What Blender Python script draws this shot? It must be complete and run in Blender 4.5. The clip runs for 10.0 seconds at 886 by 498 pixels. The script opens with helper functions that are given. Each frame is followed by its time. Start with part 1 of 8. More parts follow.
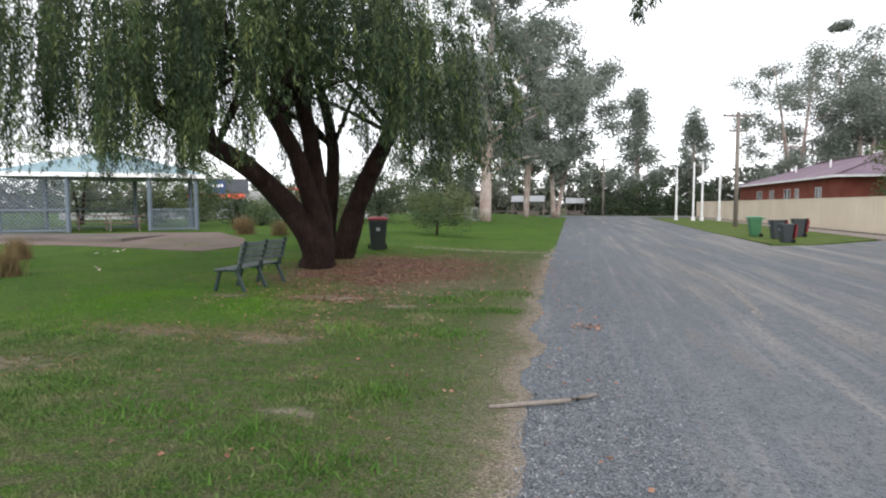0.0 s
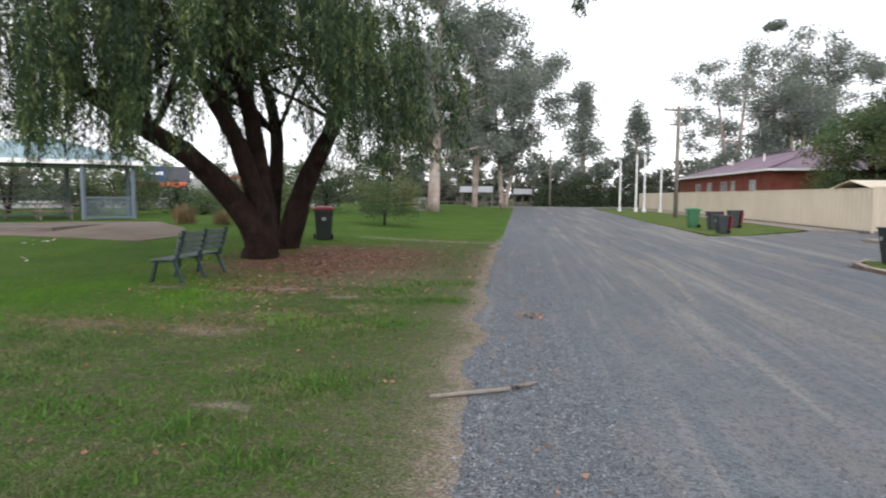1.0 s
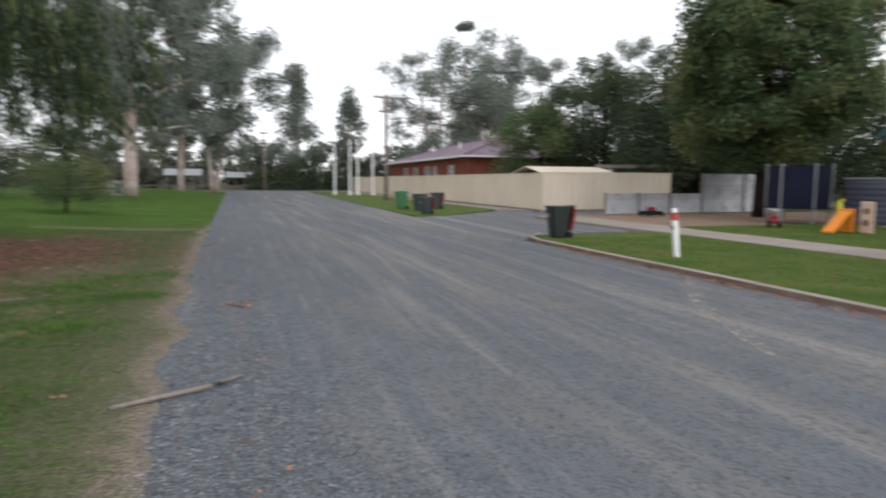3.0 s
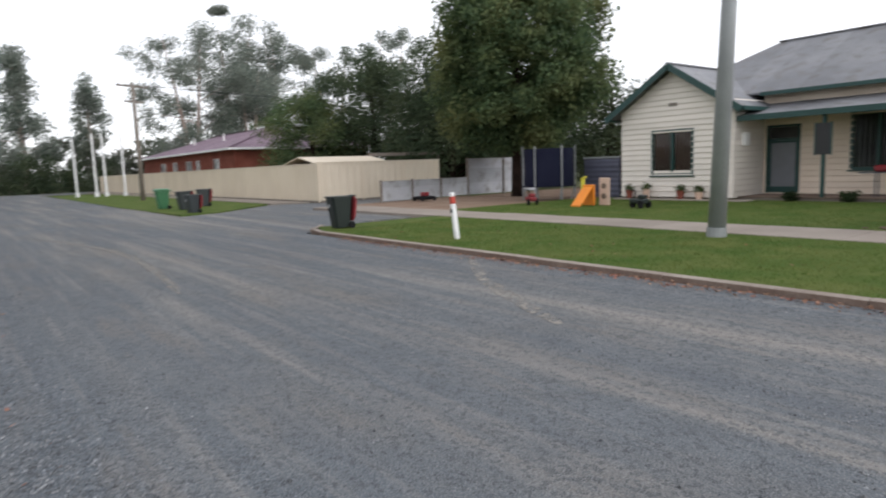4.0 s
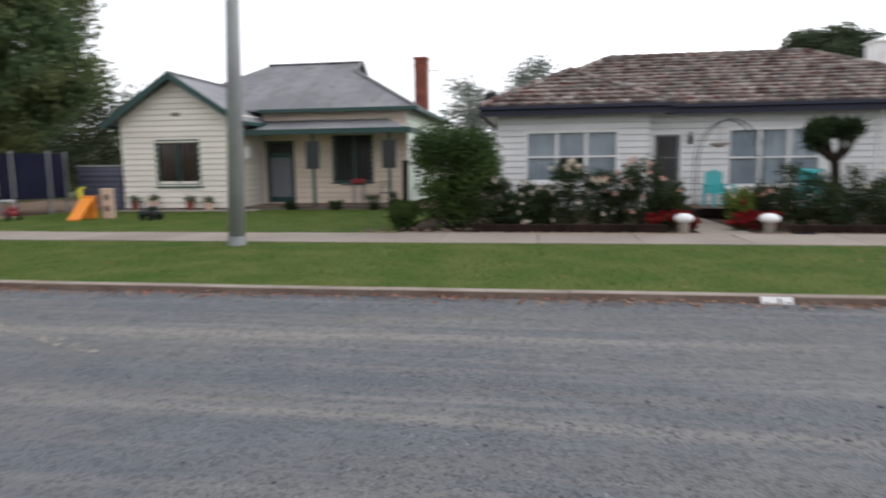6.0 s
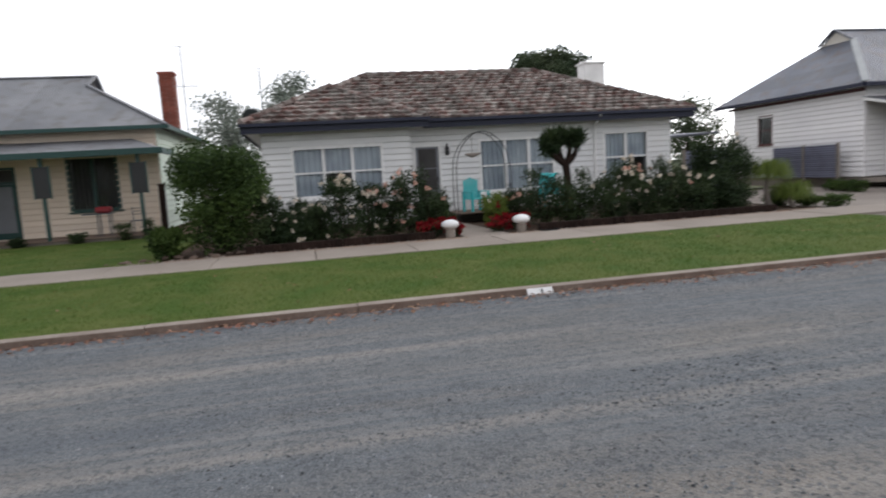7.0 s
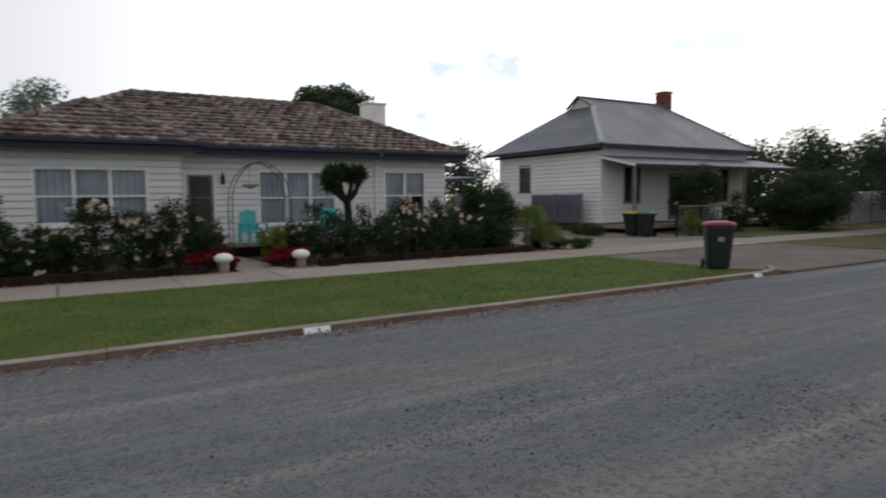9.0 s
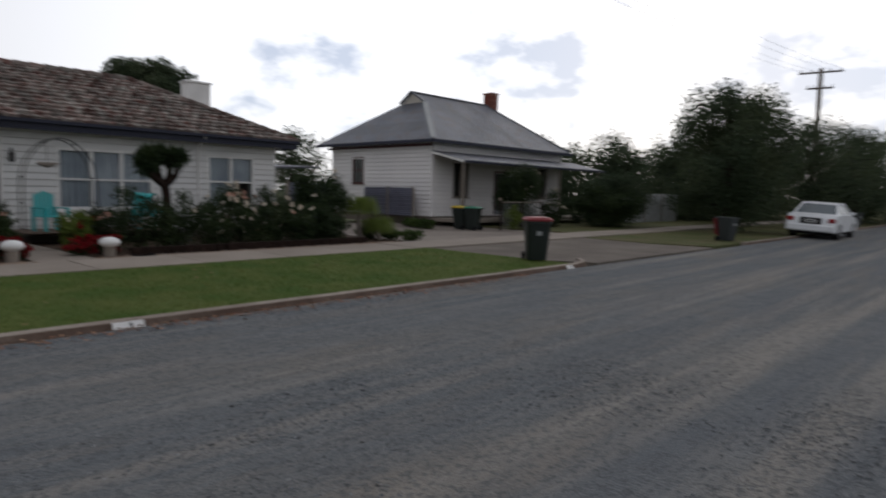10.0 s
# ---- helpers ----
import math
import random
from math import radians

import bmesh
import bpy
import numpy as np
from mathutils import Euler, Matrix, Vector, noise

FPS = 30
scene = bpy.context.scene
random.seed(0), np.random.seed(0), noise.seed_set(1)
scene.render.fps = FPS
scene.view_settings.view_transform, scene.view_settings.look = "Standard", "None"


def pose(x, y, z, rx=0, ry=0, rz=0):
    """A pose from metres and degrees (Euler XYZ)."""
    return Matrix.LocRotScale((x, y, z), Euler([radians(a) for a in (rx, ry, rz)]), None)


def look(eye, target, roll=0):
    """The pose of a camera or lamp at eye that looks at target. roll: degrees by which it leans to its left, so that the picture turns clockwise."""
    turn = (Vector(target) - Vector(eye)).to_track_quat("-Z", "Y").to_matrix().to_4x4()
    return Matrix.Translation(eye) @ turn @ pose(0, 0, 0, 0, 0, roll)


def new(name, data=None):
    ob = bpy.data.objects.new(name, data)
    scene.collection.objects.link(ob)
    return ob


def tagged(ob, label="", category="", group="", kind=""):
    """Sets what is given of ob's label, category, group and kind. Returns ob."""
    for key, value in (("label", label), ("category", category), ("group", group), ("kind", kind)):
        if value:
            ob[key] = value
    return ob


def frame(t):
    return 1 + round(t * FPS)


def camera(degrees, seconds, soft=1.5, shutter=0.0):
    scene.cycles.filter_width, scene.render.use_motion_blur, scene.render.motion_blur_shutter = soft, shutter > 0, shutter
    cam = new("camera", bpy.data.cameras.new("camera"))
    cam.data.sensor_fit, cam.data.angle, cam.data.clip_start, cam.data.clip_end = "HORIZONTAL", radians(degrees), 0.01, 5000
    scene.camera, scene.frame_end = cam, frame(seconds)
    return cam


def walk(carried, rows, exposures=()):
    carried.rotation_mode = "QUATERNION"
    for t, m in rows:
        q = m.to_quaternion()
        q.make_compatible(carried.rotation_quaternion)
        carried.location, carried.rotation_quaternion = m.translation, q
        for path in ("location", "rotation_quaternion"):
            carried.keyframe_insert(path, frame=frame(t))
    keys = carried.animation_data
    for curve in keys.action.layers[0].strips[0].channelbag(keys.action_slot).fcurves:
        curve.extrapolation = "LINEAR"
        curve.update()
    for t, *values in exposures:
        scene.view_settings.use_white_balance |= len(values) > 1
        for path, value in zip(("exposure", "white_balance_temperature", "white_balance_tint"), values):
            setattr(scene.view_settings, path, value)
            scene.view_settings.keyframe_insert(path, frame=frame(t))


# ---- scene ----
cam = camera(70.14, 10.0, soft=1.9, shutter=0.5)
walk(cam, [
        (0.0, pose(-0.042, -0.496, 1.660, 86.062, 0.166, 12.092)),
        (0.5, pose(-0.028, -0.496, 1.660, 85.347, -0.523, 9.927)),
        (1.0, pose(0.021, -0.442, 1.650, 85.183, -0.208, 7.500)),
        (1.5, pose(0.096, -0.401, 1.640, 84.625, -0.274, 1.568)),
        (2.0, pose(0.157, -0.373, 1.639, 84.665, 0.194, -4.257)),
        (2.5, pose(0.181, -0.344, 1.632, 84.130, 0.039, -8.755)),
        (3.0, pose(0.170, -0.268, 1.620, 83.840, -0.329, -17.690)),
        (3.2, pose(0.136, -0.231, 1.621, 83.300, -0.584, -22.930)),
        (4.3, pose(0.159, 0.178, 1.622, 83.168, 2.972, -42.124)),
        (4.5, pose(0.180, 0.206, 1.637, 83.741, 2.880, -44.769)),
        (5.0, pose(-0.028, 0.117, 1.671, 84.056, 0.148, -54.398)),
        (5.5, pose(-0.083, 0.290, 1.670, 82.541, 0.280, -67.757)),
        (6.0, pose(-0.088, 0.350, 1.632, 82.540, 0.680, -81.257)),
        (6.2, pose(-0.031, 0.387, 1.621, 82.485, 2.152, -86.840)),
        (7.5, pose(-0.101, 0.534, 1.658, 83.696, 2.187, -107.276)),
        (8.0, pose(0.082, 0.433, 1.667, 83.419, 1.363, -110.068)),
        (8.5, pose(0.034, 0.430, 1.664, 84.149, 1.149, -114.287)),
        (9.0, pose(0.013, 0.429, 1.673, 85.530, 0.657, -121.831)),
        (9.5, pose(-0.015, 0.439, 1.675, 86.029, -0.111, -127.580)),
        (10.0, pose(0.026, 0.423, 1.652, 84.885, -1.302, -136.873)),
     ],
     exposures=[(0.0, 0.42), (1.0, 0.32), (2.0, 0.05), (3.0, 0.0), (4.5, 0.08), (5.5, 0.10), (6.0, 0.08), (7.5, -0.22), (8.0, -0.27), (8.5, -0.38), (9.0, -0.86), (9.5, -1.20), (10.0, -1.24)])

# ---- world and sun: bright, thinly overcast dusk ----
SUN_AZ, SUN_EL = radians(160), radians(24)
world = bpy.data.worlds.new("overcast_dusk")
scene.world = world
world.use_nodes = True
wn, wl = world.node_tree.nodes, world.node_tree.links
wn.clear()
w_out, w_bg = wn.new("ShaderNodeOutputWorld"), wn.new("ShaderNodeBackground")
w_sky = wn.new("ShaderNodeTexSky")
w_sky.sky_type, w_sky.sun_disc = "NISHITA", False
w_sky.sun_elevation, w_sky.sun_rotation = SUN_EL, SUN_AZ
w_co, w_map, w_noise = wn.new("ShaderNodeTexCoord"), wn.new("ShaderNodeMapping"), wn.new("ShaderNodeTexNoise")
w_map.inputs["Scale"].default_value = (1.0, 1.0, 1.9)
w_noise.inputs["Scale"].default_value, w_noise.inputs["Detail"].default_value = 5.6, 7.0
w_noise.inputs["Roughness"].default_value = 0.56
w_ramp = wn.new("ShaderNodeValToRGB")
w_ramp.color_ramp.elements[0].position, w_ramp.color_ramp.elements[0].color = 0.53, (0, 0, 0, 1)
w_ramp.color_ramp.elements[1].position, w_ramp.color_ramp.elements[1].color = 0.63, (1, 1, 1, 1)
# the cloud deck breaks up towards the south
w_dot = wn.new("ShaderNodeVectorMath")
w_dot.operation = "DOT_PRODUCT"
w_dot.inputs[1].default_value = (0.5, -0.84, 0.2)
w_break = wn.new("ShaderNodeMapRange")
w_break.inputs["From Min"].default_value, w_break.inputs["From Max"].default_value = 0.6, 0.85
w_mul = wn.new("ShaderNodeMath")
w_mul.operation = "MULTIPLY"
w_cloud = wn.new("ShaderNodeMix")
w_cloud.data_type = "RGBA"
w_cloud.inputs["A"].default_value = (1.15, 1.155, 1.21, 1)
w_cloud.inputs["B"].default_value = (0.60, 0.66, 0.80, 1)
w_scale = wn.new("ShaderNodeMix")
w_scale.data_type, w_scale.blend_type = "RGBA", "MULTIPLY"
w_scale.inputs["Factor"].default_value = 1.0
w_scale.inputs["B"].default_value = (0.1, 0.1, 0.1, 1)
w_mix = wn.new("ShaderNodeMix")
w_mix.data_type = "RGBA"
w_mix.inputs["Factor"].default_value = 0.88
wl.new(w_co.outputs["Generated"], w_map.inputs["Vector"])
wl.new(w_map.outputs["Vector"], w_noise.inputs["Vector"])
wl.new(w_noise.outputs["Fac"], w_ramp.inputs["Fac"])
wl.new(w_co.outputs["Generated"], w_dot.inputs[0])
wl.new(w_dot.outputs["Value"], w_break.inputs["Value"])
wl.new(w_ramp.outputs["Color"], w_mul.inputs[0])
wl.new(w_break.outputs["Result"], w_mul.inputs[1])
wl.new(w_mul.outputs["Value"], w_cloud.inputs["Factor"])
wl.new(w_sky.outputs["Color"], w_scale.inputs["A"])
wl.new(w_scale.outputs["Result"], w_mix.inputs["A"])
wl.new(w_cloud.outputs["Result"], w_mix.inputs["B"])
# brighter towards the horizon, dimmer overhead
w_sep, w_grad, w_tone = wn.new("ShaderNodeSeparateXYZ"), wn.new("ShaderNodeMapRange"), wn.new("ShaderNodeMix")
w_grad.interpolation_type = "SMOOTHSTEP"
w_grad.inputs["From Min"].default_value, w_grad.inputs["From Max"].default_value = 0.15, 0.9
w_grad.inputs["To Min"].default_value, w_grad.inputs["To Max"].default_value = 1.25, 1.0
w_tone.data_type, w_tone.blend_type = "RGBA", "MULTIPLY"
w_tone.inputs["Factor"].default_value = 1.0
wl.new(w_co.outputs["Generated"], w_sep.inputs[0])
wl.new(w_sep.outputs["Z"], w_grad.inputs["Value"])
wl.new(w_mix.outputs["Result"], w_tone.inputs["A"])
wl.new(w_grad.outputs["Result"], w_tone.inputs["B"])
# brightest round the veiled sun, low in the south
w_sun, w_glow, w_lit = wn.new("ShaderNodeVectorMath"), wn.new("ShaderNodeMapRange"), wn.new("ShaderNodeMix")
w_sun.operation = "DOT_PRODUCT"
w_sun.inputs[1].default_value = (0.46, -0.87, 0.17)
w_glow.interpolation_type = "SMOOTHSTEP"
w_glow.inputs["From Min"].default_value, w_glow.inputs["From Max"].default_value = 0.3, 0.95
w_glow.inputs["To Min"].default_value, w_glow.inputs["To Max"].default_value = 1.0, 2.0
w_lit.data_type, w_lit.blend_type = "RGBA", "MULTIPLY"
w_lit.inputs["Factor"].default_value = 1.0
wl.new(w_co.outputs["Generated"], w_sun.inputs[0])
wl.new(w_sun.outputs["Value"], w_glow.inputs["Value"])
wl.new(w_tone.outputs["Result"], w_lit.inputs["A"])
wl.new(w_glow.outputs["Result"], w_lit.inputs["B"])
wl.new(w_lit.outputs["Result"], w_bg.inputs["Color"])
w_bg.inputs["Strength"].default_value = 1.0
wl.new(w_bg.outputs["Background"], w_out.inputs["Surface"])

sun = new("sun", bpy.data.lights.new("sun", "SUN"))
sun.data.energy, sun.data.angle, sun.data.color = 0.5, radians(35), (1.0, 0.93, 0.86)
sun.matrix_world = look((0, 0, 50), (-math.sin(SUN_AZ) * math.cos(SUN_EL) * 50, -math.cos(SUN_AZ) * math.cos(SUN_EL) * 50, 50 - 50 * math.sin(SUN_EL)))


# ---- materials ----
def material(name, rough=0.8, metal=0.0):
    m = bpy.data.materials.new(name)
    m.use_nodes = True
    n, l = m.node_tree.nodes, m.node_tree.links
    b = n["Principled BSDF"]
    b.inputs["Roughness"].default_value, b.inputs["Metallic"].default_value = rough, metal
    if rough >= 0.8:
        b.inputs["Specular IOR Level"].default_value = 0.15
    return m, n, l, b


def rgba(c):
    return (c[0], c[1], c[2], 1.0)


def noise_fac(n, l, scale, detail=4.0, lo=0.35, hi=0.65, stretch=(1, 1, 1), rough=0.55):
    co, mp, tx, mr = n.new("ShaderNodeTexCoord"), n.new("ShaderNodeMapping"), n.new("ShaderNodeTexNoise"), n.new("ShaderNodeMapRange")
    geo = n.new("ShaderNodeNewGeometry")
    mp.inputs["Scale"].default_value = stretch
    tx.inputs["Scale"].default_value, tx.inputs["Detail"].default_value, tx.inputs["Roughness"].default_value = scale, detail, rough
    mr.inputs["From Min"].default_value, mr.inputs["From Max"].default_value = lo, hi
    l.new(geo.outputs["Position"], mp.inputs["Vector"])
    l.new(mp.outputs["Vector"], tx.inputs["Vector"])
    l.new(tx.outputs["Fac"], mr.inputs["Value"])
    return mr.outputs["Result"]


def mixed(n, l, fac, a, b, mode="MIX"):
    mx = n.new("ShaderNodeMix")
    mx.data_type, mx.blend_type = "RGBA", mode
    for key, v in (("Factor", fac), ("A", a), ("B", b)):
        if isinstance(v, (tuple, list)):
            mx.inputs[key].default_value = rgba(v)
        elif isinstance(v, (int, float)):
            mx.inputs[key].default_value = v
        else:
            l.new(v, mx.inputs[key])
    return mx.outputs["Result"]


def bumped(n, l, b, fac, strength, distance):
    bp = n.new("ShaderNodeBump")
    bp.inputs["Strength"].default_value, bp.inputs["Distance"].default_value = strength, distance
    l.new(fac, bp.inputs["Height"])
    l.new(bp.outputs["Normal"], b.inputs["Normal"])


def surface(name, c1, c2, c3=None, s1=0.6, s2=25.0, rough=0.8, metal=0.0, bump=0.3, dist=0.01, stretch=(1, 1, 1), each=0.0, fine=0.5):
    """Two colours blended by broad stains, a third by fine grain, a shift for each piece, and relief from the grain."""
    m, n, l, b = material(name, rough, metal)
    broad, grain = noise_fac(n, l, s1), noise_fac(n, l, s2, 3.0, 0.3, 0.7, stretch)
    col = mixed(n, l, broad, c1, c2)
    if c3:
        k = n.new("ShaderNodeMath")
        k.operation = "MULTIPLY"
        k.inputs[1].default_value = fine
        l.new(grain, k.inputs[0])
        col = mixed(n, l, k.outputs["Value"], col, c3)
    if each:
        oi, ge, ad, fr, mr = (n.new("ShaderNodeObjectInfo"), n.new("ShaderNodeNewGeometry"), n.new("ShaderNodeMath"), n.new("ShaderNodeMath"), n.new("ShaderNodeMapRange"))
        fr.operation = "FRACT"
        l.new(oi.outputs["Random"], ad.inputs[0])
        l.new(ge.outputs["Random Per Island"], ad.inputs[1])
        l.new(ad.outputs["Value"], fr.inputs[0])
        mr.inputs["To Min"].default_value, mr.inputs["To Max"].default_value = 1 - each, 1 + each
        l.new(fr.outputs["Value"], mr.inputs["Value"])
        hs = n.new("ShaderNodeHueSaturation")
        l.new(mr.outputs["Result"], hs.inputs["Value"])
        l.new(col, hs.inputs["Color"])
        col = hs.outputs["Color"]
    l.new(col, b.inputs["Base Color"])
    if bump:
        bumped(n, l, b, grain, bump, dist)
    return m


def foliage(name, dark, light, tip=None, through_light=0.3, s1=0.7, strand=None):
    """Leaves: each its own tone, broad patches, some light through them."""
    m, n, l, b = material(name, 0.6)
    ge = n.new("ShaderNodeNewGeometry")
    col = mixed(n, l, ge.outputs["Random Per Island"], dark, light)
    if tip:
        f = noise_fac(n, l, s1, 3.0, 0.45, 0.75)
        col = mixed(n, l, f, col, tip)
    if strand:
        col = mixed(n, l, noise_fac(n, l, 6.0, 3.0, 0.55, 0.68, (1, 1, 0.14)), col, strand)
    l.new(col, b.inputs["Base Color"])
    b.inputs["Specular IOR Level"].default_value = 0.15
    tr, ms, out = n.new("ShaderNodeBsdfTranslucent"), n.new("ShaderNodeMixShader"), n["Material Output"]
    l.new(col, tr.inputs["Color"])
    ms.inputs["Fac"].default_value = through_light
    l.new(b.outputs["BSDF"], ms.inputs[1])
    l.new(tr.outputs["BSDF"], ms.inputs[2])
    l.new(ms.outputs["Shader"], out.inputs["Surface"])
    return m


def plain(name, c, rough=0.5, metal=0.0):
    return surface(name, c, tuple(v * 0.8 for v in c), tuple(v * 1.15 for v in c), 1.7, 60.0, rough, metal, 0.1, 0.002)


def glass():
    m, n, l, b = material("window_glass", 0.03)
    b.inputs["Transmission Weight"].default_value, b.inputs["IOR"].default_value = 1.0, 1.22
    b.inputs["Base Color"].default_value = (0.9, 0.95, 0.95, 1)
    return m


def corrugated(name, c1, c2, c3, axis, pitch=0.076, rough=0.55):
    m, n, l, b = material(name, rough, 0.25)
    broad, rust = noise_fac(n, l, 0.45), noise_fac(n, l, 2.2, 5.0, 0.5, 0.75)
    col = mixed(n, l, broad, c1, c2)
    col = mixed(n, l, rust, col, c3)
    ge, sx, mu, si = n.new("ShaderNodeNewGeometry"), n.new("ShaderNodeSeparateXYZ"), n.new("ShaderNodeMath"), n.new("ShaderNodeMath")
    l.new(ge.outputs["Position"], sx.inputs[0])
    mu.operation, si.operation = "MULTIPLY", "SINE"
    mu.inputs[1].default_value = 2 * math.pi / pitch
    l.new(sx.outputs[axis], mu.inputs[0])
    l.new(mu.outputs["Value"], si.inputs[0])
    bumped(n, l, b, si.outputs["Value"], 0.6, 0.012)
    # each sheet weathers a little differently
    sn, fl, wn2 = n.new("ShaderNodeMath"), n.new("ShaderNodeMath"), n.new("ShaderNodeTexWhiteNoise")
    sn.operation, fl.operation, sn.inputs[1].default_value = "DIVIDE", "FLOOR", 0.76
    wn2.noise_dimensions = "1D"
    l.new(sx.outputs[axis], sn.inputs[0])
    l.new(sn.outputs["Value"], fl.inputs[0])
    l.new(fl.outputs["Value"], wn2.inputs["W"])
    mr, hs = n.new("ShaderNodeMapRange"), n.new("ShaderNodeHueSaturation")
    mr.inputs["To Min"].default_value, mr.inputs["To Max"].default_value = 0.86, 1.12
    l.new(wn2.outputs["Value"], mr.inputs["Value"])
    l.new(mr.outputs["Result"], hs.inputs["Value"])
    l.new(col, hs.inputs["Color"])
    l.new(hs.outputs["Color"], b.inputs["Base Color"])
    return m


def road_material():
    """Worn grey chip seal: blue-grey loose chips, paler dusty wheel tracks along the street, stains."""
    m, n, l, b = material("chip_seal", 0.92)
    broad = noise_fac(n, l, 0.30, 4.0, 0.35, 0.68, (1, 0.22, 1))
    tracks = noise_fac(n, l, 1.5, 3.0, 0.50, 0.66, (1, 0.035, 1), 0.6)
    dark_lane = noise_fac(n, l, 1.9, 4.0, 0.52, 0.68, (1, 0.06, 1), 0.6)
    thin = noise_fac(n, l, 4.5, 3.0, 0.54, 0.70, (1, 0.045, 1), 0.6)
    dust = noise_fac(n, l, 0.55, 6.0, 0.48, 0.72, (1, 0.35, 1), 0.65)
    patch = noise_fac(n, l, 2.6, 5.0, 0.42, 0.62)
    tan = noise_fac(n, l, 1.3, 6.0, 0.52, 0.68, (1, 0.16, 1), 0.7)
    chips = noise_fac(n, l, 95.0, 2.0, 0.46, 0.64)
    vo, gp, sp = n.new("ShaderNodeTexVoronoi"), n.new("ShaderNodeNewGeometry"), n.new("ShaderNodeSeparateColor")
    vo.inputs["Scale"].default_value = 62.0
    l.new(gp.outputs["Position"], vo.inputs["Vector"])
    l.new(vo.outputs["Color"], sp.inputs["Color"])
    cell = sp.outputs["Red"]
    stones = noise_fac(n, l, 42.0, 3.0, 0.38, 0.66)
    col = mixed(n, l, broad, (0.142, 0.162, 0.182), (0.198, 0.210, 0.220))
    # loose chips lie thick along the western edge
    ge, sx, ma, mr = n.new("ShaderNodeNewGeometry"), n.new("ShaderNodeSeparateXYZ"), n.new("ShaderNodeMath"), n.new("ShaderNodeMapRange")
    l.new(ge.outputs["Position"], sx.inputs[0])
    ma.operation, ma.inputs[1].default_value = "MULTIPLY_ADD", 1.4
    l.new(broad, ma.inputs[0])
    l.new(sx.outputs["X"], ma.inputs[2])
    mr.inputs["From Min"].default_value, mr.inputs["From Max"].default_value = 1.1, 2.3
    l.new(ma.outputs["Value"], mr.inputs["Value"])
    edge_col = mixed(n, l, cell, (0.042, 0.056, 0.070), (0.255, 0.285, 0.315))
    col = mixed(n, l, mixed(n, l, 0.75, (0, 0, 0), dust), col, (0.25, 0.22, 0.18))
    col = mixed(n, l, mr.outputs["Result"], edge_col, col)
    col = mixed(n, l, mixed(n, l, 0.42, (0, 0, 0), cell), col, (0.050, 0.062, 0.076))
    col = mixed(n, l, mixed(n, l, 0.34, (0, 0, 0), patch), col, (0.070, 0.082, 0.098))
    col = mixed(n, l, mixed(n, l, 0.42, (0, 0, 0), tan), col, (0.27, 0.215, 0.16))
    col = mixed(n, l, mixed(n, l, 0.45, (0, 0, 0), stones), col, (0.085, 0.093, 0.10))
    streak = mixed(n, l, 1.0, mixed(n, l, mr.outputs["Result"], (0.12, 0.12, 0.12), (1, 1, 1)), mixed(n, l, 0.72, (0, 0, 0), tracks), "MULTIPLY")
    col = mixed(n, l, streak, col, (0.285, 0.262, 0.232))
    col = mixed(n, l, mixed(n, l, 0.40, (0, 0, 0), thin), col, (0.30, 0.285, 0.26))
    col = mixed(n, l, mixed(n, l, 0.50, (0, 0, 0), dark_lane), col, (0.085, 0.100, 0.122))
    vo2, sp2, cr = n.new("ShaderNodeTexVoronoi"), n.new("ShaderNodeSeparateColor"), n.new("ShaderNodeMapRange")
    vo2.inputs["Scale"].default_value = 30.0
    l.new(gp.outputs["Position"], vo2.inputs["Vector"])
    l.new(vo2.outputs["Color"], sp2.inputs["Color"])
    cr.inputs["From Min"].default_value, cr.inputs["From Max"].default_value = 0.72, 0.80
    l.new(sp2.outputs["Green"], cr.inputs["Value"])
    col = mixed(n, l, mixed(n, l, 0.55, (0, 0, 0), cr.outputs["Result"]), col, (0.055, 0.062, 0.072))
    col = mixed(n, l, mixed(n, l, 0.36, (0, 0, 0), chips), col, (0.42, 0.43, 0.44))
    l.new(col, b.inputs["Base Color"])
    bumped(n, l, b, mixed(n, l, 0.5, stones, cell), 1.0, 0.022)
    return m


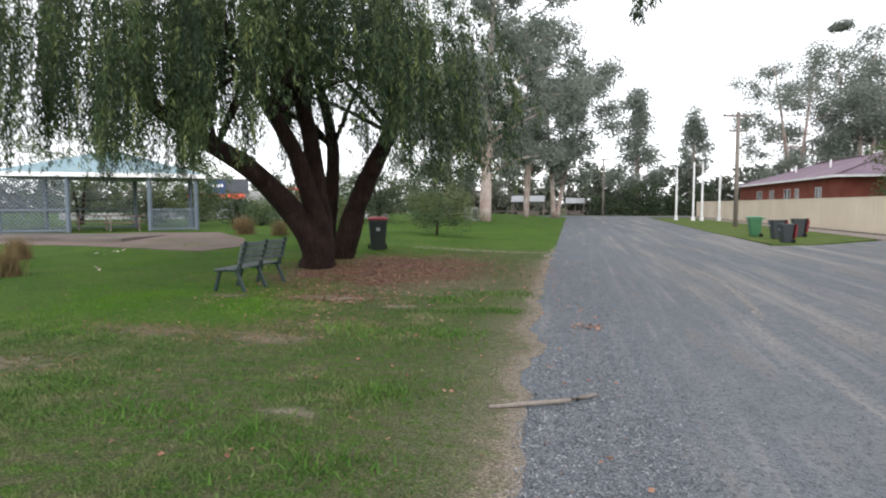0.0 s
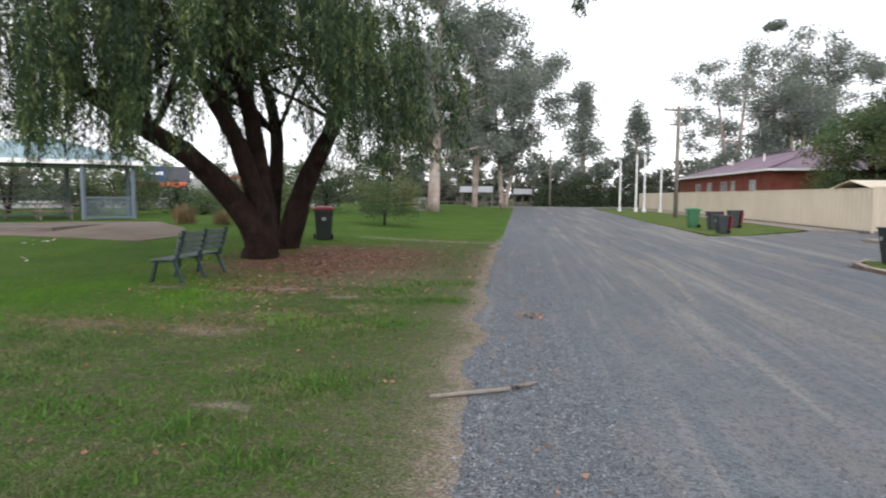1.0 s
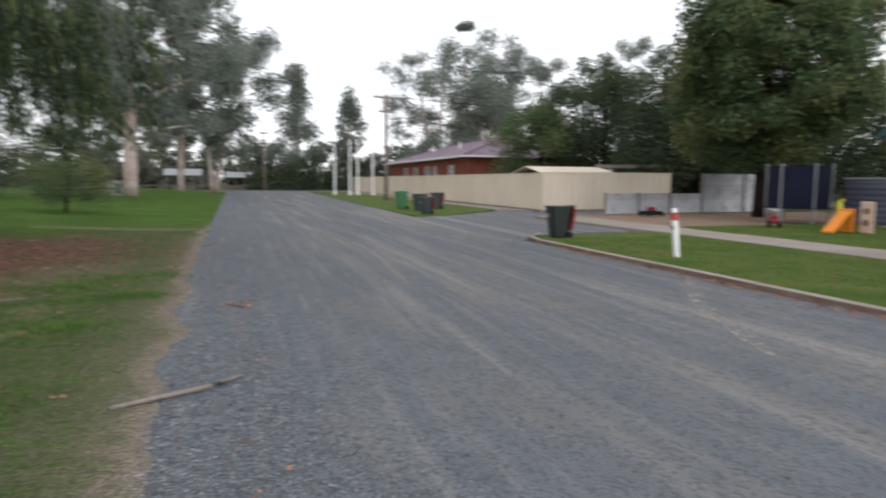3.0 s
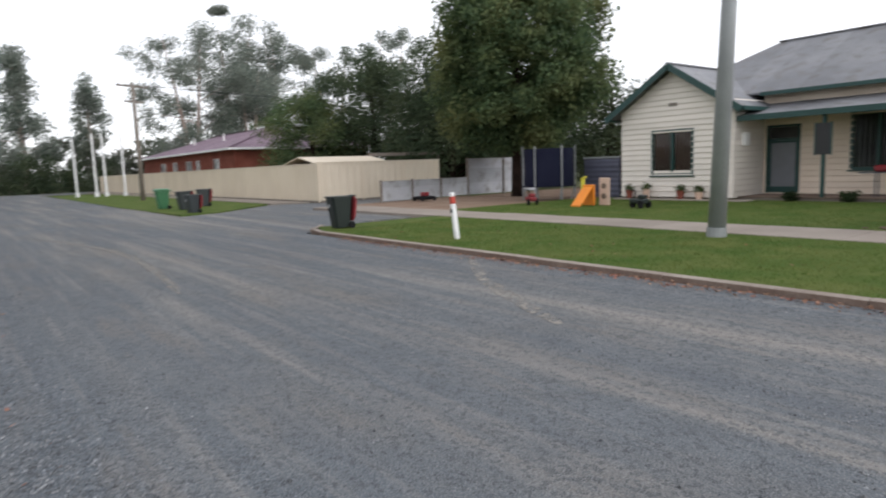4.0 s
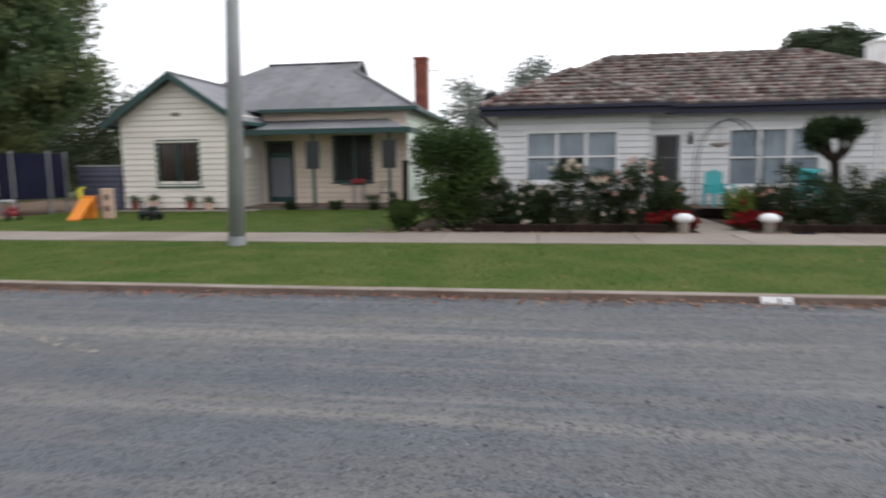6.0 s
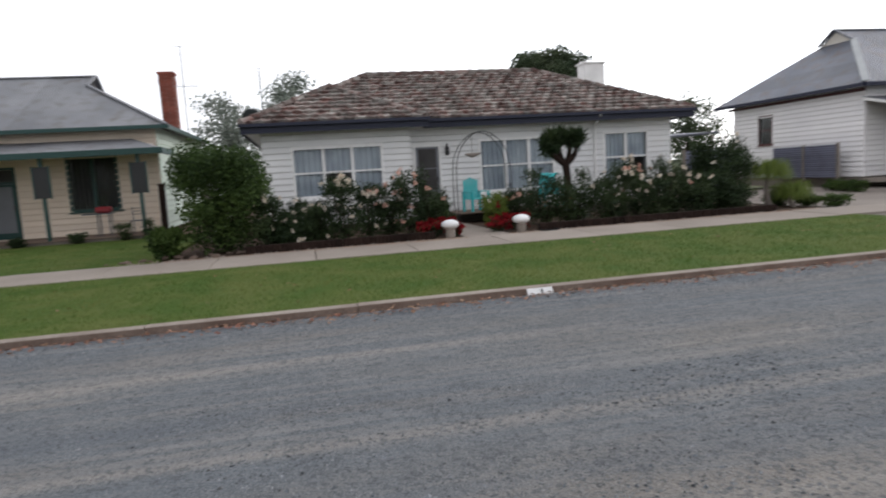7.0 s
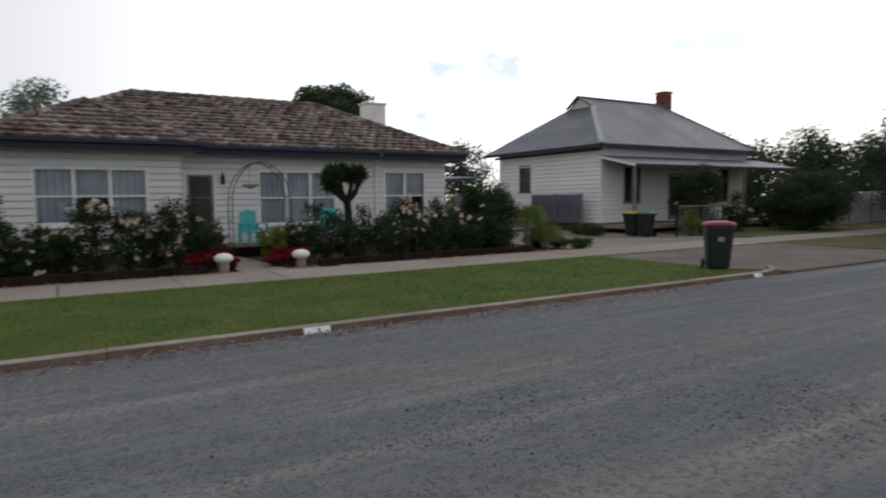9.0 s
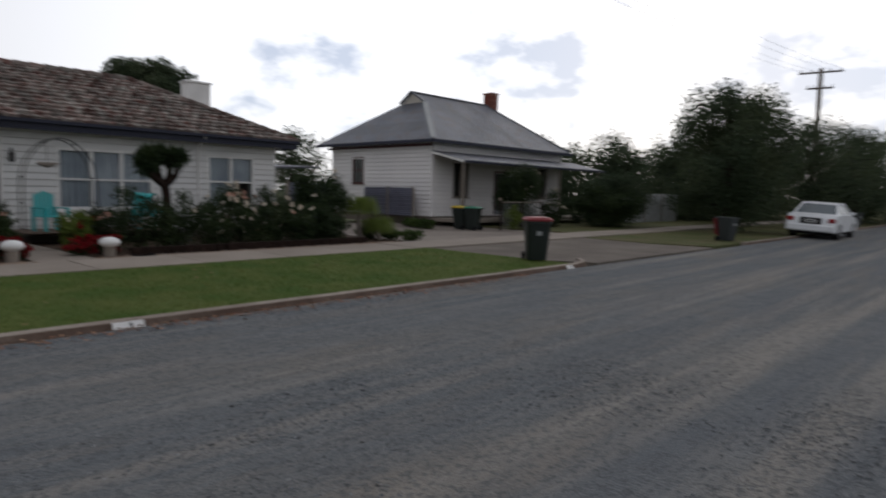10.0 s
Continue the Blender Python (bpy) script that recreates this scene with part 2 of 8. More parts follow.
def park_material():
    """Patchy grass; the mesh carries how worn, how sandy and how covered in litter each spot is."""
    m, n, l, b = material("park_grass", 0.95)

    def mask(name):
        a = n.new("ShaderNodeAttribute")
        a.attribute_name = name
        return a.outputs["Fac"]

    broad, fine, blades, clumps, straw = noise_fac(n, l, 0.5, 5.0), noise_fac(n, l, 6.0, 5.0), noise_fac(n, l, 55.0, 4.0, 0.36, 0.64), noise_fac(n, l, 13.0, 5.0, 0.40, 0.62, (1, 1, 1), 0.65), noise_fac(n, l, 26.0, 5.0, 0.53, 0.68, (1, 0.6, 1), 0.7)
    lush = mixed(n, l, broad, (0.085, 0.215, 0.012), (0.150, 0.290, 0.026))
    tired = mixed(n, l, fine, (0.075, 0.140, 0.036), (0.205, 0.205, 0.100))
    dry = mixed(n, l, fine, (0.37, 0.34, 0.225), (0.25, 0.265, 0.14))
    sand = mixed(n, l, fine, (0.54, 0.455, 0.37), (0.42, 0.345, 0.27))
    litter = mixed(n, l, fine, (0.185, 0.066, 0.050), (0.33, 0.19, 0.145))

    def blend(a, c, name, grain):
        ad, mr = n.new("ShaderNodeMath"), n.new("ShaderNodeMapRange")
        ad.operation = "MULTIPLY_ADD"
        l.new(grain, ad.inputs[0])
        ad.inputs[1].default_value = 0.5
        l.new(mask(name), ad.inputs[2])
        mr.inputs["From Min"].default_value, mr.inputs["From Max"].default_value = 0.65, 1.05
        l.new(ad.outputs["Value"], mr.inputs["Value"])
        return mixed(n, l, mr.outputs["Result"], a, c)

    col = blend(lush, tired, "worn", fine)
    col = blend(col, dry, "dry", clumps)
    col = mixed(n, l, mixed(n, l, 0.65, (0, 0, 0), straw), col, (0.33, 0.28, 0.17))
    col = mixed(n, l, mixed(n, l, 0.55, (0, 0, 0), clumps), col, mixed(n, l, 0.6, col, (0.02, 0.05, 0.01)))
    col = blend(col, litter, "litter", clumps)
    col = blend(col, sand, "sandy", fine)
    col = mixed(n, l, blades, col, mixed(n, l, 0.70, col, (0.018, 0.024, 0.010)))
    l.new(col, b.inputs["Base Color"])
    bumped(n, l, b, blades, 0.9, 0.04)
    return m


def dust_material():
    """Thin pale dust, broken up so that the chips show through."""
    m, n, l, b = material("road_dust", 0.95)
    l.new(mixed(n, l, noise_fac(n, l, 40.0, 3.0), (0.23, 0.215, 0.195), (0.36, 0.335, 0.30)), b.inputs["Base Color"])
    tr, ms = n.new("ShaderNodeBsdfTransparent"), n.new("ShaderNodeMixShader")
    l.new(noise_fac(n, l, 7.0, 6.0, 0.42, 0.66, (1, 1, 1), 0.75), ms.inputs["Fac"])
    l.new(tr.outputs["BSDF"], ms.inputs[1])
    l.new(b.outputs["BSDF"], ms.inputs[2])
    l.new(ms.outputs["Shader"], n["Material Output"].inputs["Surface"])
    return m


M_ROAD, M_PARK, M_DUST = road_material(), park_material(), dust_material()
M_GROUND = surface("distant_grass", (0.075, 0.10, 0.035), (0.13, 0.13, 0.06), (0.05, 0.06, 0.02), 0.05, 3.0, 0.95, 0, 0.3, 0.05)
M_LAWN = surface("mown_lawn", (0.072, 0.128, 0.021), (0.140, 0.165, 0.044), (0.035, 0.068, 0.014), 1.1, 60.0, 0.95, 0, 0.7, 0.03)
M_DRYLAWN = surface("dry_lawn", (0.09, 0.11, 0.04), (0.15, 0.13, 0.07), (0.05, 0.06, 0.02), 0.6, 50.0, 0.95, 0, 0.6, 0.03)
M_PATH = surface("concrete_path", (0.26, 0.225, 0.195), (0.32, 0.28, 0.245), (0.19, 0.16, 0.135), 0.7, 40.0, 0.9, 0, 0.2, 0.004, each=0.06)
M_KERB = surface("kerb_concrete", (0.26, 0.22, 0.19), (0.36, 0.32, 0.28), (0.14, 0.10, 0.08), 1.4, 30.0, 0.9, 0, 0.4, 0.008, each=0.08)
M_DIRT = surface("bare_dirt", (0.24, 0.165, 0.12), (0.30, 0.225, 0.17), (0.16, 0.10, 0.07), 0.8, 30.0, 0.95, 0, 0.5, 0.02)
M_KERBFACE = surface("brown_kerb_face", (0.13, 0.088, 0.070), (0.19, 0.145, 0.120), (0.075, 0.052, 0.042), 1.6, 22.0, 0.95, 0, 0.5, 0.01, each=0.12)
M_BED = surface("garden_soil", (0.045, 0.032, 0.025), (0.09, 0.06, 0.045), (0.16, 0.11, 0.08), 2.0, 30.0, 0.95, 0, 0.8, 0.03)
M_PAVE = surface("shelter_forecourt", (0.125, 0.098, 0.082), (0.175, 0.140, 0.120), (0.14, 0.10, 0.085), 0.6, 40.0, 0.9, 0, 0.3, 0.006)
M_STONE = surface("loose_stone", (0.11, 0.125, 0.145), (0.26, 0.265, 0.27), (0.07, 0.078, 0.086), 9.0, 60.0, 0.9, 0, 0.3, 0.004, each=0.7)
M_LITTER = surface("dry_leaves", (0.24, 0.095, 0.065), (0.36, 0.24, 0.16), (0.11, 0.05, 0.04), 5.0, 50.0, 0.9, 0, 0.2, 0.003, each=0.5)
M_LUSH = foliage("lush_blades", (0.045, 0.135, 0.010), (0.125, 0.265, 0.026), (0.15, 0.27, 0.04), 0.3, 0.4)
M_BLADE = foliage("grass_blades", (0.030, 0.080, 0.016), (0.125, 0.195, 0.055), (0.26, 0.235, 0.13), 0.25, 1.6)
M_TUFT = foliage("tuft_blades", (0.030, 0.085, 0.012), (0.10, 0.20, 0.035), (0.13, 0.21, 0.05), 0.25, 0.5)
M_VBLADE = foliage("verge_blades", (0.050, 0.104, 0.016), (0.112, 0.168, 0.036), (0.190, 0.190, 0.065), 0.3, 0.9)
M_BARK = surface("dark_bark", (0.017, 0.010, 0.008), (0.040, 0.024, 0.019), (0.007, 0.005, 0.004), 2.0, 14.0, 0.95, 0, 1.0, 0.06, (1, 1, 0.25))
M_GUMBARK = surface("pale_gum_bark", (0.52, 0.46, 0.42), (0.36, 0.28, 0.245), (0.22, 0.14, 0.12), 1.2, 8.0, 0.9, 0, 0.6, 0.03, (1, 1, 0.2))
# near-black leaves and bright strands: the crown's inner shade is put into the colour
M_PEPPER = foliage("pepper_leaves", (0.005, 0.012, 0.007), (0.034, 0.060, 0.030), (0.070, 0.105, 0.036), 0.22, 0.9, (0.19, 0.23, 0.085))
M_GUM = foliage("gum_leaves", (0.115, 0.145, 0.125), (0.26, 0.295, 0.245), (0.25, 0.265, 0.235), 0.45, 0.3)
M_OAK = foliage("broad_leaves", (0.046, 0.082, 0.042), (0.120, 0.170, 0.075), (0.19, 0.20, 0.08), 0.35, 0.5)
M_DARKLEAF = foliage("dark_leaves", (0.032, 0.052, 0.030), (0.066, 0.092, 0.050), (0.09, 0.11, 0.055), 0.3, 0.4)
M_BUSH = foliage("bush_leaves", (0.018, 0.036, 0.012), (0.052, 0.088, 0.024), (0.08, 0.125, 0.03), 0.3, 1.0)
M_ROSE = foliage("rose_leaves", (0.010, 0.020, 0.009), (0.034, 0.056, 0.022), (0.05, 0.072, 0.026), 0.2, 1.5)
M_LIME = foliage("lime_fronds", (0.09, 0.13, 0.025), (0.17, 0.22, 0.05), None, 0.3)
M_STRAW = foliage("dry_tussock", (0.16, 0.11, 0.06), (0.26, 0.19, 0.10), (0.12, 0.13, 0.05), 0.25)
M_FARLEAF = foliage("far_leaves", (0.10, 0.12, 0.09), (0.17, 0.19, 0.14), (0.19, 0.185, 0.15), 0.3, 0.08)
M_WHITEPETAL = foliage("cream_petals", (0.62, 0.52, 0.40), (0.80, 0.74, 0.66), None, 0.3)
M_PINKPETAL = foliage("pink_petals", (0.55, 0.28, 0.22), (0.75, 0.50, 0.40), None, 0.3)
M_REDPETAL = foliage("red_petals", (0.14, 0.006, 0.010), (0.27, 0.014, 0.018), None, 0.3)
M_SILVERLEAF = foliage("silver_leaves", (0.22, 0.25, 0.24), (0.36, 0.40, 0.38), None, 0.2)
M_CREAM = surface("cream_weatherboard", (0.70, 0.650, 0.585), (0.76, 0.705, 0.64), (0.58, 0.53, 0.465), 0.8, 40.0, 0.6, 0, 0.1, 0.003, (1, 1, 1), 0.04, 0.25)
M_WHITE = surface("white_weatherboard", (0.66, 0.66, 0.665), (0.73, 0.725, 0.72), (0.48, 0.475, 0.46), 0.8, 40.0, 0.6, 0, 0.1, 0.003, (1, 1, 1), 0.04, 0.25)
M_WHITE2 = surface("grey_white_weatherboard", (0.78, 0.76, 0.77), (0.84, 0.82, 0.82), (0.64, 0.62, 0.62), 0.8, 40.0, 0.6, 0, 0.1, 0.003, (1, 1, 1), 0.04, 0.25)
M_BUFF = surface("warm_buff_weatherboard", (0.70, 0.585, 0.475), (0.75, 0.635, 0.525), (0.58, 0.48, 0.38), 0.8, 40.0, 0.6, 0, 0.1, 0.003, (1, 1, 1), 0.04, 0.25)
M_MINT = surface("pale_mint_weatherboard", (0.56, 0.64, 0.55), (0.62, 0.70, 0.61), (0.46, 0.52, 0.44), 0.8, 40.0, 0.6, 0, 0.1, 0.003, (1, 1, 1), 0.04, 0.25)
M_SHELTER = plain("blue_grey_steel_paint", (0.13, 0.165, 0.20), 0.5)
M_TRIMW = plain("white_trim", (0.80, 0.79, 0.78), 0.45)
M_GREEN = plain("dark_green_paint", (0.010, 0.050, 0.045), 0.45)
M_NAVY = plain("navy_paint", (0.009, 0.012, 0.034), 0.6)
M_MAROON = plain("maroon_paint", (0.10, 0.03, 0.03), 0.5)
M_GLASS = glass()
M_CURTAIN = surface("net_curtain", (0.34, 0.36, 0.41), (0.48, 0.50, 0.55), (0.19, 0.21, 0.25), 1.5, 18.0, 0.9, 0, 0.5, 0.02, (1, 1, 0.06))
M_BLIND = surface("brown_blind", (0.05, 0.032, 0.026), (0.08, 0.05, 0.04), (0.03, 0.02, 0.017), 1.0, 30.0, 0.9)
M_SCREEN = surface("fly_screen", (0.055, 0.052, 0.052), (0.085, 0.08, 0.08), (0.03, 0.03, 0.03), 1.0, 80.0, 0.8)
M_GREYDOOR = plain("grey_door_mesh", (0.17, 0.18, 0.20), 0.6)
M_BRICK = surface("red_brick", (0.22, 0.065, 0.045), (0.29, 0.10, 0.07), (0.14, 0.05, 0.04), 1.2, 30.0, 0.85, 0, 0.4, 0.006, each=0.2)
M_MORTAR = surface("mortar", (0.30, 0.26, 0.23), (0.36, 0.32, 0.29), (0.2, 0.17, 0.15), 2.0, 40.0, 0.95)
M_DRIVE = surface("dusty_driveway", (0.215, 0.185, 0.165), (0.29, 0.255, 0.225), (0.14, 0.12, 0.105), 0.5, 30.0, 0.92, 0, 0.5, 0.01)
M_APRON = surface("gravelly_apron", (0.135, 0.115, 0.10), (0.20, 0.175, 0.152), (0.085, 0.075, 0.068), 0.7, 35.0, 0.95, 0, 0.6, 0.012)
M_IRON = corrugated("grey_iron_roof", (0.145, 0.15, 0.165), (0.21, 0.215, 0.23), (0.12, 0.11, 0.105), "Y")
M_IRON3 = corrugated("dull_iron_roof", (0.098, 0.108, 0.135), (0.150, 0.158, 0.182), (0.125, 0.095, 0.085), "Y")
M_PURPLE = corrugated("plum_iron_roof", (0.165, 0.105, 0.145), (0.20, 0.13, 0.175), (0.145, 0.09, 0.125), "Y", 0.2)
M_TEALROOF = corrugated("pale_teal_roof", (0.19, 0.29, 0.32), (0.24, 0.34, 0.37), (0.17, 0.25, 0.27), "Y", 0.2)
M_SILVER = corrugated("galvanised_sheet", (0.40, 0.42, 0.45), (0.54, 0.56, 0.585), (0.27, 0.26, 0.255), "Z", 0.09, 0.4)
M_BLUESHEET = corrugated("slate_blue_sheet", (0.10, 0.105, 0.15), (0.125, 0.13, 0.18), (0.09, 0.09, 0.125), "Z", 0.2)
M_TILE = surface("lichen_tile", (0.138, 0.066, 0.056), (0.33, 0.32, 0.295), (0.085, 0.060, 0.055), 3.6, 9.0, 0.9, 0, 0.6, 0.012, each=0.45, fine=0.6)
M_FENCE = surface("cream_steel_fence", (0.63, 0.54, 0.42), (0.69, 0.60, 0.475), (0.57, 0.49, 0.38), 0.4, 30.0, 0.5, 0, 0.05, 0.002, each=0.03, fine=0.3)
M_POLE = surface("galvanised_pole", (0.27, 0.285, 0.29), (0.33, 0.345, 0.35), (0.2, 0.21, 0.215), 1.5, 50.0, 0.5, 0.2, 0.1, 0.002)
M_TIMBER = surface("weathered_timber", (0.19, 0.165, 0.145), (0.26, 0.23, 0.20), (0.12, 0.10, 0.085), 1.5, 25.0, 0.9, 0, 0.5, 0.01, (1, 1, 0.2))
M_SLAT = surface("grey_green_slat", (0.055, 0.074, 0.072), (0.095, 0.118, 0.114), (0.035, 0.048, 0.045), 3.0, 40.0, 0.7, 0, 0.3, 0.004, (1, 0.1, 1), 0.12)
M_DECK = surface("deck_board", (0.17, 0.125, 0.10), (0.23, 0.175, 0.14), (0.11, 0.08, 0.065), 1.0, 30.0, 0.85, 0, 0.3, 0.004)
M_BINDARK = plain("dark_green_plastic", (0.008, 0.015, 0.013), 0.5)
M_BINGREY = plain("charcoal_plastic", (0.028, 0.035, 0.038), 0.45)
M_BINGREEN = plain("green_plastic", (0.045, 0.15, 0.07), 0.45)
M_BINRED = plain("red_plastic", (0.20, 0.010, 0.016), 0.55)
M_BINLIME = plain("teal_lid_plastic", (0.02, 0.17, 0.11), 0.4)
M_BINYELLOW = plain("yellow_plastic", (0.50, 0.36, 0.02), 0.4)
M_RUBBER = plain("black_rubber", (0.012, 0.012, 0.013), 0.8)
M_WHITEP = plain("white_paint", (0.75, 0.75, 0.75), 0.45)
M_REDP = plain("red_paint", (0.42, 0.05, 0.03), 0.5)
M_ORANGE = plain("orange_plastic", (0.80, 0.25, 0.02), 0.4)
M_PEACH = plain("peach_plastic", (0.62, 0.44, 0.34), 0.5)
M_BENCHLEG = plain("bench_green_paint", (0.006, 0.024, 0.020), 0.5)
M_BLUEMESH = surface("navy_net", (0.007, 0.008, 0.020), (0.012, 0.014, 0.03), (0.018, 0.02, 0.045), 1.0, 60.0, 0.9)
M_TURQ = plain("turquoise_paint", (0.03, 0.42, 0.44), 0.45)
M_CARW = plain("white_car_paint", (0.80, 0.82, 0.86), 0.2)
# blue-grey base instead of black: part of the sky's reflection is in the colour
M_DARKGLASS = plain("dark_car_glass", (0.09, 0.115, 0.135), 0.05)
M_CHROME = plain("bright_metal", (0.6, 0.6, 0.62), 0.25, 1.0)
M_LAMPRED = plain("red_lens", (0.30, 0.015, 0.02), 0.2)
M_SHOPWALL = plain("shop_white_wall", (0.34, 0.34, 0.345), 0.6)
M_SHOPRED = plain("shop_red_fascia", (0.62, 0.09, 0.04), 0.5)
M_SHOPBLUE = plain("shop_blue_sign", (0.02, 0.06, 0.22), 0.5)
M_SHOPDARK = plain("shop_dark_panel", (0.06, 0.065, 0.08), 0.6)
M_WIRE = plain("black_wire", (0.02, 0.02, 0.022), 0.6)
M_BRASSYEL = plain("yellow_toy_plastic", (0.55, 0.50, 0.03), 0.4)

# ---- builders ----
ORIGIN = {}


def thing(name, at, label, category, group="", kind=""):
    """An Empty at the base of a thing, that its parts hang under."""
    ob = new(name)
    ob.location = at
    ob.empty_display_size = 0.2
    ORIGIN[ob.name] = Vector(at)
    return tagged(ob, label, category, group, kind)


def finish(me, mat, smooth=False):
    me.materials.append(mat)
    if smooth:
        me.polygons.foreach_set("use_smooth", [True] * len(me.polygons))
    me.update()


def part(name, bm, mat, parent, label="", smooth=False):
    """Links a bmesh, drawn in world metres, as one mesh under a thing or a part."""
    o = ORIGIN[parent.name]
    bmesh.ops.translate(bm, verts=bm.verts, vec=-o)
    me = bpy.data.meshes.new(name)
    bm.to_mesh(me)
    bm.free()
    finish(me, mat, smooth)
    ob = new(name, me)
    ob.parent = parent
    ORIGIN[ob.name] = o
    return tagged(ob, label)


def single(name, bm, mat, at, label, category="", group="", kind="", smooth=False):
    """A thing or a piece of the setting that is one mesh."""
    bmesh.ops.translate(bm, verts=bm.verts, vec=-Vector(at))
    me = bpy.data.meshes.new(name)
    bm.to_mesh(me)
    bm.free()
    finish(me, mat, smooth)
    ob = new(name, me)
    ob.location = at
    ORIGIN[ob.name] = Vector(at)
    return tagged(ob, label, category, group, kind)


def fast_mesh(name, verts, size, mat, smooth=False):
    """A mesh of loose faces with size corners each, from an array of corners."""
    n = len(verts) // size
    me = bpy.data.meshes.new(name)
    me.vertices.add(len(verts))
    me.vertices.foreach_set("co", np.ascontiguousarray(verts, dtype=np.float32).ravel())
    me.loops.add(n * size)
    me.loops.foreach_set("vertex_index", np.arange(n * size, dtype=np.int32))
    me.polygons.add(n)
    me.polygons.foreach_set("loop_start", np.arange(0, n * size, size, dtype=np.int32))
    me.polygons.foreach_set("loop_total", np.full(n, size, dtype=np.int32))
    me.materials.append(mat)
    me.update(calc_edges=True)
    return me


def under(ob, parent, label=""):
    ob.parent = parent
    ORIGIN[ob.name] = ORIGIN[parent.name]
    return tagged(ob, label)


def box(bm, x0, x1, y0, y1, z0, z1, bevel=0.0):
    r = bmesh.ops.create_cube(bm, size=1.0, matrix=Matrix.Translation(((x0 + x1) / 2, (y0 + y1) / 2, (z0 + z1) / 2)) @ Matrix.Diagonal((abs(x1 - x0), abs(y1 - y0), abs(z1 - z0), 1)))
    if bevel:
        es = list({e for v in r["verts"] for e in v.link_edges})
        bmesh.ops.bevel(bm, geom=es, offset=bevel, segments=1, affect="EDGES", profile=0.5)
    return bm


def boxed(*a, **k):
    return box(bmesh.new(), *a, **k)


def beam(bm, p, q, w, h):
    """A rectangular bar from p to q, w wide and h deep."""
    p, q = Vector(p), Vector(q)
    d = q - p
    m = Matrix.Translation((p + q) / 2) @ d.to_track_quat("Z", "Y").to_matrix().to_4x4() @ Matrix.Diagonal((w, h, d.length, 1))
    bmesh.ops.create_cube(bm, size=1.0, matrix=m)
    return bm


def tube(bm, pts, radii, seg=8, caps=True):
    """A round bar along a polyline, with a radius at each point."""
    pts = [Vector(p) for p in pts]
    rings = []
    for i, p in enumerate(pts):
        d = (pts[min(i + 1, len(pts) - 1)] - pts[max(i - 1, 0)]).normalized()
        ref = Vector((1, 0, 0)) if abs(d.x) < 0.8 else Vector((0, 1, 0))
        u = d.cross(ref).normalized()
        v = d.cross(u)
        rings.append([bm.verts.new(p + (u * math.cos(a) + v * math.sin(a)) * radii[i]) for a in (2 * math.pi * k / seg for k in range(seg))])
    for a, b in zip(rings, rings[1:]):
        for k in range(seg):
            bm.faces.new((a[k], a[(k + 1) % seg], b[(k + 1) % seg], b[k]))
    if caps:
        bm.faces.new(list(reversed(rings[0])))
        bm.faces.new(rings[-1])
    return bm


def smooth_line(pts, radii, steps=4):
    """A Catmull-Rom line through pts, so that limbs bend instead of breaking."""
    P = [Vector(p) for p in pts]
    out, rad = [], []
    for i in range(len(P) - 1):
        a, b, c, d = P[max(i - 1, 0)], P[i], P[i + 1], P[min(i + 2, len(P) - 1)]
        for s in range(steps):
            t = s / steps
            out.append(0.5 * ((2 * b) + (c - a) * t + (2 * a - 5 * b + 4 * c - d) * t * t + (3 * b - a - 3 * c + d) * t ** 3))
            rad.append(radii[i] * (1 - t) + radii[i + 1] * t)
    return out + [P[-1]], rad + [radii[-1]]


def slab(bm, pts, thick):
    """A flat plate under the polygon pts."""
    top = [bm.verts.new(p) for p in pts]
    low = [bm.verts.new((p[0], p[1], p[2] - thick)) for p in pts]
    bm.faces.new(top)
    bm.faces.new(list(reversed(low)))
    k = len(pts)
    for i in range(k):
        bm.faces.new((top[i], low[i], low[(i + 1) % k], top[(i + 1) % k]))
    bmesh.ops.recalc_face_normals(bm, faces=bm.faces)
    return bm


def unit(rng, n):
    v = rng.normal(size=(n, 3))
    return v / np.linalg.norm(v, axis=1, keepdims=True)


def leaf_mesh(name, pts, length, width, mat, rng, along=None, spread=1.0):
    """One pointed leaf at each point; along: the way that the leaves mostly point."""
    n = len(pts)
    d = unit(rng, n) * spread
    if along is not None:
        d = d + np.asarray(along)
    d /= np.linalg.norm(d, axis=1, keepdims=True)
    s = np.cross(d, unit(rng, n))
    s /= np.linalg.norm(s, axis=1, keepdims=True) + 1e-9
    k = rng.uniform(0.7, 1.3, (n, 1))
    le, wi = length * k, width * k
    v = np.stack([pts, pts + d * le * 0.45 + s * wi / 2, pts + d * le, pts + d * le * 0.45 - s * wi / 2], 1).reshape(-1, 3)
    return fast_mesh(name, v, 4, mat)


def clump_points(rng, clumps, n, shell=0.45):
    """Points in clumps of (centre, radii), more of them towards the outside."""
    c = np.array([a for a, _ in clumps], float)
    r = np.array([b if hasattr(b, "__len__") else (b, b, b) for _, b in clumps], float)
    w = r.prod(1) ** (2 / 3)
    i = rng.choice(len(c), n, p=w / w.sum())
    return c[i] + unit(rng, n) * r[i] * rng.uniform(0, 1, (n, 1)) ** shell


def crown_of(rng, clumps, leaves, length, width, mat, parent, name="crown", along=None, spread=1.0, shell=0.45, low=0.05):
    p = clump_points(rng, clumps, leaves, shell)
    p = p[p[:, 2] > low]
    o = ORIGIN[parent.name]
    ob = new(name, leaf_mesh(name, p - np.array(o), length, width, mat, rng, along, spread))
    return under(ob, parent)


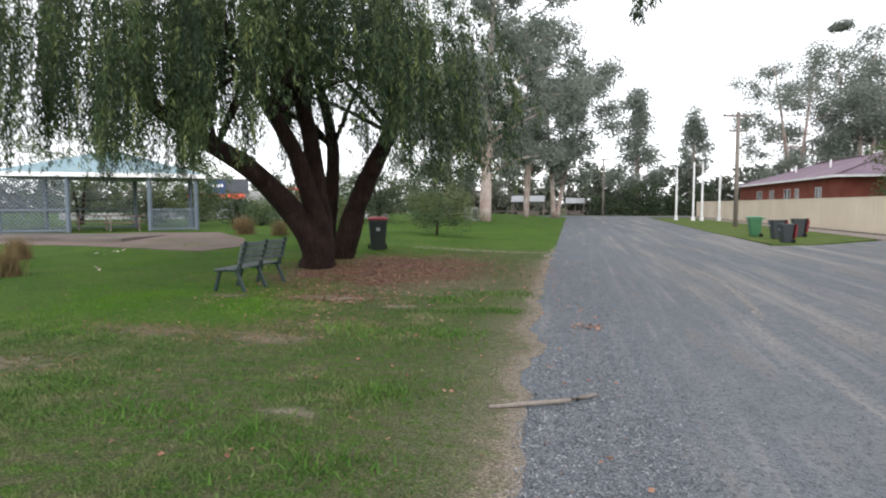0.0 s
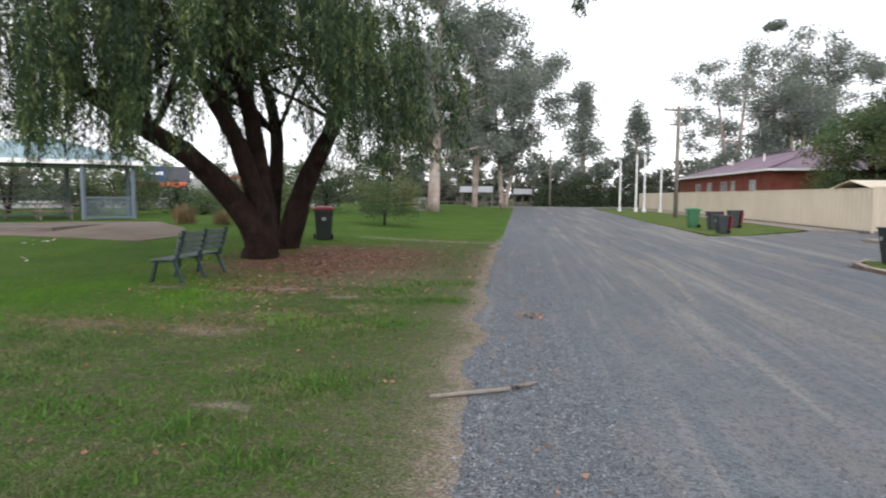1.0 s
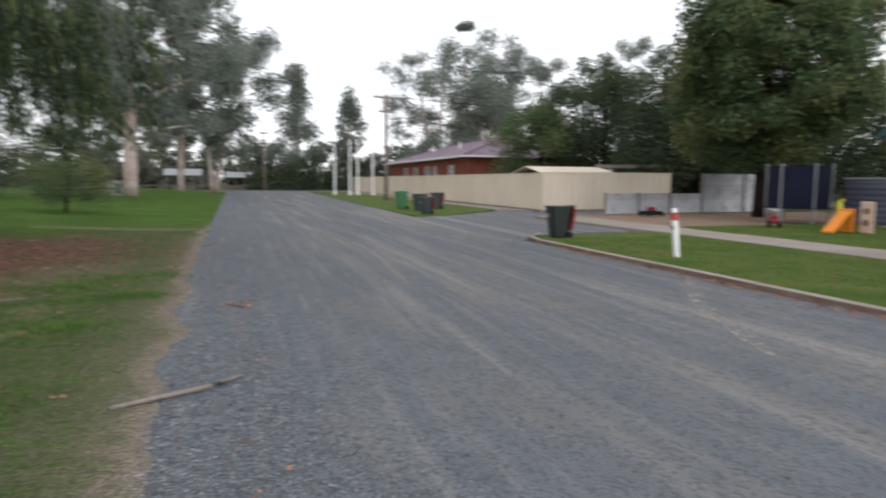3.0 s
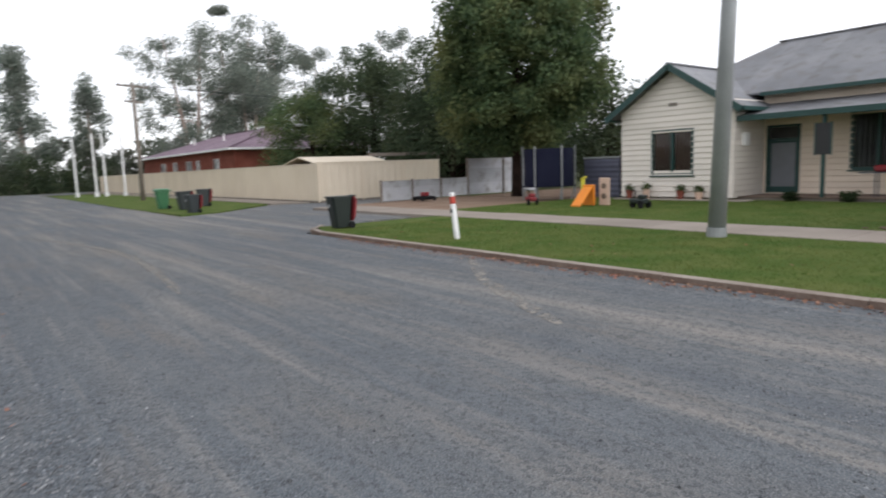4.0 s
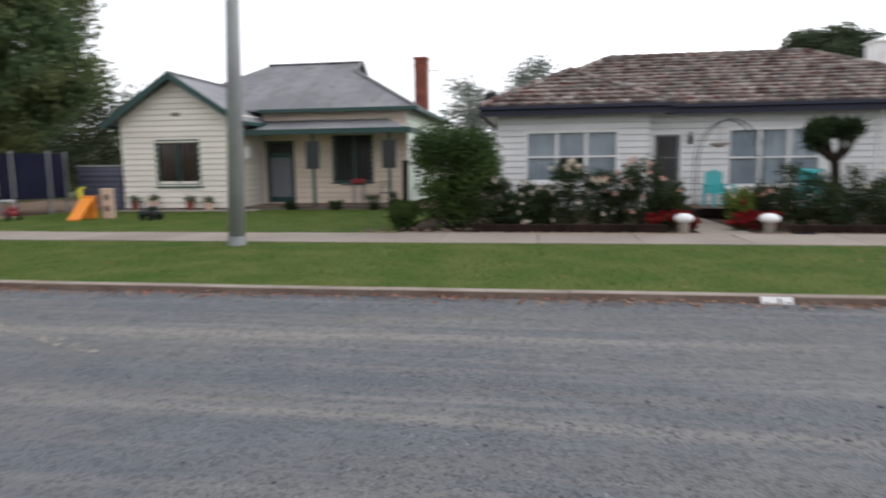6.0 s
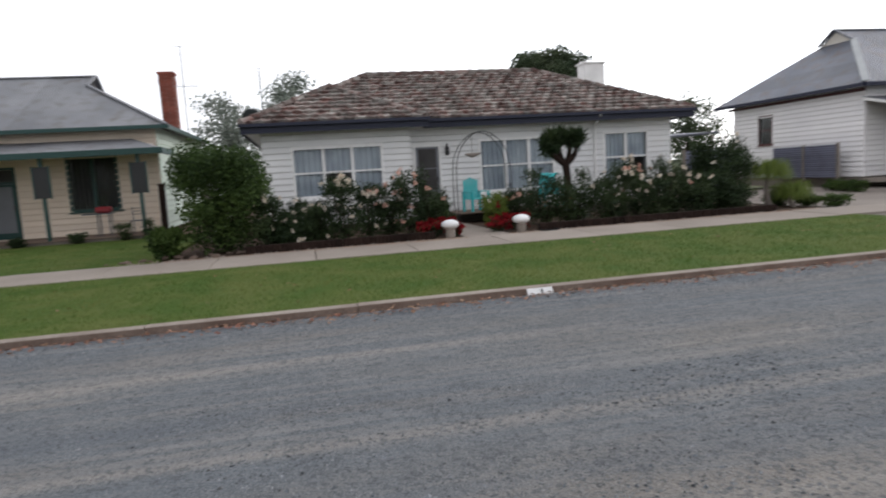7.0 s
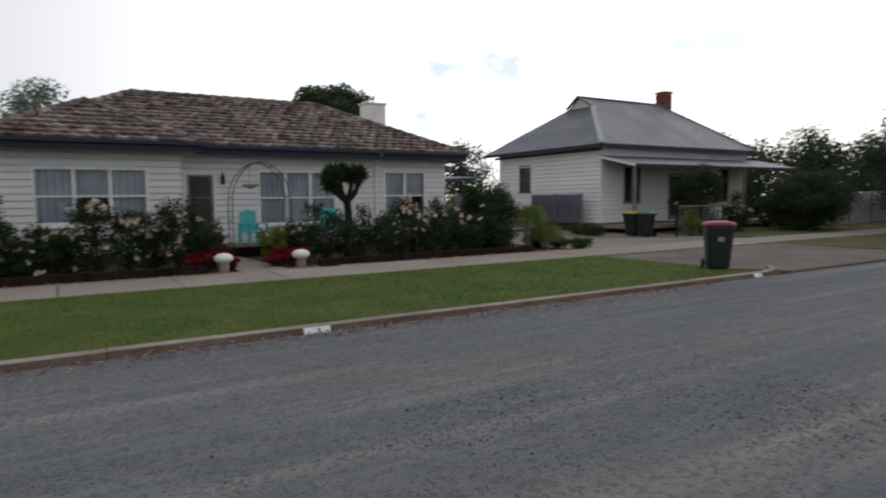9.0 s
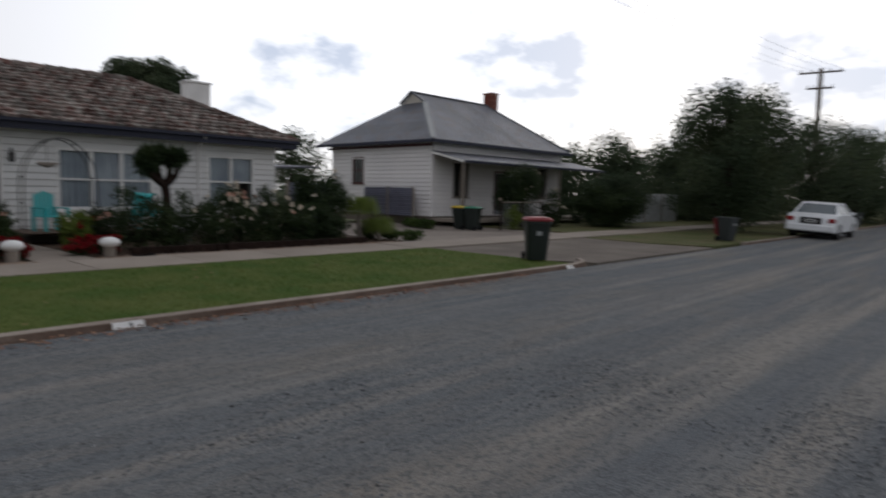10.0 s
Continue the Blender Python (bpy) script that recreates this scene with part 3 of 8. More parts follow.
def tree(name, base, limbs, clumps, leaves, length, width, bark, leaf, label, seed, group="", category="tree", along=None, spread=1.0, shell=0.45, seg=9):
    """A trunk and limbs, (line, radii) each, and a crown of single leaves in clumps."""
    rng = np.random.default_rng(seed)
    t = thing(name, base, label, category, group)
    for i, (line, radii) in enumerate(limbs):
        p, r = smooth_line(line, radii)
        part("trunk" if i == 0 else "limb", tube(bmesh.new(), p, r, seg if i == 0 else 6), bark, t, smooth=True)
    crown_of(rng, clumps, leaves, length, width, leaf, t, along=along, spread=spread, shell=shell, low=base[2] + 0.05)
    return t


def grown(base, height, spread, seed, bare=0.35, stems=1, thick=0.3, n=16, lean=0.1, clump=0.9, flat=0.75, narrow=False):
    """Limbs and clumps of a tree of that height: a stem or several, boughs from it, and clumps at their ends."""
    rng = np.random.default_rng(seed)
    b = np.array(base, float)
    limbs, clumps = [], []
    tips = []
    for s in range(stems):
        a = rng.uniform(0, 2 * math.pi)
        off = np.array([math.cos(a), math.sin(a), 0]) * (spread * 0.3 * (stems > 1) + lean * height * rng.uniform(0.1, 0.5))
        start = b + np.array([math.cos(a), math.sin(a), 0]) * thick * (0.8 if stems > 1 else 0)
        line = [start, start + off * 0.25 + (0, 0, height * 0.3), start + off * 0.6 + (0, 0, height * 0.6), start + off + (0, 0, height * 0.92)]
        limbs.append((line, [thick * 1.25, thick * 0.85, thick * 0.5, thick * 0.12]))
        tips.append(line)
    for k in range(n):
        line = tips[k % stems]
        f = bare + (1 - bare) * (k + rng.uniform(0, 1)) / n
        root = np.array(line[0]) + (np.array(line[3]) - np.array(line[0])) * (f * 0.9)
        a = 2.4 * k + rng.uniform(-0.5, 0.5)
        reach = spread * (math.sqrt(max(0.12, 1 - (1.7 * (f - bare) / (1 - bare) - 0.75) ** 2)) if not narrow else (1.05 - f) / (1 - bare) ) * rng.uniform(0.55, 1.0)
        end = root + np.array([math.cos(a) * reach, math.sin(a) * reach, height * rng.uniform(0.03, 0.13)])
        mid = (root + end) / 2 + np.array([0, 0, height * 0.015])
        limbs.append(([root, mid, end], [thick * 0.38 * (1.1 - f), thick * 0.22 * (1.1 - f), 0.02]))
        r = clump * rng.uniform(0.7, 1.25)
        clumps.append((end, (r, r, r * flat)))
        clumps.append((mid + rng.normal(size=3) * 0.3 * clump, (r * 0.7, r * 0.7, r * flat * 0.7)))
    clumps.append((np.array(tips[0][3]), (clump * 0.8, clump * 0.8, clump * flat)))
    return limbs, clumps


def cut(u0, u1, z0, z1, holes):
    """The rectangles that are left of a wall when holes (u0, u1, z0, z1) are cut from it."""
    zs = sorted({z0, z1, *[min(max(h[k], z0), z1) for h in holes for k in (2, 3)]})
    out = []
    for a, b in zip(zs, zs[1:]):
        if b - a < 1e-4:
            continue
        us = [(u0, u1)]
        for h in holes:
            if h[2] < (a + b) / 2 < h[3]:
                us = [p for (s, e) in us for p in ((s, min(e, h[0])), (max(s, h[1]), e)) if p[1] - p[0] > 1e-3]
        out += [(s, e, a, b) for s, e in us]
    return out


def board_mesh(name, mat, course):
    """A weatherboard 1 m long, thick at its lower edge, lying along u and facing -v."""
    bm = bmesh.new()
    sec = [(0.0, 0.0), (-0.004, 0.0), (-0.006, 0.026), (-0.044, 0.020), (-0.048, 0.030), (-0.024, course), (0.0, course)]
    a = [bm.verts.new((-0.5, v, z)) for v, z in sec]
    b = [bm.verts.new((0.5, v, z)) for v, z in sec]
    bm.faces.new(a)
    bm.faces.new(list(reversed(b)))
    for i in range(len(sec)):
        j = (i + 1) % len(sec)
        bm.faces.new((a[i], b[i], b[j], a[j]))
    bmesh.ops.recalc_face_normals(bm, faces=bm.faces)
    me = bpy.data.meshes.new(name)
    bm.to_mesh(me)
    bm.free()
    finish(me, mat)
    return me


def boarded_wall(house, frame_m, u0, u1, z0, z1, holes, mat, back, course=0.2, top=None, name="wall"):
    """A wall in the plane of frame_m (x along it, -y outward, z up) with holes through it, clad in single boards.
    top(u): the height of a gable at u."""
    o = ORIGIN[house.name]
    bm = bmesh.new()
    for s, e, a, b in cut(u0, u1, z0, z1, holes):
        box(bm, s, e, 0.0, 0.12, a, b)
    if top:
        peak = max((u0 + (u1 - u0) * k / 40 for k in range(41)), key=top)
        tri = [(u0, z1), (u1, z1), (peak, top(peak))]
        f = [bm.verts.new((u, 0.0, z)) for u, z in tri]
        g = [bm.verts.new((u, 0.12, z)) for u, z in tri]
        bm.faces.new(f)
        bm.faces.new(list(reversed(g)))
        for i in range(3):
            bm.faces.new((f[i], f[(i + 1) % 3], g[(i + 1) % 3], g[i]))
    bm.transform(frame_m)
    wall = part(name, bm, back, house)
    me = board_mesh("board", mat, course)
    z = z0
    while z < (top(peak) if top else z1) - 0.02:
        s, e = u0, u1
        if z + course > z1 and top:
            w = [u for u in np.linspace(u0, u1, 121) if top(u) > z + course * 0.8]
            if len(w) < 2:
                break
            s, e = w[0], w[-1]
        zc = min(z + course, z1) if not top else z + course
        for p, q, a, b in cut(s, e, z + 0.02, zc, [(h[0], h[1], -9 if h[2] < z + course * 0.5 and h[3] > z + course * 0.5 else 90, 99) for h in holes]):
            ob = new("board", me)
            ob.parent = wall
            ob.matrix_basis = Matrix.Translation(-o) @ frame_m @ Matrix.Translation(((p + q) / 2, 0, z)) @ Matrix.Diagonal((q - p, 1, 1, 1))
        z += course
    return wall


def window(house, frame_m, u0, u1, z0, z1, lights, rail, frame_mat, curtain=None, depth=0.07, fat=0.06, sill=True, half=None):
    """A window in the plane of frame_m: frame, mullions, a rail across, panes, sill, and what hangs behind them."""
    def put(name, bm, mat, parent, label=""):
        bm.transform(frame_m)
        return part(name, bm, mat, parent, label)
    bm = bmesh.new()
    f = -depth / 2 - 0.01
    for a in ((u0 - fat, u0, z0 - fat, z1 + fat), (u1, u1 + fat, z0 - fat, z1 + fat)):
        box(bm, a[0], a[1], f, 0.06, a[2], a[3])
    for a in ((u0, u1, z0 - fat, z0), (u0, u1, z1, z1 + fat)):
        box(bm, a[0], a[1], f + 0.002, 0.06, a[2], a[3])
    win = put("window", bm, frame_mat, house)
    w = (u1 - u0) / lights
    for i in range(1, lights):
        put("mullion", boxed(u0 + w * i - 0.045, u0 + w * i + 0.045, f + 0.012, 0.05, z0, z1), frame_mat, win)
    if sill:
        put("window_sill", boxed(u0 - fat - 0.05, u1 + fat + 0.05, f - 0.05, 0.02, z0 - fat - 0.045, z0 - fat), frame_mat, win)
    for i in range(lights):
        a, b = u0 + w * i + (0.045 if i else 0), u0 + w * (i + 1) - (0.045 if i < lights - 1 else 0)
        if rail:
            put("sash_rail", boxed(a, b, f + 0.02, 0.04, (z0 + z1) / 2 - 0.025, (z0 + z1) / 2 + 0.025), frame_mat, win)
        pane = put("pane", boxed(a, b, 0.012, 0.018, z0, z1), M_GLASS, win)
        pane.visible_shadow = False
        if curtain:
            bm = bmesh.new()
            k = 14
            low = z0 + (half * (z1 - z0) if half and i % 2 else 0)
            top = [bm.verts.new((a + (b - a) * j / k, 0.075 + 0.02 * math.sin(j * 2.1 + i), z1)) for j in range(k + 1)]
            bot = [bm.verts.new((a + (b - a) * j / k, 0.075 + 0.025 * math.sin(j * 2.1 + i), low)) for j in range(k + 1)]
            for j in range(k):
                bm.faces.new((bot[j], bot[j + 1], top[j + 1], top[j]))
            r = bmesh.ops.extrude_face_region(bm, geom=bm.faces[:])
            bmesh.ops.translate(bm, verts=[v for v in r["geom"] if isinstance(v, bmesh.types.BMVert)], vec=(0, 0.006, 0))
            put("curtain", bm, curtain, win)
    return win


# ---- ground, road, paths ----
def ease(u):
    u = np.clip(u, 0, 1)
    return u * u * (3 - 2 * u)


def park_height(x, y):
    """The park rises gently away from the street."""
    return 0.5 * ease((-x - 1.5) / 12) * ease((y - 12) / 14)


def edge_of_road(y):
    return float(-0.35 - 0.05 * max(min(y, 14) - 3.0, 0.0) ** 0.9 - 0.012 * max(y - 14, 0))


GRIT = np.random.default_rng(5)

bm = bmesh.new()
bmesh.ops.create_grid(bm, x_segments=24, y_segments=24, size=2500, matrix=Matrix.Translation((0, 0, -0.08)))
single("ground", bm, M_GROUND, (0, 0, -0.08), "flat dull green open ground reaching the horizon", "ground", kind="structure")

# park grass, fine near the street, with masks of wear, litter and sand
ss = np.concatenate([np.linspace(0, 12, 92), np.linspace(12.3, 24, 34), np.linspace(25, 140, 30)])
ys = np.concatenate([np.linspace(-90, -6, 30), np.linspace(-5.5, 0.5, 12), np.linspace(0.7, 24, 200), np.linspace(24.6, 90, 60)])
gs, gy = np.meshgrid(ss, ys, indexing="ij")
wiggle = np.array([0.20 * noise.noise(Vector((0, v * 0.8, 0))) + 0.09 * noise.noise(Vector((0, v * 3.1, 5))) for v in ys])
edge = np.array([edge_of_road(v) for v in ys])[None, :] + wiggle[None, :] + 0 * gy
gx = edge - gs
gz = park_height(gx, gy) + 0.014 * ease(gs / 0.25)
worn = 0.62 * (1 - ease((gy - 6.3) / 1.3) * ease((-gx - 3.6) / 2.2)) * ease((26 - gy) / 6) + 0.08
worn = np.maximum(worn, 0.75 * np.exp(-((gx + 5.9) / 1.6) ** 2 - ((gy - 6.7) / 0.45) ** 2))
worn = np.maximum(worn, 0.8 * np.exp(-((gx + 3.7) / 1.1) ** 2 - ((gy - 7.4) / 0.5) ** 2))
sandy = 0.95 * np.exp(-np.maximum(edge - 0.05 - gx, 0) / 0.30) * ease((30 - gy) / 10) + 0.30 * np.exp(-((gx + 5.2) / 1.3) ** 2 - ((gy - 7.1) / 0.3) ** 2)
sandy = np.maximum(sandy, 0.62 * np.exp(-((gx + 5.9) / 0.7) ** 2 - ((gy - 5.0) / 0.4) ** 2))
sandy = np.maximum(sandy, 0.6 * np.exp(-((gy - 21.5 + 0.1 * gx) / 0.9) ** 2) * (gx > -6) * (gx < 0))
BARE = ((-5.6, 6.9, 1.0, 0.42), (-4.0, 6.7, 1.0, 0.50), (-3.4, 7.6, 0.9, 0.45), (-6.1, 4.9, 0.9, 0.4), (-4.3, 10.1, 1.2, 0.6), (-2.9, 9.4, 0.6, 0.3), (-2.3, 4.1, 0.35, 0.15), (-6.3, 10.0, 0.5, 0.25))
ragged = np.array([noise.noise(Vector((a * 1.3, b * 1.3, 2.0))) + 0.5 * noise.noise(Vector((a * 4.0, b * 4.0, 7.0))) for a, b in zip(gx.ravel(), gy.ravel())]).reshape(gx.shape)
bare = np.zeros_like(gx)
for bx, by, rx, ry in BARE:
    spot = np.exp(-(((gx - bx) / rx) ** 2 + ((gy - by) / ry) ** 2)) * (1 + 0.7 * ragged)
    worn, sandy, bare = np.maximum(worn, 1.0 * spot), np.maximum(sandy, 0.55 * spot), np.maximum(bare, 0.8 * spot)
dry = 0.85 * np.exp(-np.maximum(edge - 0.3 - gx, 0) / 1.1) * ease((24 - gy) / 8) + 0.4 * np.exp(-((gx + 7.5) / 1.2) ** 2 - ((gy - 5.2) / 0.8) ** 2)
dry = np.maximum(dry, bare)
dry = np.maximum(dry, 0.75 * np.exp(-(((gx + 3.2) / 2.6) ** 2 + ((gy - 12.5) / 2.6) ** 2) ** 2))
litter = np.exp(-(((gx + 4.9) / 3.2) ** 2 + ((gy - 15.2) / 4.6) ** 2) ** 1.3)
litter = np.clip(litter * (1 + 0.45 * ragged), 0, 1)
litter = np.maximum(litter, 0.75 * np.exp(-((gx + 4.4) / 1.3) ** 2 - ((gy - 10.2) / 1.0) ** 2))
nx, ny = gx.shape
me = bpy.data.meshes.new("park_lawn")
me.from_pydata(np.stack([gx, gy, gz], -1).reshape(-1, 3).tolist(), [],
               [(i * ny + j, (i + 1) * ny + j, (i + 1) * ny + j + 1, i * ny + j + 1) for i in range(nx - 1) for j in range(ny - 1)])
for key, val in (("worn", worn), ("dry", dry), ("sandy", sandy), ("litter", litter)):
    at = me.attributes.new(key, "FLOAT", "POINT")
    at.data.foreach_set("value", val.astype(np.float32).ravel())
finish(me, M_PARK, True)
tagged(new("park_lawn", me), "patchy park grass with bare sand and red leaf litter", "lawn", kind="structure")


def sheet(name, pts, z, mat, label, category="ground", thick=0.05, kind="structure"):
    bm = slab(bmesh.new(), [(x, y, z) for x, y in pts], thick)
    return single(name, bm, mat, (pts[0][0], pts[0][1], z), label, category, kind=kind)


KERB = 7.43
bm = bmesh.new()
rows = []
for y in np.concatenate([np.arange(-90, 90, 2.0), [90.0]]):
    right_x = KERB - 0.08 if y < 26 else KERB - 0.08 + (y - 26) * 0.022
    left_x = edge_of_road(y) - 0.3
    rows.append([bm.verts.new((left_x + (right_x - left_x) * k / 6, y, -0.006 + 0.006 * math.sin(math.pi * k / 6) + (0.058 if k == 6 else 0.008 if k == 5 else 0))) for k in range(7)])
for p, q in zip(rows, rows[1:]):
    for k in range(6):
        bm.faces.new((p[k], p[k + 1], q[k + 1], q[k]))
single("road", bm, M_ROAD, (3.4, 0, 0), "wide grey chip-sealed street with dusty wheel tracks", "road", kind="structure")
sheet("cross_road", [(-150, 90.02), (150, 90.02), (150, 101), (-150, 101)], 0.0, M_ROAD, "grey sealed cross street at the end", "road")
sheet("side_apron", [(KERB - 0.10, 15.2), (10.5, 17.2), (20, 17.4), (20, 33), (15.2, 29.5), (13.2, 31.0), (9.3, 27.2), (KERB - 0.10, 26.4)], 0.043, M_ROAD, "grey gravel side lane beside the fence", "road")
sheet("dirt_yard", [(12.2, 17.3), (22, 17.6), (22, 26.5), (14.5, 25.6), (12.2, 21)], 0.075, M_DIRT, "bare brown dirt driveway yard", "ground")

def road_z(x):
    return 0.055 * min(max((x - 6.05) / 1.3, 0.0), 1.0)


# pale curved tyre streaks of dust, thinning out to both ends
for line, w in (([(-0.3, 46), (0.2, 34.4), (0.6, 31.5), (1.35, 29.1), (2.6, 27.2)], 0.34), ([(1.7, 22.4), (2.75, 18.0), (3.02, 14.4), (2.85, 11.6), (2.55, 9.2)], 0.26), ([(7.2, 8.4), (6.45, 7.3), (5.95, 6.5), (5.36, 5.35), (4.9, 4.3)], 0.30)):
    p, k = smooth_line([(x, y, 0) for x, y in line], [w] * len(line), 7)
    bm = bmesh.new()
    sides = []
    for i, c in enumerate(p):
        d = (p[min(i + 1, len(p) - 1)] - p[max(i - 1, 0)]).normalized()
        f = math.sin(math.pi * (i + 0.5) / len(p)) ** 0.5 * w * (0.8 + 0.4 * noise.noise(c * 1.7)) / 2
        sides.append([bm.verts.new((c.x - d.y * f * m, c.y + d.x * f * m, road_z(c.x) + (0.008 if abs(m) < 0.5 else 0.005))) for m in (-1, -0.3, 0.3, 1)])
    for a, b in zip(sides, sides[1:]):
        for m in range(3):
            bm.faces.new((a[m], a[m + 1], b[m + 1], b[m]))
    single("dust_streak", bm, M_DUST, line[0] + (0,), "pale curved streak of dust left by tyres", "dust", kind="structure")

# right-hand verge, footpath and yards
sheet("verge", [(KERB + 0.16, -12.0), (12.2, -12.0), (12.2, 15.9), (8.1, 15.9), (KERB + 0.16, 14.6)], 0.12, M_LAWN, "mown green verge between kerb and footpath", "lawn", 0.16)
sheet("far_verge", [(7.6, 27.0), (9.0, 27.0), (13.2, 31.6), (13.6, 76), (8.7, 80), (7.9, 52), (7.5, 38)], 0.075, M_LAWN, "worn green verge before the cream fence", "lawn", 0.1)
sheet("fence_path", [(13.25, 31.2), (14.9, 30.2), (15.0, 88), (13.65, 88)], 0.10, M_PATH, "pale concrete strip along the fence", "path", 0.1)
sheet("front_lawn", [(13.9, 3.7), (22.5, 3.7), (22.5, 17.5), (14.6, 17.7), (13.9, 17.2)], 0.13, M_LAWN, "dense green front lawn", "lawn", 0.16)
sheet("south_verge", [(KERB + 0.16, -90), (12.2, -90), (12.2, -20.4), (9.5, -20.0), (KERB + 0.16, -20.6)], 0.10, M_DRYLAWN, "thin dry verge grass", "lawn", 0.14)
sheet("south_lawn", [(13.9, -90), (20.9, -90), (20.9, -22.2), (13.9, -22.2)], 0.13, M_DRYLAWN, "shaded thin lawn", "lawn", 0.16)
sheet("apron", [(KERB + 0.03, -20.3), (9.6, -19.9), (12.2, -21.2), (12.2, -12.3), (8.6, -12.3), (KERB + 0.03, -12.9)], 0.082, M_APRON, "brown gravelly crossover between road and footpath", "driveway", 0.1)
sheet("driveway", [(12.2, -21.25), (13.9, -22.1), (24, -22.1), (24, -14.0), (13.9, -13.2), (12.2, -12.3)], 0.085, M_DRIVE, "pale dusty concrete driveway", "driveway", 0.1)
sheet("house_yard", [(13.9, -13.0), (40, -13.0), (40, 3.6), (13.9, 3.6)], 0.10, M_BED, "dark garden soil", "ground", 0.13)
sheet("back_yard", [(22.5, 3.7), (60, 3.7), (60, 29), (22.5, 26)], 0.06, M_DIRT, "bare back yard ground", "ground", 0.1)

# footpath of single concrete bays
footpath = thing("footpath", (13.05, 0, 0), "buff concrete footpath in square bays", "path", kind="structure")
bay_me = bpy.data.meshes.new("bay")
bm = boxed(-0.85, 0.85, -0.992, 0.992, 0.0, 0.14, bevel=0.012)
bm.to_mesh(bay_me)
bm.free()
finish(bay_me, M_PATH)
for i in range(50):
    y = 23.4 - 2.0 * i
    ob = new("bay", bay_me)
    ob.parent = footpath
    ob.matrix_basis = pose(0.0, y, GRIT.uniform(-0.004, 0.004), 0, GRIT.uniform(-0.3, 0.3), 0)

# kerbs of single lengths, with a rolled front edge
kerb_me = bpy.data.meshes.new("kerb_length")
bm = bmesh.new()
sec = [(0.15, -0.05), (0.15, 0.128), (0.045, 0.128), (0.012, 0.116), (-0.02, 0.0), (-0.03, -0.05)]
a = [bm.verts.new((x, -1.195, z)) for x, z in sec]
b = [bm.verts.new((x, 1.195, z)) for x, z in sec]
bm.faces.new(a)
bm.faces.new(list(reversed(b)))
for i in range(len(sec)):
    j = (i + 1) % len(sec)
    bm.faces.new((a[i], b[i], b[j], a[j]))
bmesh.ops.recalc_face_normals(bm, faces=bm.faces)
bm.to_mesh(kerb_me)
bm.free()
finish(kerb_me, M_KERB)
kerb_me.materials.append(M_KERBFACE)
# faces towards the road take the darker brown material, the rest stay pale
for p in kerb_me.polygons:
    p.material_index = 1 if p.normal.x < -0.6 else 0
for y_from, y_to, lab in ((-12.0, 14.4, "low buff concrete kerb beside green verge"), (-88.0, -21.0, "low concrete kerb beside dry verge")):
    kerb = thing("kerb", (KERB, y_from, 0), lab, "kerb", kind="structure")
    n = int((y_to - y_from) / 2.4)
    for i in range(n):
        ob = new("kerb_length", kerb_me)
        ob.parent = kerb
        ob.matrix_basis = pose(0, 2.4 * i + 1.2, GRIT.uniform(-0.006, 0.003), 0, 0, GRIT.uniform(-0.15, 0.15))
    if y_from > -20:
        for i, (px, py, rz, s) in enumerate(((0.13, n * 2.4 + 0.60, -14, 0.5), (0.62, n * 2.4 + 1.62, -38, 0.5), (0.12, -0.35, 16, 0.32), (0.42, -0.98, 40, 0.30))):
            ob = new("kerb_length", kerb_me)
            ob.parent = kerb
            ob.matrix_basis = pose(px, py, -0.004, 0, 0, rz) @ Matrix.Diagonal((1, s, 1, 1))


def spread_of(rng, n, x0, x1, y0, y1):
    return rng.uniform(x0, x1, n), rng.uniform(y0, y1, n)


def blades(name, x, y, z, height, mat, label, rng, lean=0.6):
    n = len(x)
    p = np.stack([x, y, z], -1)
    a = rng.uniform(0, 2 * np.pi, n)
    s = np.stack([np.cos(a), np.sin(a), np.zeros(n)], -1) * (height * 0.14)[:, None]
    t = p + np.stack([rng.normal(0, lean, n), rng.normal(0, lean, n), np.ones(n)], -1) * height[:, None]
    ob = new(name, fast_mesh(name, np.stack([p - s, p + s, t], 1).reshape(-1, 3), 3, mat))
    return tagged(ob, label, "grass", kind="stuff")


rng = np.random.default_rng(11)
x = np.concatenate([rng.uniform(-8.5, -0.6, 170000), rng.uniform(-16, -0.6, 90000)])
y = np.concatenate([1.5 + 10 * rng.uniform(0, 1, 170000) ** 1.4, rng.uniform(6, 22, 90000)])
dens = np.array([noise.noise(Vector((a * 0.7, b * 0.7, 0))) for a, b in zip(x, y)])
sand_gap = np.array([edge_of_road(b) for b in y]) - 0.25 - x
keep = (sand_gap + 0.3 * dens > 0.12) & (dens + rng.uniform(-0.5, 0.55, len(x)) > -0.18 + 0.55 * np.exp(-np.maximum(sand_gap, 0) / 0.9))
keep &= ~((((x + 4.7) / 3.0) ** 2 + ((y - 15.0) / 4.6) ** 2 < 1.0) & (rng.uniform(0, 1, len(x)) < 0.9))
for bx, by, rx, ry in BARE:
    keep &= ~((((x - bx) / rx) ** 2 + ((y - by) / ry) ** 2 < 1.1 + 0.5 * dens) & (rng.uniform(0, 1, len(x)) < 0.88))
x, y, dens = x[keep], y[keep], dens[keep]
tall = rng.uniform(0.018, 0.044, len(x)) * (1 + 0.9 * np.clip(dens, 0, 1))
soft = 0.8 * dens + rng.normal(0, 0.55, len(x))
lush = (y + soft > 7.3) & (x + soft < -4.4) & (y < 22)
for pick, mat, lab in ((lush, M_LUSH, "dense fresh green park grass"), (~lush, M_BLADE, "short uneven green and straw grass")):
    blades("park_grass", x[pick], y[pick], park_height(x[pick], y[pick]) + 0.005, tall[pick], mat, lab, rng)
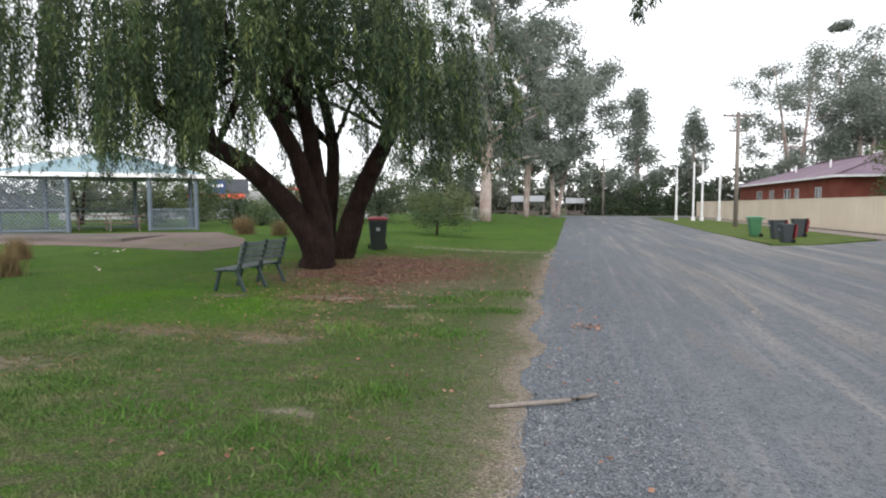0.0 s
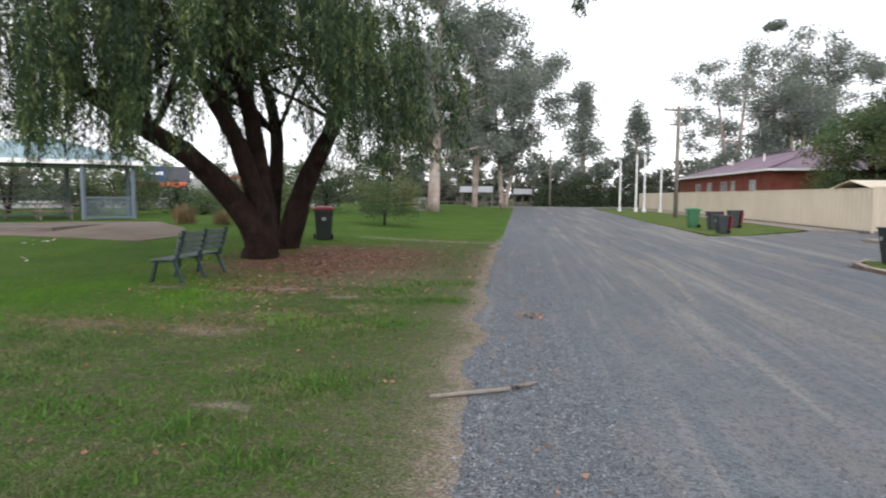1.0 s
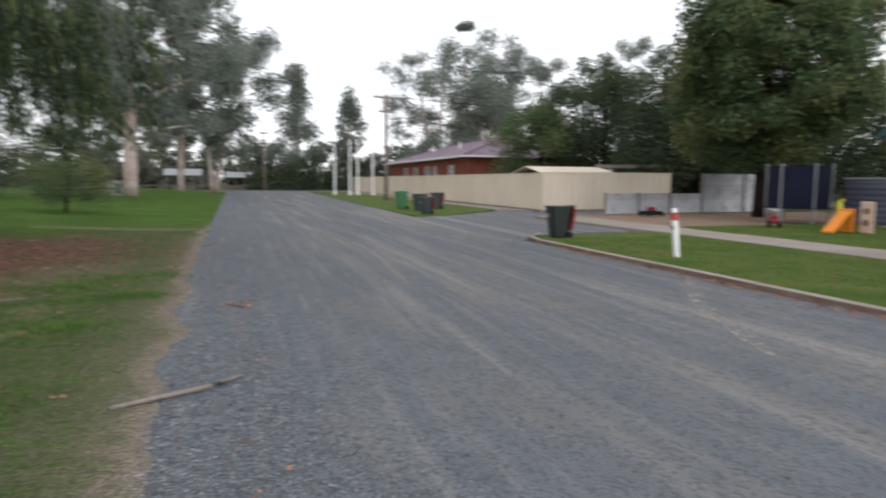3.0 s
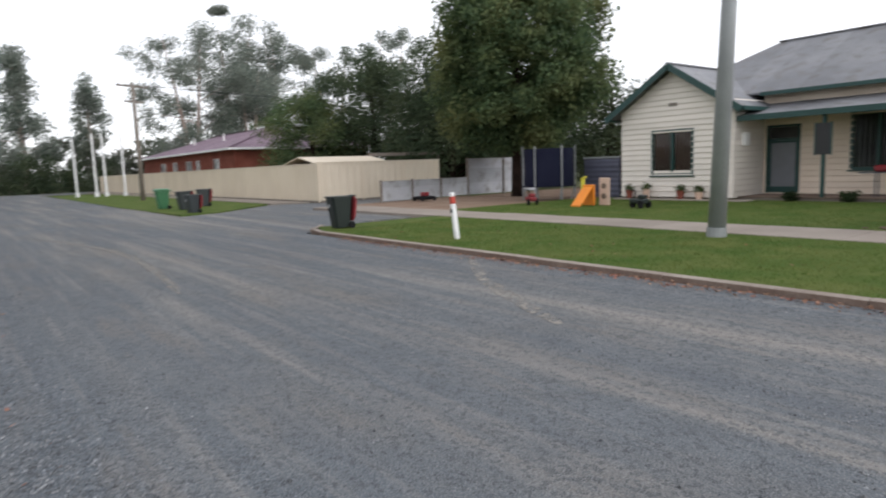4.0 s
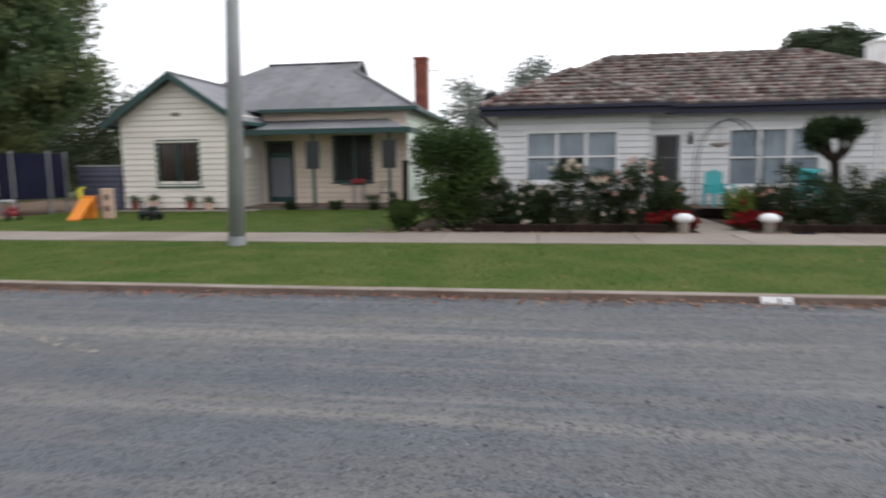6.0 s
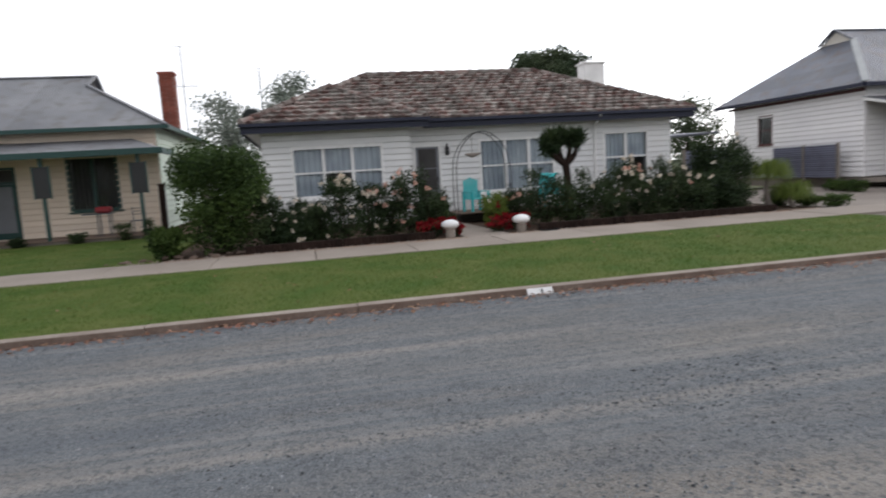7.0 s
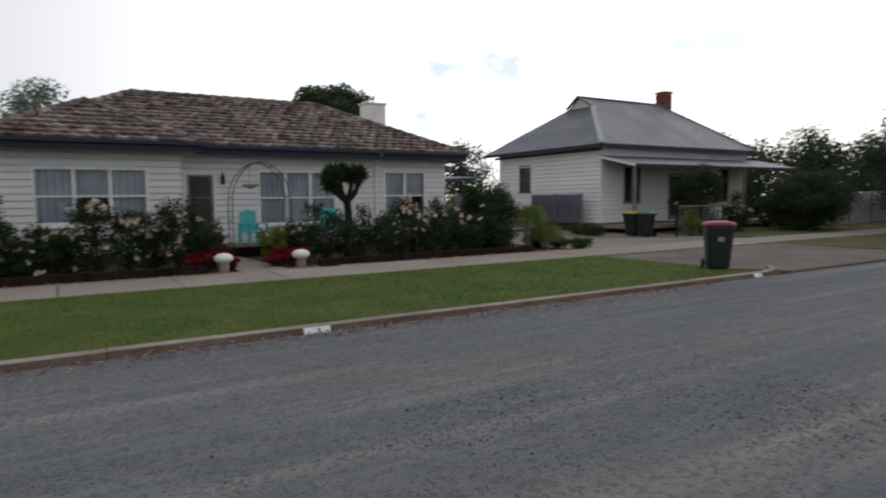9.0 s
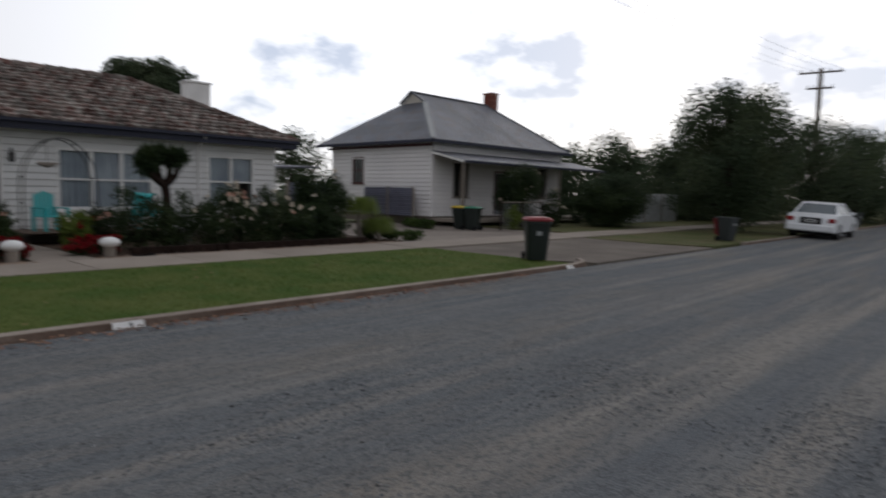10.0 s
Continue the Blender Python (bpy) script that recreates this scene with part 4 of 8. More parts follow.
# straw left lying on the worn spots
x = np.concatenate([rng.normal(bx, rx * 0.6, 420) for bx, by, rx, ry in BARE[:4]])
y = np.concatenate([rng.normal(by, ry * 0.6, 420) for bx, by, rx, ry in BARE[:4]])
blades("dead_grass", x, y, np.full(len(x), 0.012), rng.uniform(0.03, 0.07, len(x)), M_STRAW, "flattened straw-coloured dead grass", rng, 1.6)
x, y = spread_of(rng, 60000, KERB + 0.17, 12.2, -11.9, 14.6)
blades("verge_grass", x, y, np.full(len(x), 0.118), rng.uniform(0.02, 0.045, len(x)), M_VBLADE, "mown green verge grass", rng)
x, y = spread_of(rng, 25000, 13.92, 21.4, 3.8, 17.2)
blades("lawn_grass", x, y, np.full(len(x), 0.128), rng.uniform(0.02, 0.05, len(x)), M_VBLADE, "mown green lawn grass", rng)
# greener tufts
x, y = [], []
for cx, cy, r in ((-2.6, 7.2, 0.35), (-1.7, 7.3, 0.35), (-3.2, 7.5, 0.3), (-1.75, 4.7, 0.25), (-2.4, 3.6, 0.35), (-1.6, 3.1, 0.3), (-3.4, 3.8, 0.4), (-1.5, 11.0, 0.5), (-2.2, 10.2, 0.4), (-4.6, 4.4, 0.4), (-1.3, 9.2, 0.3)):
    k = int(rng.integers(200, 460))
    x.append(rng.normal(cx, r * 0.75, k))
    y.append(rng.normal(cy, r * 0.5, k))
x, y = np.concatenate(x), np.concatenate(y)
blades("grass_tufts", x, y, np.zeros(len(x)) + 0.01, rng.uniform(0.03, 0.085, len(x)), M_TUFT, "longer fresh green grass tufts", rng)


def pebbles(name, x, y, z, size, mat, label, rng, category="gravel"):
    """Four-sided chips, each turned its own way."""
    n = len(x)
    base = np.array([(0, 0, 0.7), (0.9, 0, -0.3), (-0.5, 0.8, -0.3), (-0.45, -0.8, -0.3)])
    tri = np.array([(0, 1, 2), (0, 2, 3), (0, 3, 1)])
    a = rng.uniform(0, 2 * np.pi, n)
    c, s = np.cos(a), np.sin(a)
    v = base[None] * size[:, None, None] * rng.uniform(0.6, 1.3, (n, 4, 1)) * np.array([1, 1, 0.7])
    w = np.stack([v[..., 0] * c[:, None] - v[..., 1] * s[:, None] + x[:, None], v[..., 0] * s[:, None] + v[..., 1] * c[:, None] + y[:, None], v[..., 2] + z[:, None] + 0.2 * size[:, None]], -1)
    ob = new(name, fast_mesh(name, w[:, tri].reshape(-1, 3), 3, mat))
    return tagged(ob, label, category, kind="stuff")


x = np.concatenate([rng.normal(0.25, 0.5, 16000), rng.uniform(-0.3, 7.1, 5000), rng.uniform(0.8, 6.8, 9000), rng.normal(6.9, 0.25, 9000), 0.3 + 4.5 * rng.uniform(0, 1, 20000) ** 1.3, -0.5 + np.abs(rng.normal(0, 0.75, 15000))])
y = np.concatenate([1.6 + 22 * rng.uniform(0, 1, 16000) ** 2.2, rng.uniform(1.6, 16, 5000), -9 + 14 * rng.uniform(0, 1, 9000) ** 0.6, rng.uniform(-11, 14, 9000), 1.5 - 7.5 * rng.uniform(0, 1, 20000) ** 1.2, 2.0 + rng.exponential(2.6, 15000)])
lanes = np.array([noise.noise(Vector((a * 2.2, b * 0.16, 4.0))) + 0.5 * noise.noise(Vector((a * 1.1, b * 0.9, 9.0))) for a, b in zip(x, y)])
ok = (x > np.array([edge_of_road(b) for b in y]) - 0.16) & (x < KERB - 0.12) & ((x < 0.7) & (y > 1) | (x > 6.6) | (lanes + rng.normal(0, 0.12, len(x)) > 0.08))
x, y = x[ok], y[ok]
cx, cy = 0.6 + 3.8 * rng.uniform(0, 1, 16000), 1.2 - 6.5 * rng.uniform(0, 1, 16000)
heap = np.array([noise.noise(Vector((a * 0.9, b * 0.55, 14.0))) for a, b in zip(cx, cy)])
take = heap + rng.normal(0, 0.1, len(cx)) > 0.12
pebbles("coarse_gravel", cx[take], cy[take], np.zeros(take.sum()), np.abs(rng.normal(0, 0.006, take.sum())) + 0.007, M_STONE, "loose coarse blue-grey stones on the road", rng)
pebbles("gravel", x, y, np.where(x < edge_of_road(9.0), 0.01, 0.055 * np.clip((x - 6.05) / 1.3, 0, 1)), np.abs(rng.normal(0.0, 0.0055, len(x))) + 0.004, M_STONE, "loose blue-grey road gravel", rng)


def scatter_leaves(name, x, y, z, size, mat, label, rng):
    n = len(x)
    p = np.stack([x, y, z], -1)
    a = rng.uniform(0, 2 * np.pi, n)
    d = np.stack([np.cos(a), np.sin(a), rng.normal(0, 0.25, n)], -1) * size[:, None]
    s = np.stack([-np.sin(a), np.cos(a), rng.normal(0, 0.35, n)], -1) * size[:, None] * 0.3
    ob = new(name, fast_mesh(name, np.stack([p, p + d * 0.5 + s, p + d, p + d * 0.5 - s], 1).reshape(-1, 3), 4, mat))
    return tagged(ob, label, "leaf litter", kind="stuff")


x = np.concatenate([rng.normal(-4.7, 2.0, 9000), rng.normal(-4.4, 0.9, 900), rng.normal(0.1, 0.12, 70), rng.uniform(-7, 0.5, 400), rng.normal(-1.1, 0.3, 260), 7.36 - np.abs(rng.normal(0, 0.14, 2600))])
y = np.concatenate([rng.normal(15.0, 2.9, 9000), rng.normal(10.2, 0.7, 900), rng.normal(8.2, 0.1, 70), rng.uniform(2.5, 12, 400), rng.normal(14.5, 1.5, 260), rng.uniform(-10, 13, 2600)])
ok = (x < 0.5) | (x > 6.5)
x, y = x[ok], y[ok]
scatter_leaves("leaf_litter", x, y, np.where(x > 5, 0.012 + 0.055 * np.clip((x - 6.05) / 1.3, 0, 1), park_height(x, y) + 0.025), rng.uniform(0.02, 0.065, len(x)), M_LITTER, "fallen red-brown leaves and bark", rng)


x, y = spread_of(rng, 150, KERB + 0.2, 12.2, -11.5, 14.0)
scatter_leaves("verge_leaves", x, y, np.full(150, 0.15), rng.uniform(0.03, 0.07, 150), M_LITTER, "few dry leaves on the verge", rng)
x, y = np.concatenate([rng.normal(-12.1, 0.12, 3), rng.normal(-14.8, 0.9, 8)]), np.concatenate([rng.normal(13.6, 0.1, 3), rng.normal(17.3, 0.3, 8)])
scatter_leaves("pale_leaves", x, y, park_height(x, y) + 0.05, rng.uniform(0.12, 0.2, 11), M_WHITEPETAL, "few pale scraps lying on the grass", rng)

# ---- houses ----
def facing_street(x):
    """Wall plane looking west over the street: u runs south, so u = -y."""
    return Matrix(((0, 1, 0, x), (-1, 0, 0, 0), (0, 0, 1, 0), (0, 0, 0, 1)))


def facing_north(y):
    """Wall plane looking along +y: u = -x."""
    return Matrix(((-1, 0, 0, 0), (0, -1, 0, y), (0, 0, 1, 0), (0, 0, 0, 1)))


def facing_south(y):
    return Matrix(((1, 0, 0, 0), (0, 1, 0, y), (0, 0, 1, 0), (0, 0, 0, 1)))


def along_y(a, b):
    return (-max(a, b), -min(a, b))


def roof_plane(house, pts, mat, name="roof_plane", thick=0.06):
    return part(name, slab(bmesh.new(), pts, thick), mat, house)


def trims(house, lines, w, h, mat, name):
    for p, q in lines:
        part(name, beam(bmesh.new(), p, q, w, h), mat, house)


def brick_chimney(house, x, y, z0, z1, w=0.5, d=0.5):
    """A stack with recessed joints and single bricks on the faces in view."""
    core = part("chimney", boxed(x - w / 2 + 0.012, x + w / 2 - 0.012, y - d / 2 + 0.012, y + d / 2 - 0.012, z0, z1), M_MORTAR, house)
    o = ORIGIN[house.name]
    me = bpy.data.meshes.new("brick")
    bm = boxed(-0.115, 0.115, -0.02, 0.02, 0.0, 0.076, bevel=0.004)
    bm.to_mesh(me)
    bm.free()
    finish(me, M_BRICK)
    z, k = z0, 0
    while z < z1 - 0.08:
        out = 0.02 if z > z1 - 0.45 and z < z1 - 0.2 else 0.0
        for side in range(4):
            for c in ((-0.12, 0.12) if k % 2 else (-0.0,)):
                a = radians(90 * side)
                half = (w if side % 2 else d) / 2
                m = Matrix.Translation((x - o.x, y - o.y, z - o.z)) @ Matrix.Rotation(a, 4, "Z") @ Matrix.Translation((c * (w if side % 2 == 0 else d) / 0.5, -half - out + 0.01, 0))
                ob = new("brick", me)
                ob.parent = core
                ob.matrix_basis = m @ Matrix.Diagonal(((1.0 if k % 2 else 1.9) * (w if side % 2 == 0 else d) / 0.5, 1, 1, 1))
        z += 0.086
        k += 1
    part("chimney_cap", boxed(x - w / 2 - 0.05, x + w / 2 + 0.05, y - d / 2 - 0.05, y + d / 2 + 0.05, z1 - 0.02, z1 + 0.08, bevel=0.01), M_BRICK, house)
    return core


def door(house, fm, u0, u1, z0, z1, frame_mat, leaf_mat, transom=None, bars=0):
    def put(name, bm, mat, parent):
        bm.transform(fm)
        return part(name, bm, mat, parent)
    bm = bmesh.new()
    box(bm, u0 - 0.08, u0, -0.05, 0.1, z0, z1 + 0.08)
    box(bm, u1, u1 + 0.08, -0.05, 0.1, z0, z1 + 0.08)
    box(bm, u0, u1, -0.048, 0.1, z1, z1 + 0.08)
    if transom:
        box(bm, u0, u1, -0.046, 0.1, transom, transom + 0.07)
    d = put("door", bm, frame_mat, house)
    leaf = put("door_leaf", boxed(u0 + 0.005, u1 - 0.005, 0.0, 0.04, z0 + 0.01, (transom or z1) - 0.005), leaf_mat, d)
    bm = bmesh.new()
    zt = (transom or z1) - 0.01
    for a in ((u0 + 0.008, u0 + 0.08), (u1 - 0.08, u1 - 0.008)):
        box(bm, a[0], a[1], -0.02, 0.0, z0 + 0.012, zt)
    for a in ((z0 + 0.012, z0 + 0.22), (zt - 0.08, zt)):
        box(bm, u0 + 0.08, u1 - 0.08, -0.018, 0.0, a[0], a[1])
    for i in range(bars):
        zz = z0 + (zt - z0) * (i + 1) / (bars + 1)
        box(bm, u0 + 0.08, u1 - 0.08, -0.015, 0.0, zz - 0.012, zz + 0.012)
    put("door_stile", bm, frame_mat if bars == 0 else M_GREYDOOR, leaf)
    put("door_handle", boxed(u1 - 0.07, u1 - 0.03, -0.07, -0.02, z0 + 0.98, z0 + 1.12, bevel=0.006), M_WIRE, leaf)
    if transom:
        put("pane", boxed(u0 + 0.01, u1 - 0.01, 0.02, 0.026, transom + 0.075, z1 - 0.005), M_SCREEN, d)
    return d


# -- cream cottage with green trim, gabled wing and verandah --
h1 = thing("cottage", (23.8, 10.5, 0.12), "cream weatherboard cottage with dark green trim and grey iron roof", "house")
W = facing_street(21.6)
gable = lambda u: 4.92 - 0.63 * abs(-u - 13.48)
win1 = (*along_y(14.31, 12.74), 1.1, 2.63)
boarded_wall(h1, W, *along_y(15.75, 11.2), 0.2, 3.5, [win1], M_CREAM, M_CREAM, 0.2, gable)
window(h1, W, *win1, 2, False, M_GREEN, M_BLIND, fat=0.09)
part("wall_vent", boxed(21.55, 21.58, 13.33, 13.67, 3.56, 3.68), M_TIMBER, h1)
boarded_wall(h1, facing_south(11.2), 21.6, 23.8, 0.2, 3.5, [], M_CREAM, M_CREAM, 0.2)
boarded_wall(h1, facing_north(15.75), -33, -21.6, 0.2, 3.5, [], M_CREAM, M_CREAM, 0.2)
B = facing_street(23.8)
d1 = (*along_y(11.0, 10.0), 0.29, 2.62)
w2 = (*along_y(8.28, 6.82), 1.15, 2.85)
boarded_wall(h1, B, *along_y(11.2, 5.4), 0.25, 3.85, [d1, w2], M_BUFF, M_BUFF, 0.2)
door(h1, B, *d1, M_GREEN, M_GREYDOOR, transom=2.15)
window(h1, B, *w2, 2, False, M_GREEN, M_SCREEN, fat=0.09)
boarded_wall(h1, facing_south(5.4), 23.8, 33, 0.25, 3.85, [], M_MINT, M_MINT, 0.2)
part("back_wall", boxed(32.9, 33.0, 5.4, 15.75, 0.2, 3.8), M_CREAM, h1)
e, top = 3.86, 6.27
roof_plane(h1, [(23.3, 11.2, e), (23.3, 4.95, e), (27.1, 8.35, 5.80), (28, 8.3, top), (28, 12.6, top), (23.3, 16.1, e)], M_IRON, "roof")
roof_plane(h1, [(23.3, 4.95, e), (33.4, 4.95, e), (28.9, 8.35, 5.80), (27.1, 8.35, 5.80)], M_IRON, "roof")
roof_plane(h1, [(33.4, 4.95, e), (33.4, 16.1, e), (28, 12.6, top), (28, 8.3, top), (28.9, 8.35, 5.80)], M_IRON, "roof")
roof_plane(h1, [(33.4, 16.1, e), (23.3, 16.1, e), (28, 12.6, top)], M_IRON, "roof")
bm = bmesh.new()
bm.faces.new([bm.verts.new(p) for p in ((27.1, 8.39, 5.78), (28.9, 8.39, 5.78), (28, 8.35, 6.22))])
r = bmesh.ops.extrude_face_region(bm, geom=bm.faces[:])
bmesh.ops.translate(bm, verts=[v for v in r["geom"] if isinstance(v, bmesh.types.BMVert)], vec=(0, 0.05, 0))
part("gablet", bm, M_SCREEN, h1)
roof_plane(h1, [(21.15, 13.48, 5.05), (21.15, 10.75, 3.29), (24.0, 10.75, 3.29), (25.9, 13.48, 5.05)], M_IRON, "roof")
roof_plane(h1, [(21.15, 13.48, 5.05), (25.9, 13.48, 5.05), (23.4, 16.2, 3.29), (21.15, 16.2, 3.29)], M_IRON, "roof")
trims(h1, [((21.13, 13.48, 4.97), (21.13, 10.72, 3.19)), ((21.13, 13.48, 4.97), (21.13, 16.23, 3.19))], 0.04, 0.22, M_GREEN, "barge_board")
trims(h1, [((23.26, 4.9, 3.80), (23.26, 11.1, 3.80)), ((23.3, 4.92, 3.80), (33.4, 4.92, 3.80)), ((21.2, 16.22, 3.24), (33, 16.22, 3.24)), ((21.2, 10.72, 3.24), (23.3, 10.72, 3.24))], 0.12, 0.13, M_GREEN, "gutter")
trims(h1, [((28, 8.25, 6.30), (28, 12.65, 6.30)), ((21.1, 13.48, 5.08), (25.9, 13.48, 5.08)), ((23.3, 4.95, 3.9), (27.1, 8.35, 5.84)), ((27.05, 8.31, 5.82), (28, 8.25, 6.31)), ((28.95, 8.31, 5.82), (28, 8.25, 6.31))], 0.14, 0.05, M_IRON, "ridge_cap")
part("verandah_ceiling", slab(bmesh.new(), [(21.95, 5.05, 2.93), (21.95, 11.15, 2.93), (23.78, 11.15, 3.30), (23.78, 5.5, 3.30)], 0.02), M_CREAM, h1)
roof_plane(h1, [(21.75, 4.9, 2.98), (21.75, 11.18, 2.98), (23.78, 11.18, 3.48), (23.78, 6.2, 3.48)], M_IRON, "verandah_roof", 0.04)
roof_plane(h1, [(21.75, 4.9, 2.98), (23.78, 6.2, 3.48), (23.78, 4.9, 2.98)], M_IRON, "verandah_roof", 0.04)
trims(h1, [((21.75, 4.88, 2.92), (21.75, 11.15, 2.92)), ((21.75, 4.9, 2.92), (23.8, 4.9, 2.92))], 0.11, 0.19, M_GREEN, "verandah_gutter")
for y in (8.47, 5.65):
    post = part("verandah_post", beam(bmesh.new(), (21.95, y, 0.25), (21.95, y, 2.9), 0.10, 0.10), M_GREEN, h1)
    panel = part("post_panel", boxed(21.87, 21.9, y - 0.23, y + 0.23, 1.60, 2.58, bevel=0.008), M_WIRE, post, "dark panel hung on the verandah post")
    for sg in (-1, 1):
        part("panel_edge", boxed(21.86, 21.91, y + sg * 0.235 - 0.02, y + sg * 0.235 + 0.02, 1.58, 2.60), M_GREEN, post)
deck = part("verandah_floor", boxed(21.95, 23.78, 5.0, 11.18, 0.12, 0.22), M_TIMBER, h1)
for i in range(13):
    part("plank", boxed(21.9 + 0.145 * i, 21.9 + 0.145 * i + 0.135, 4.98, 11.18, 0.222, 0.252), M_DECK, deck)
part("meter_box", boxed(22.1, 22.45, 11.02, 11.17, 2.0, 2.45, bevel=0.02), M_TRIMW, h1)
brick_chimney(h1, 30, 5.95, 4.3, 6.62, 0.6, 0.6)
part("front_step", boxed(20.9, 21.5, 10.4, 15.7, 0.12, 0.17, bevel=0.01), M_PATH, h1)

# -- white bungalow with lichened tile roof --
h2 = thing("bungalow", (19.7, -5, 0.10), "white weatherboard bungalow with lichened terracotta tile roof", "house")
W = facing_street(19.0)
v1 = (*along_y(0.74, -1.80), 1.18, 2.56)
boarded_wall(h2, W, *along_y(1.6, -2.70), 0.3, 3.1, [v1], M_WHITE, M_WHITE, 0.18)
window(h2, W, *v1, 3, True, M_TRIMW, M_CURTAIN, fat=0.09, half=0.5)
boarded_wall(h2, facing_south(-2.70), 19.0, 19.7, 0.3, 3.1, [], M_WHITE, M_WHITE, 0.18)
boarded_wall(h2, facing_north(1.6), -28, -19.0, 0.3, 3.1, [], M_WHITE, M_WHITE, 0.18)
B = facing_street(19.7)
dr = (*along_y(-2.98, -3.72), 0.42, 2.52)
v2, v3 = (*along_y(-5.12, -7.55), 1.0, 2.58), (*along_y(-9.45, -10.95), 1.05, 2.62)
boarded_wall(h2, B, *along_y(-2.70, -11.85), 0.3, 3.1, [dr, v2, v3], M_WHITE, M_WHITE, 0.18)
door(h2, B, *dr, M_TRIMW, M_SCREEN, bars=2)
window(h2, B, *v2, 3, True, M_TRIMW, M_CURTAIN, fat=0.09)
window(h2, B, *v3, 2, True, M_TRIMW, M_CURTAIN, fat=0.09, half=0.5)
boarded_wall(h2, facing_south(-11.85), 19.7, 28, 0.3, 3.1, [], M_WHITE, M_WHITE, 0.18)
part("back_wall", boxed(27.9, 28.0, -11.85, 1.6, 0.3, 3.1), M_WHITE, h2)
part("stump_skirt", boxed(19.08, 27.9, -11.8, 1.55, 0.1, 0.3), M_TIMBER, h2)
part("soffit", boxed(19.25, 28.3, -12.3, -3.2, 3.09, 3.12), M_TRIMW, h2)
part("soffit", boxed(18.55, 28.3, -3.19, 2.05, 3.092, 3.122), M_TRIMW, h2)
A2, B2, P2, Q2 = (18.5, 2.1, 3.3), (18.5, -3.2, 3.3), (21.1, -0.55, 4.593), (21.98, -0.55, 4.593)
RL, RR, C2, D2 = (23.5, -2.0, 5.3), (23.5, -8.4, 5.3), (19.2, -3.2, 3.3), (19.2, -12.45, 3.3)
E2, F2 = (28.4, -12.45, 3.3), (28.4, 2.1, 3.3)
PLANES = [[C2, D2, RR, RL, Q2], [A2, B2, P2], [B2, C2, Q2, P2], [A2, P2, Q2, RL, F2], [D2, E2, RR], [E2, F2, RL, RR]]
roofs = [roof_plane(h2, p, M_TILE, "roof", 0.05) for p in PLANES]
trims(h2, [((18.48, 2.12, 3.17), (18.48, -3.22, 3.17)), ((19.18, -3.2, 3.17), (19.18, -12.47, 3.17)), ((18.5, -3.2, 3.17), (19.2, -3.2, 3.17)), ((19.2, -12.45, 3.17), (28.4, -12.45, 3.17)), ((18.5, 2.1, 3.17), (28.4, 2.1, 3.17))], 0.05, 0.26, M_NAVY, "fascia")
trims(h2, [((18.40, 2.15, 3.27), (18.40, -3.27, 3.27)), ((19.10, -3.25, 3.27), (19.10, -12.5, 3.27)), ((19.2, -12.53, 3.27), (28.4, -12.53, 3.27))], 0.10, 0.09, M_NAVY, "gutter")
part("downpipe", tube(bmesh.new(), [(19.12, -9.05, 3.22), (19.4, -9.05, 3.0), (19.62, -9.05, 2.9), (19.62, -9.05, 0.3)], [0.04] * 4, 8), M_TRIMW, h2)
part("chimney", boxed(24.6, 25.3, -12.0, -11.1, 3.4, 5.75, bevel=0.02), M_TRIMW, h2)
part("chimney_cap", boxed(24.55, 25.35, -12.05, -11.05, 5.75, 5.82), M_TRIMW, h2)
lamp = part("wall_lamp", boxed(19.56, 19.68, -4.06, -3.94, 2.20, 2.46, bevel=0.03), M_WIRE, h2, "black lantern wall lamp")
part("lamp_bracket", boxed(19.6, 19.69, -4.02, -3.98, 2.46, 2.56), M_WIRE, lamp)

# -- grey-white cottage with hipped iron roof --
h3 = thing("cottage", (24.5, -26.5, 0.13), "grey-white weatherboard cottage with dull iron hip roof and verandah", "house")
N = facing_north(-21.1)
s1 = (-26.75, -25.95, 2.1, 3.35)
boarded_wall(h3, N, -28.6, -20.9, 0.5, 3.95, [s1], M_WHITE2, M_WHITE2, 0.2)
window(h3, N, *s1, 1, True, M_MAROON, M_SCREEN, fat=0.07)
part("stump_skirt", boxed(20.95, 28.5, -31.9, -21.15, 0.1, 0.5), M_TIMBER, h3)
B = facing_street(20.9)
q1, q2, q3 = (*along_y(-25.8, -26.8), 0.55, 2.75), (*along_y(-29.4, -30.5), 1.5, 3.2), (*along_y(-22.6, -23.6), 1.5, 3.2)
boarded_wall(h3, B, *along_y(-21.1, -32.0), 0.5, 3.95, [q1, q2, q3], M_WHITE2, M_WHITE2, 0.2)
door(h3, B, *q1, M_MAROON, M_SCREEN, bars=1)
window(h3, B, *q2, 2, False, M_TIMBER, M_SCREEN, fat=0.07)
window(h3, B, *q3, 2, False, M_TIMBER, M_SCREEN, fat=0.07)
part("back_wall", boxed(28.5, 28.6, -32.0, -21.1, 0.5, 3.95), M_WHITE2, h3)
part("end_wall", boxed(20.9, 28.6, -32.1, -32.0, 0.5, 3.95), M_WHITE2, h3)
e3 = 4.12
roof_plane(h3, [(20.45, -20.65, e3), (20.45, -32.5, e3), (25, -29.9, 7.0), (25, -23.62, 7.0), (24.1, -23.7, 6.42)], M_IRON3, "roof")
roof_plane(h3, [(20.45, -20.65, e3), (24.1, -23.7, 6.42), (25.9, -23.7, 6.42), (29.5, -20.65, e3)], M_IRON3, "roof")
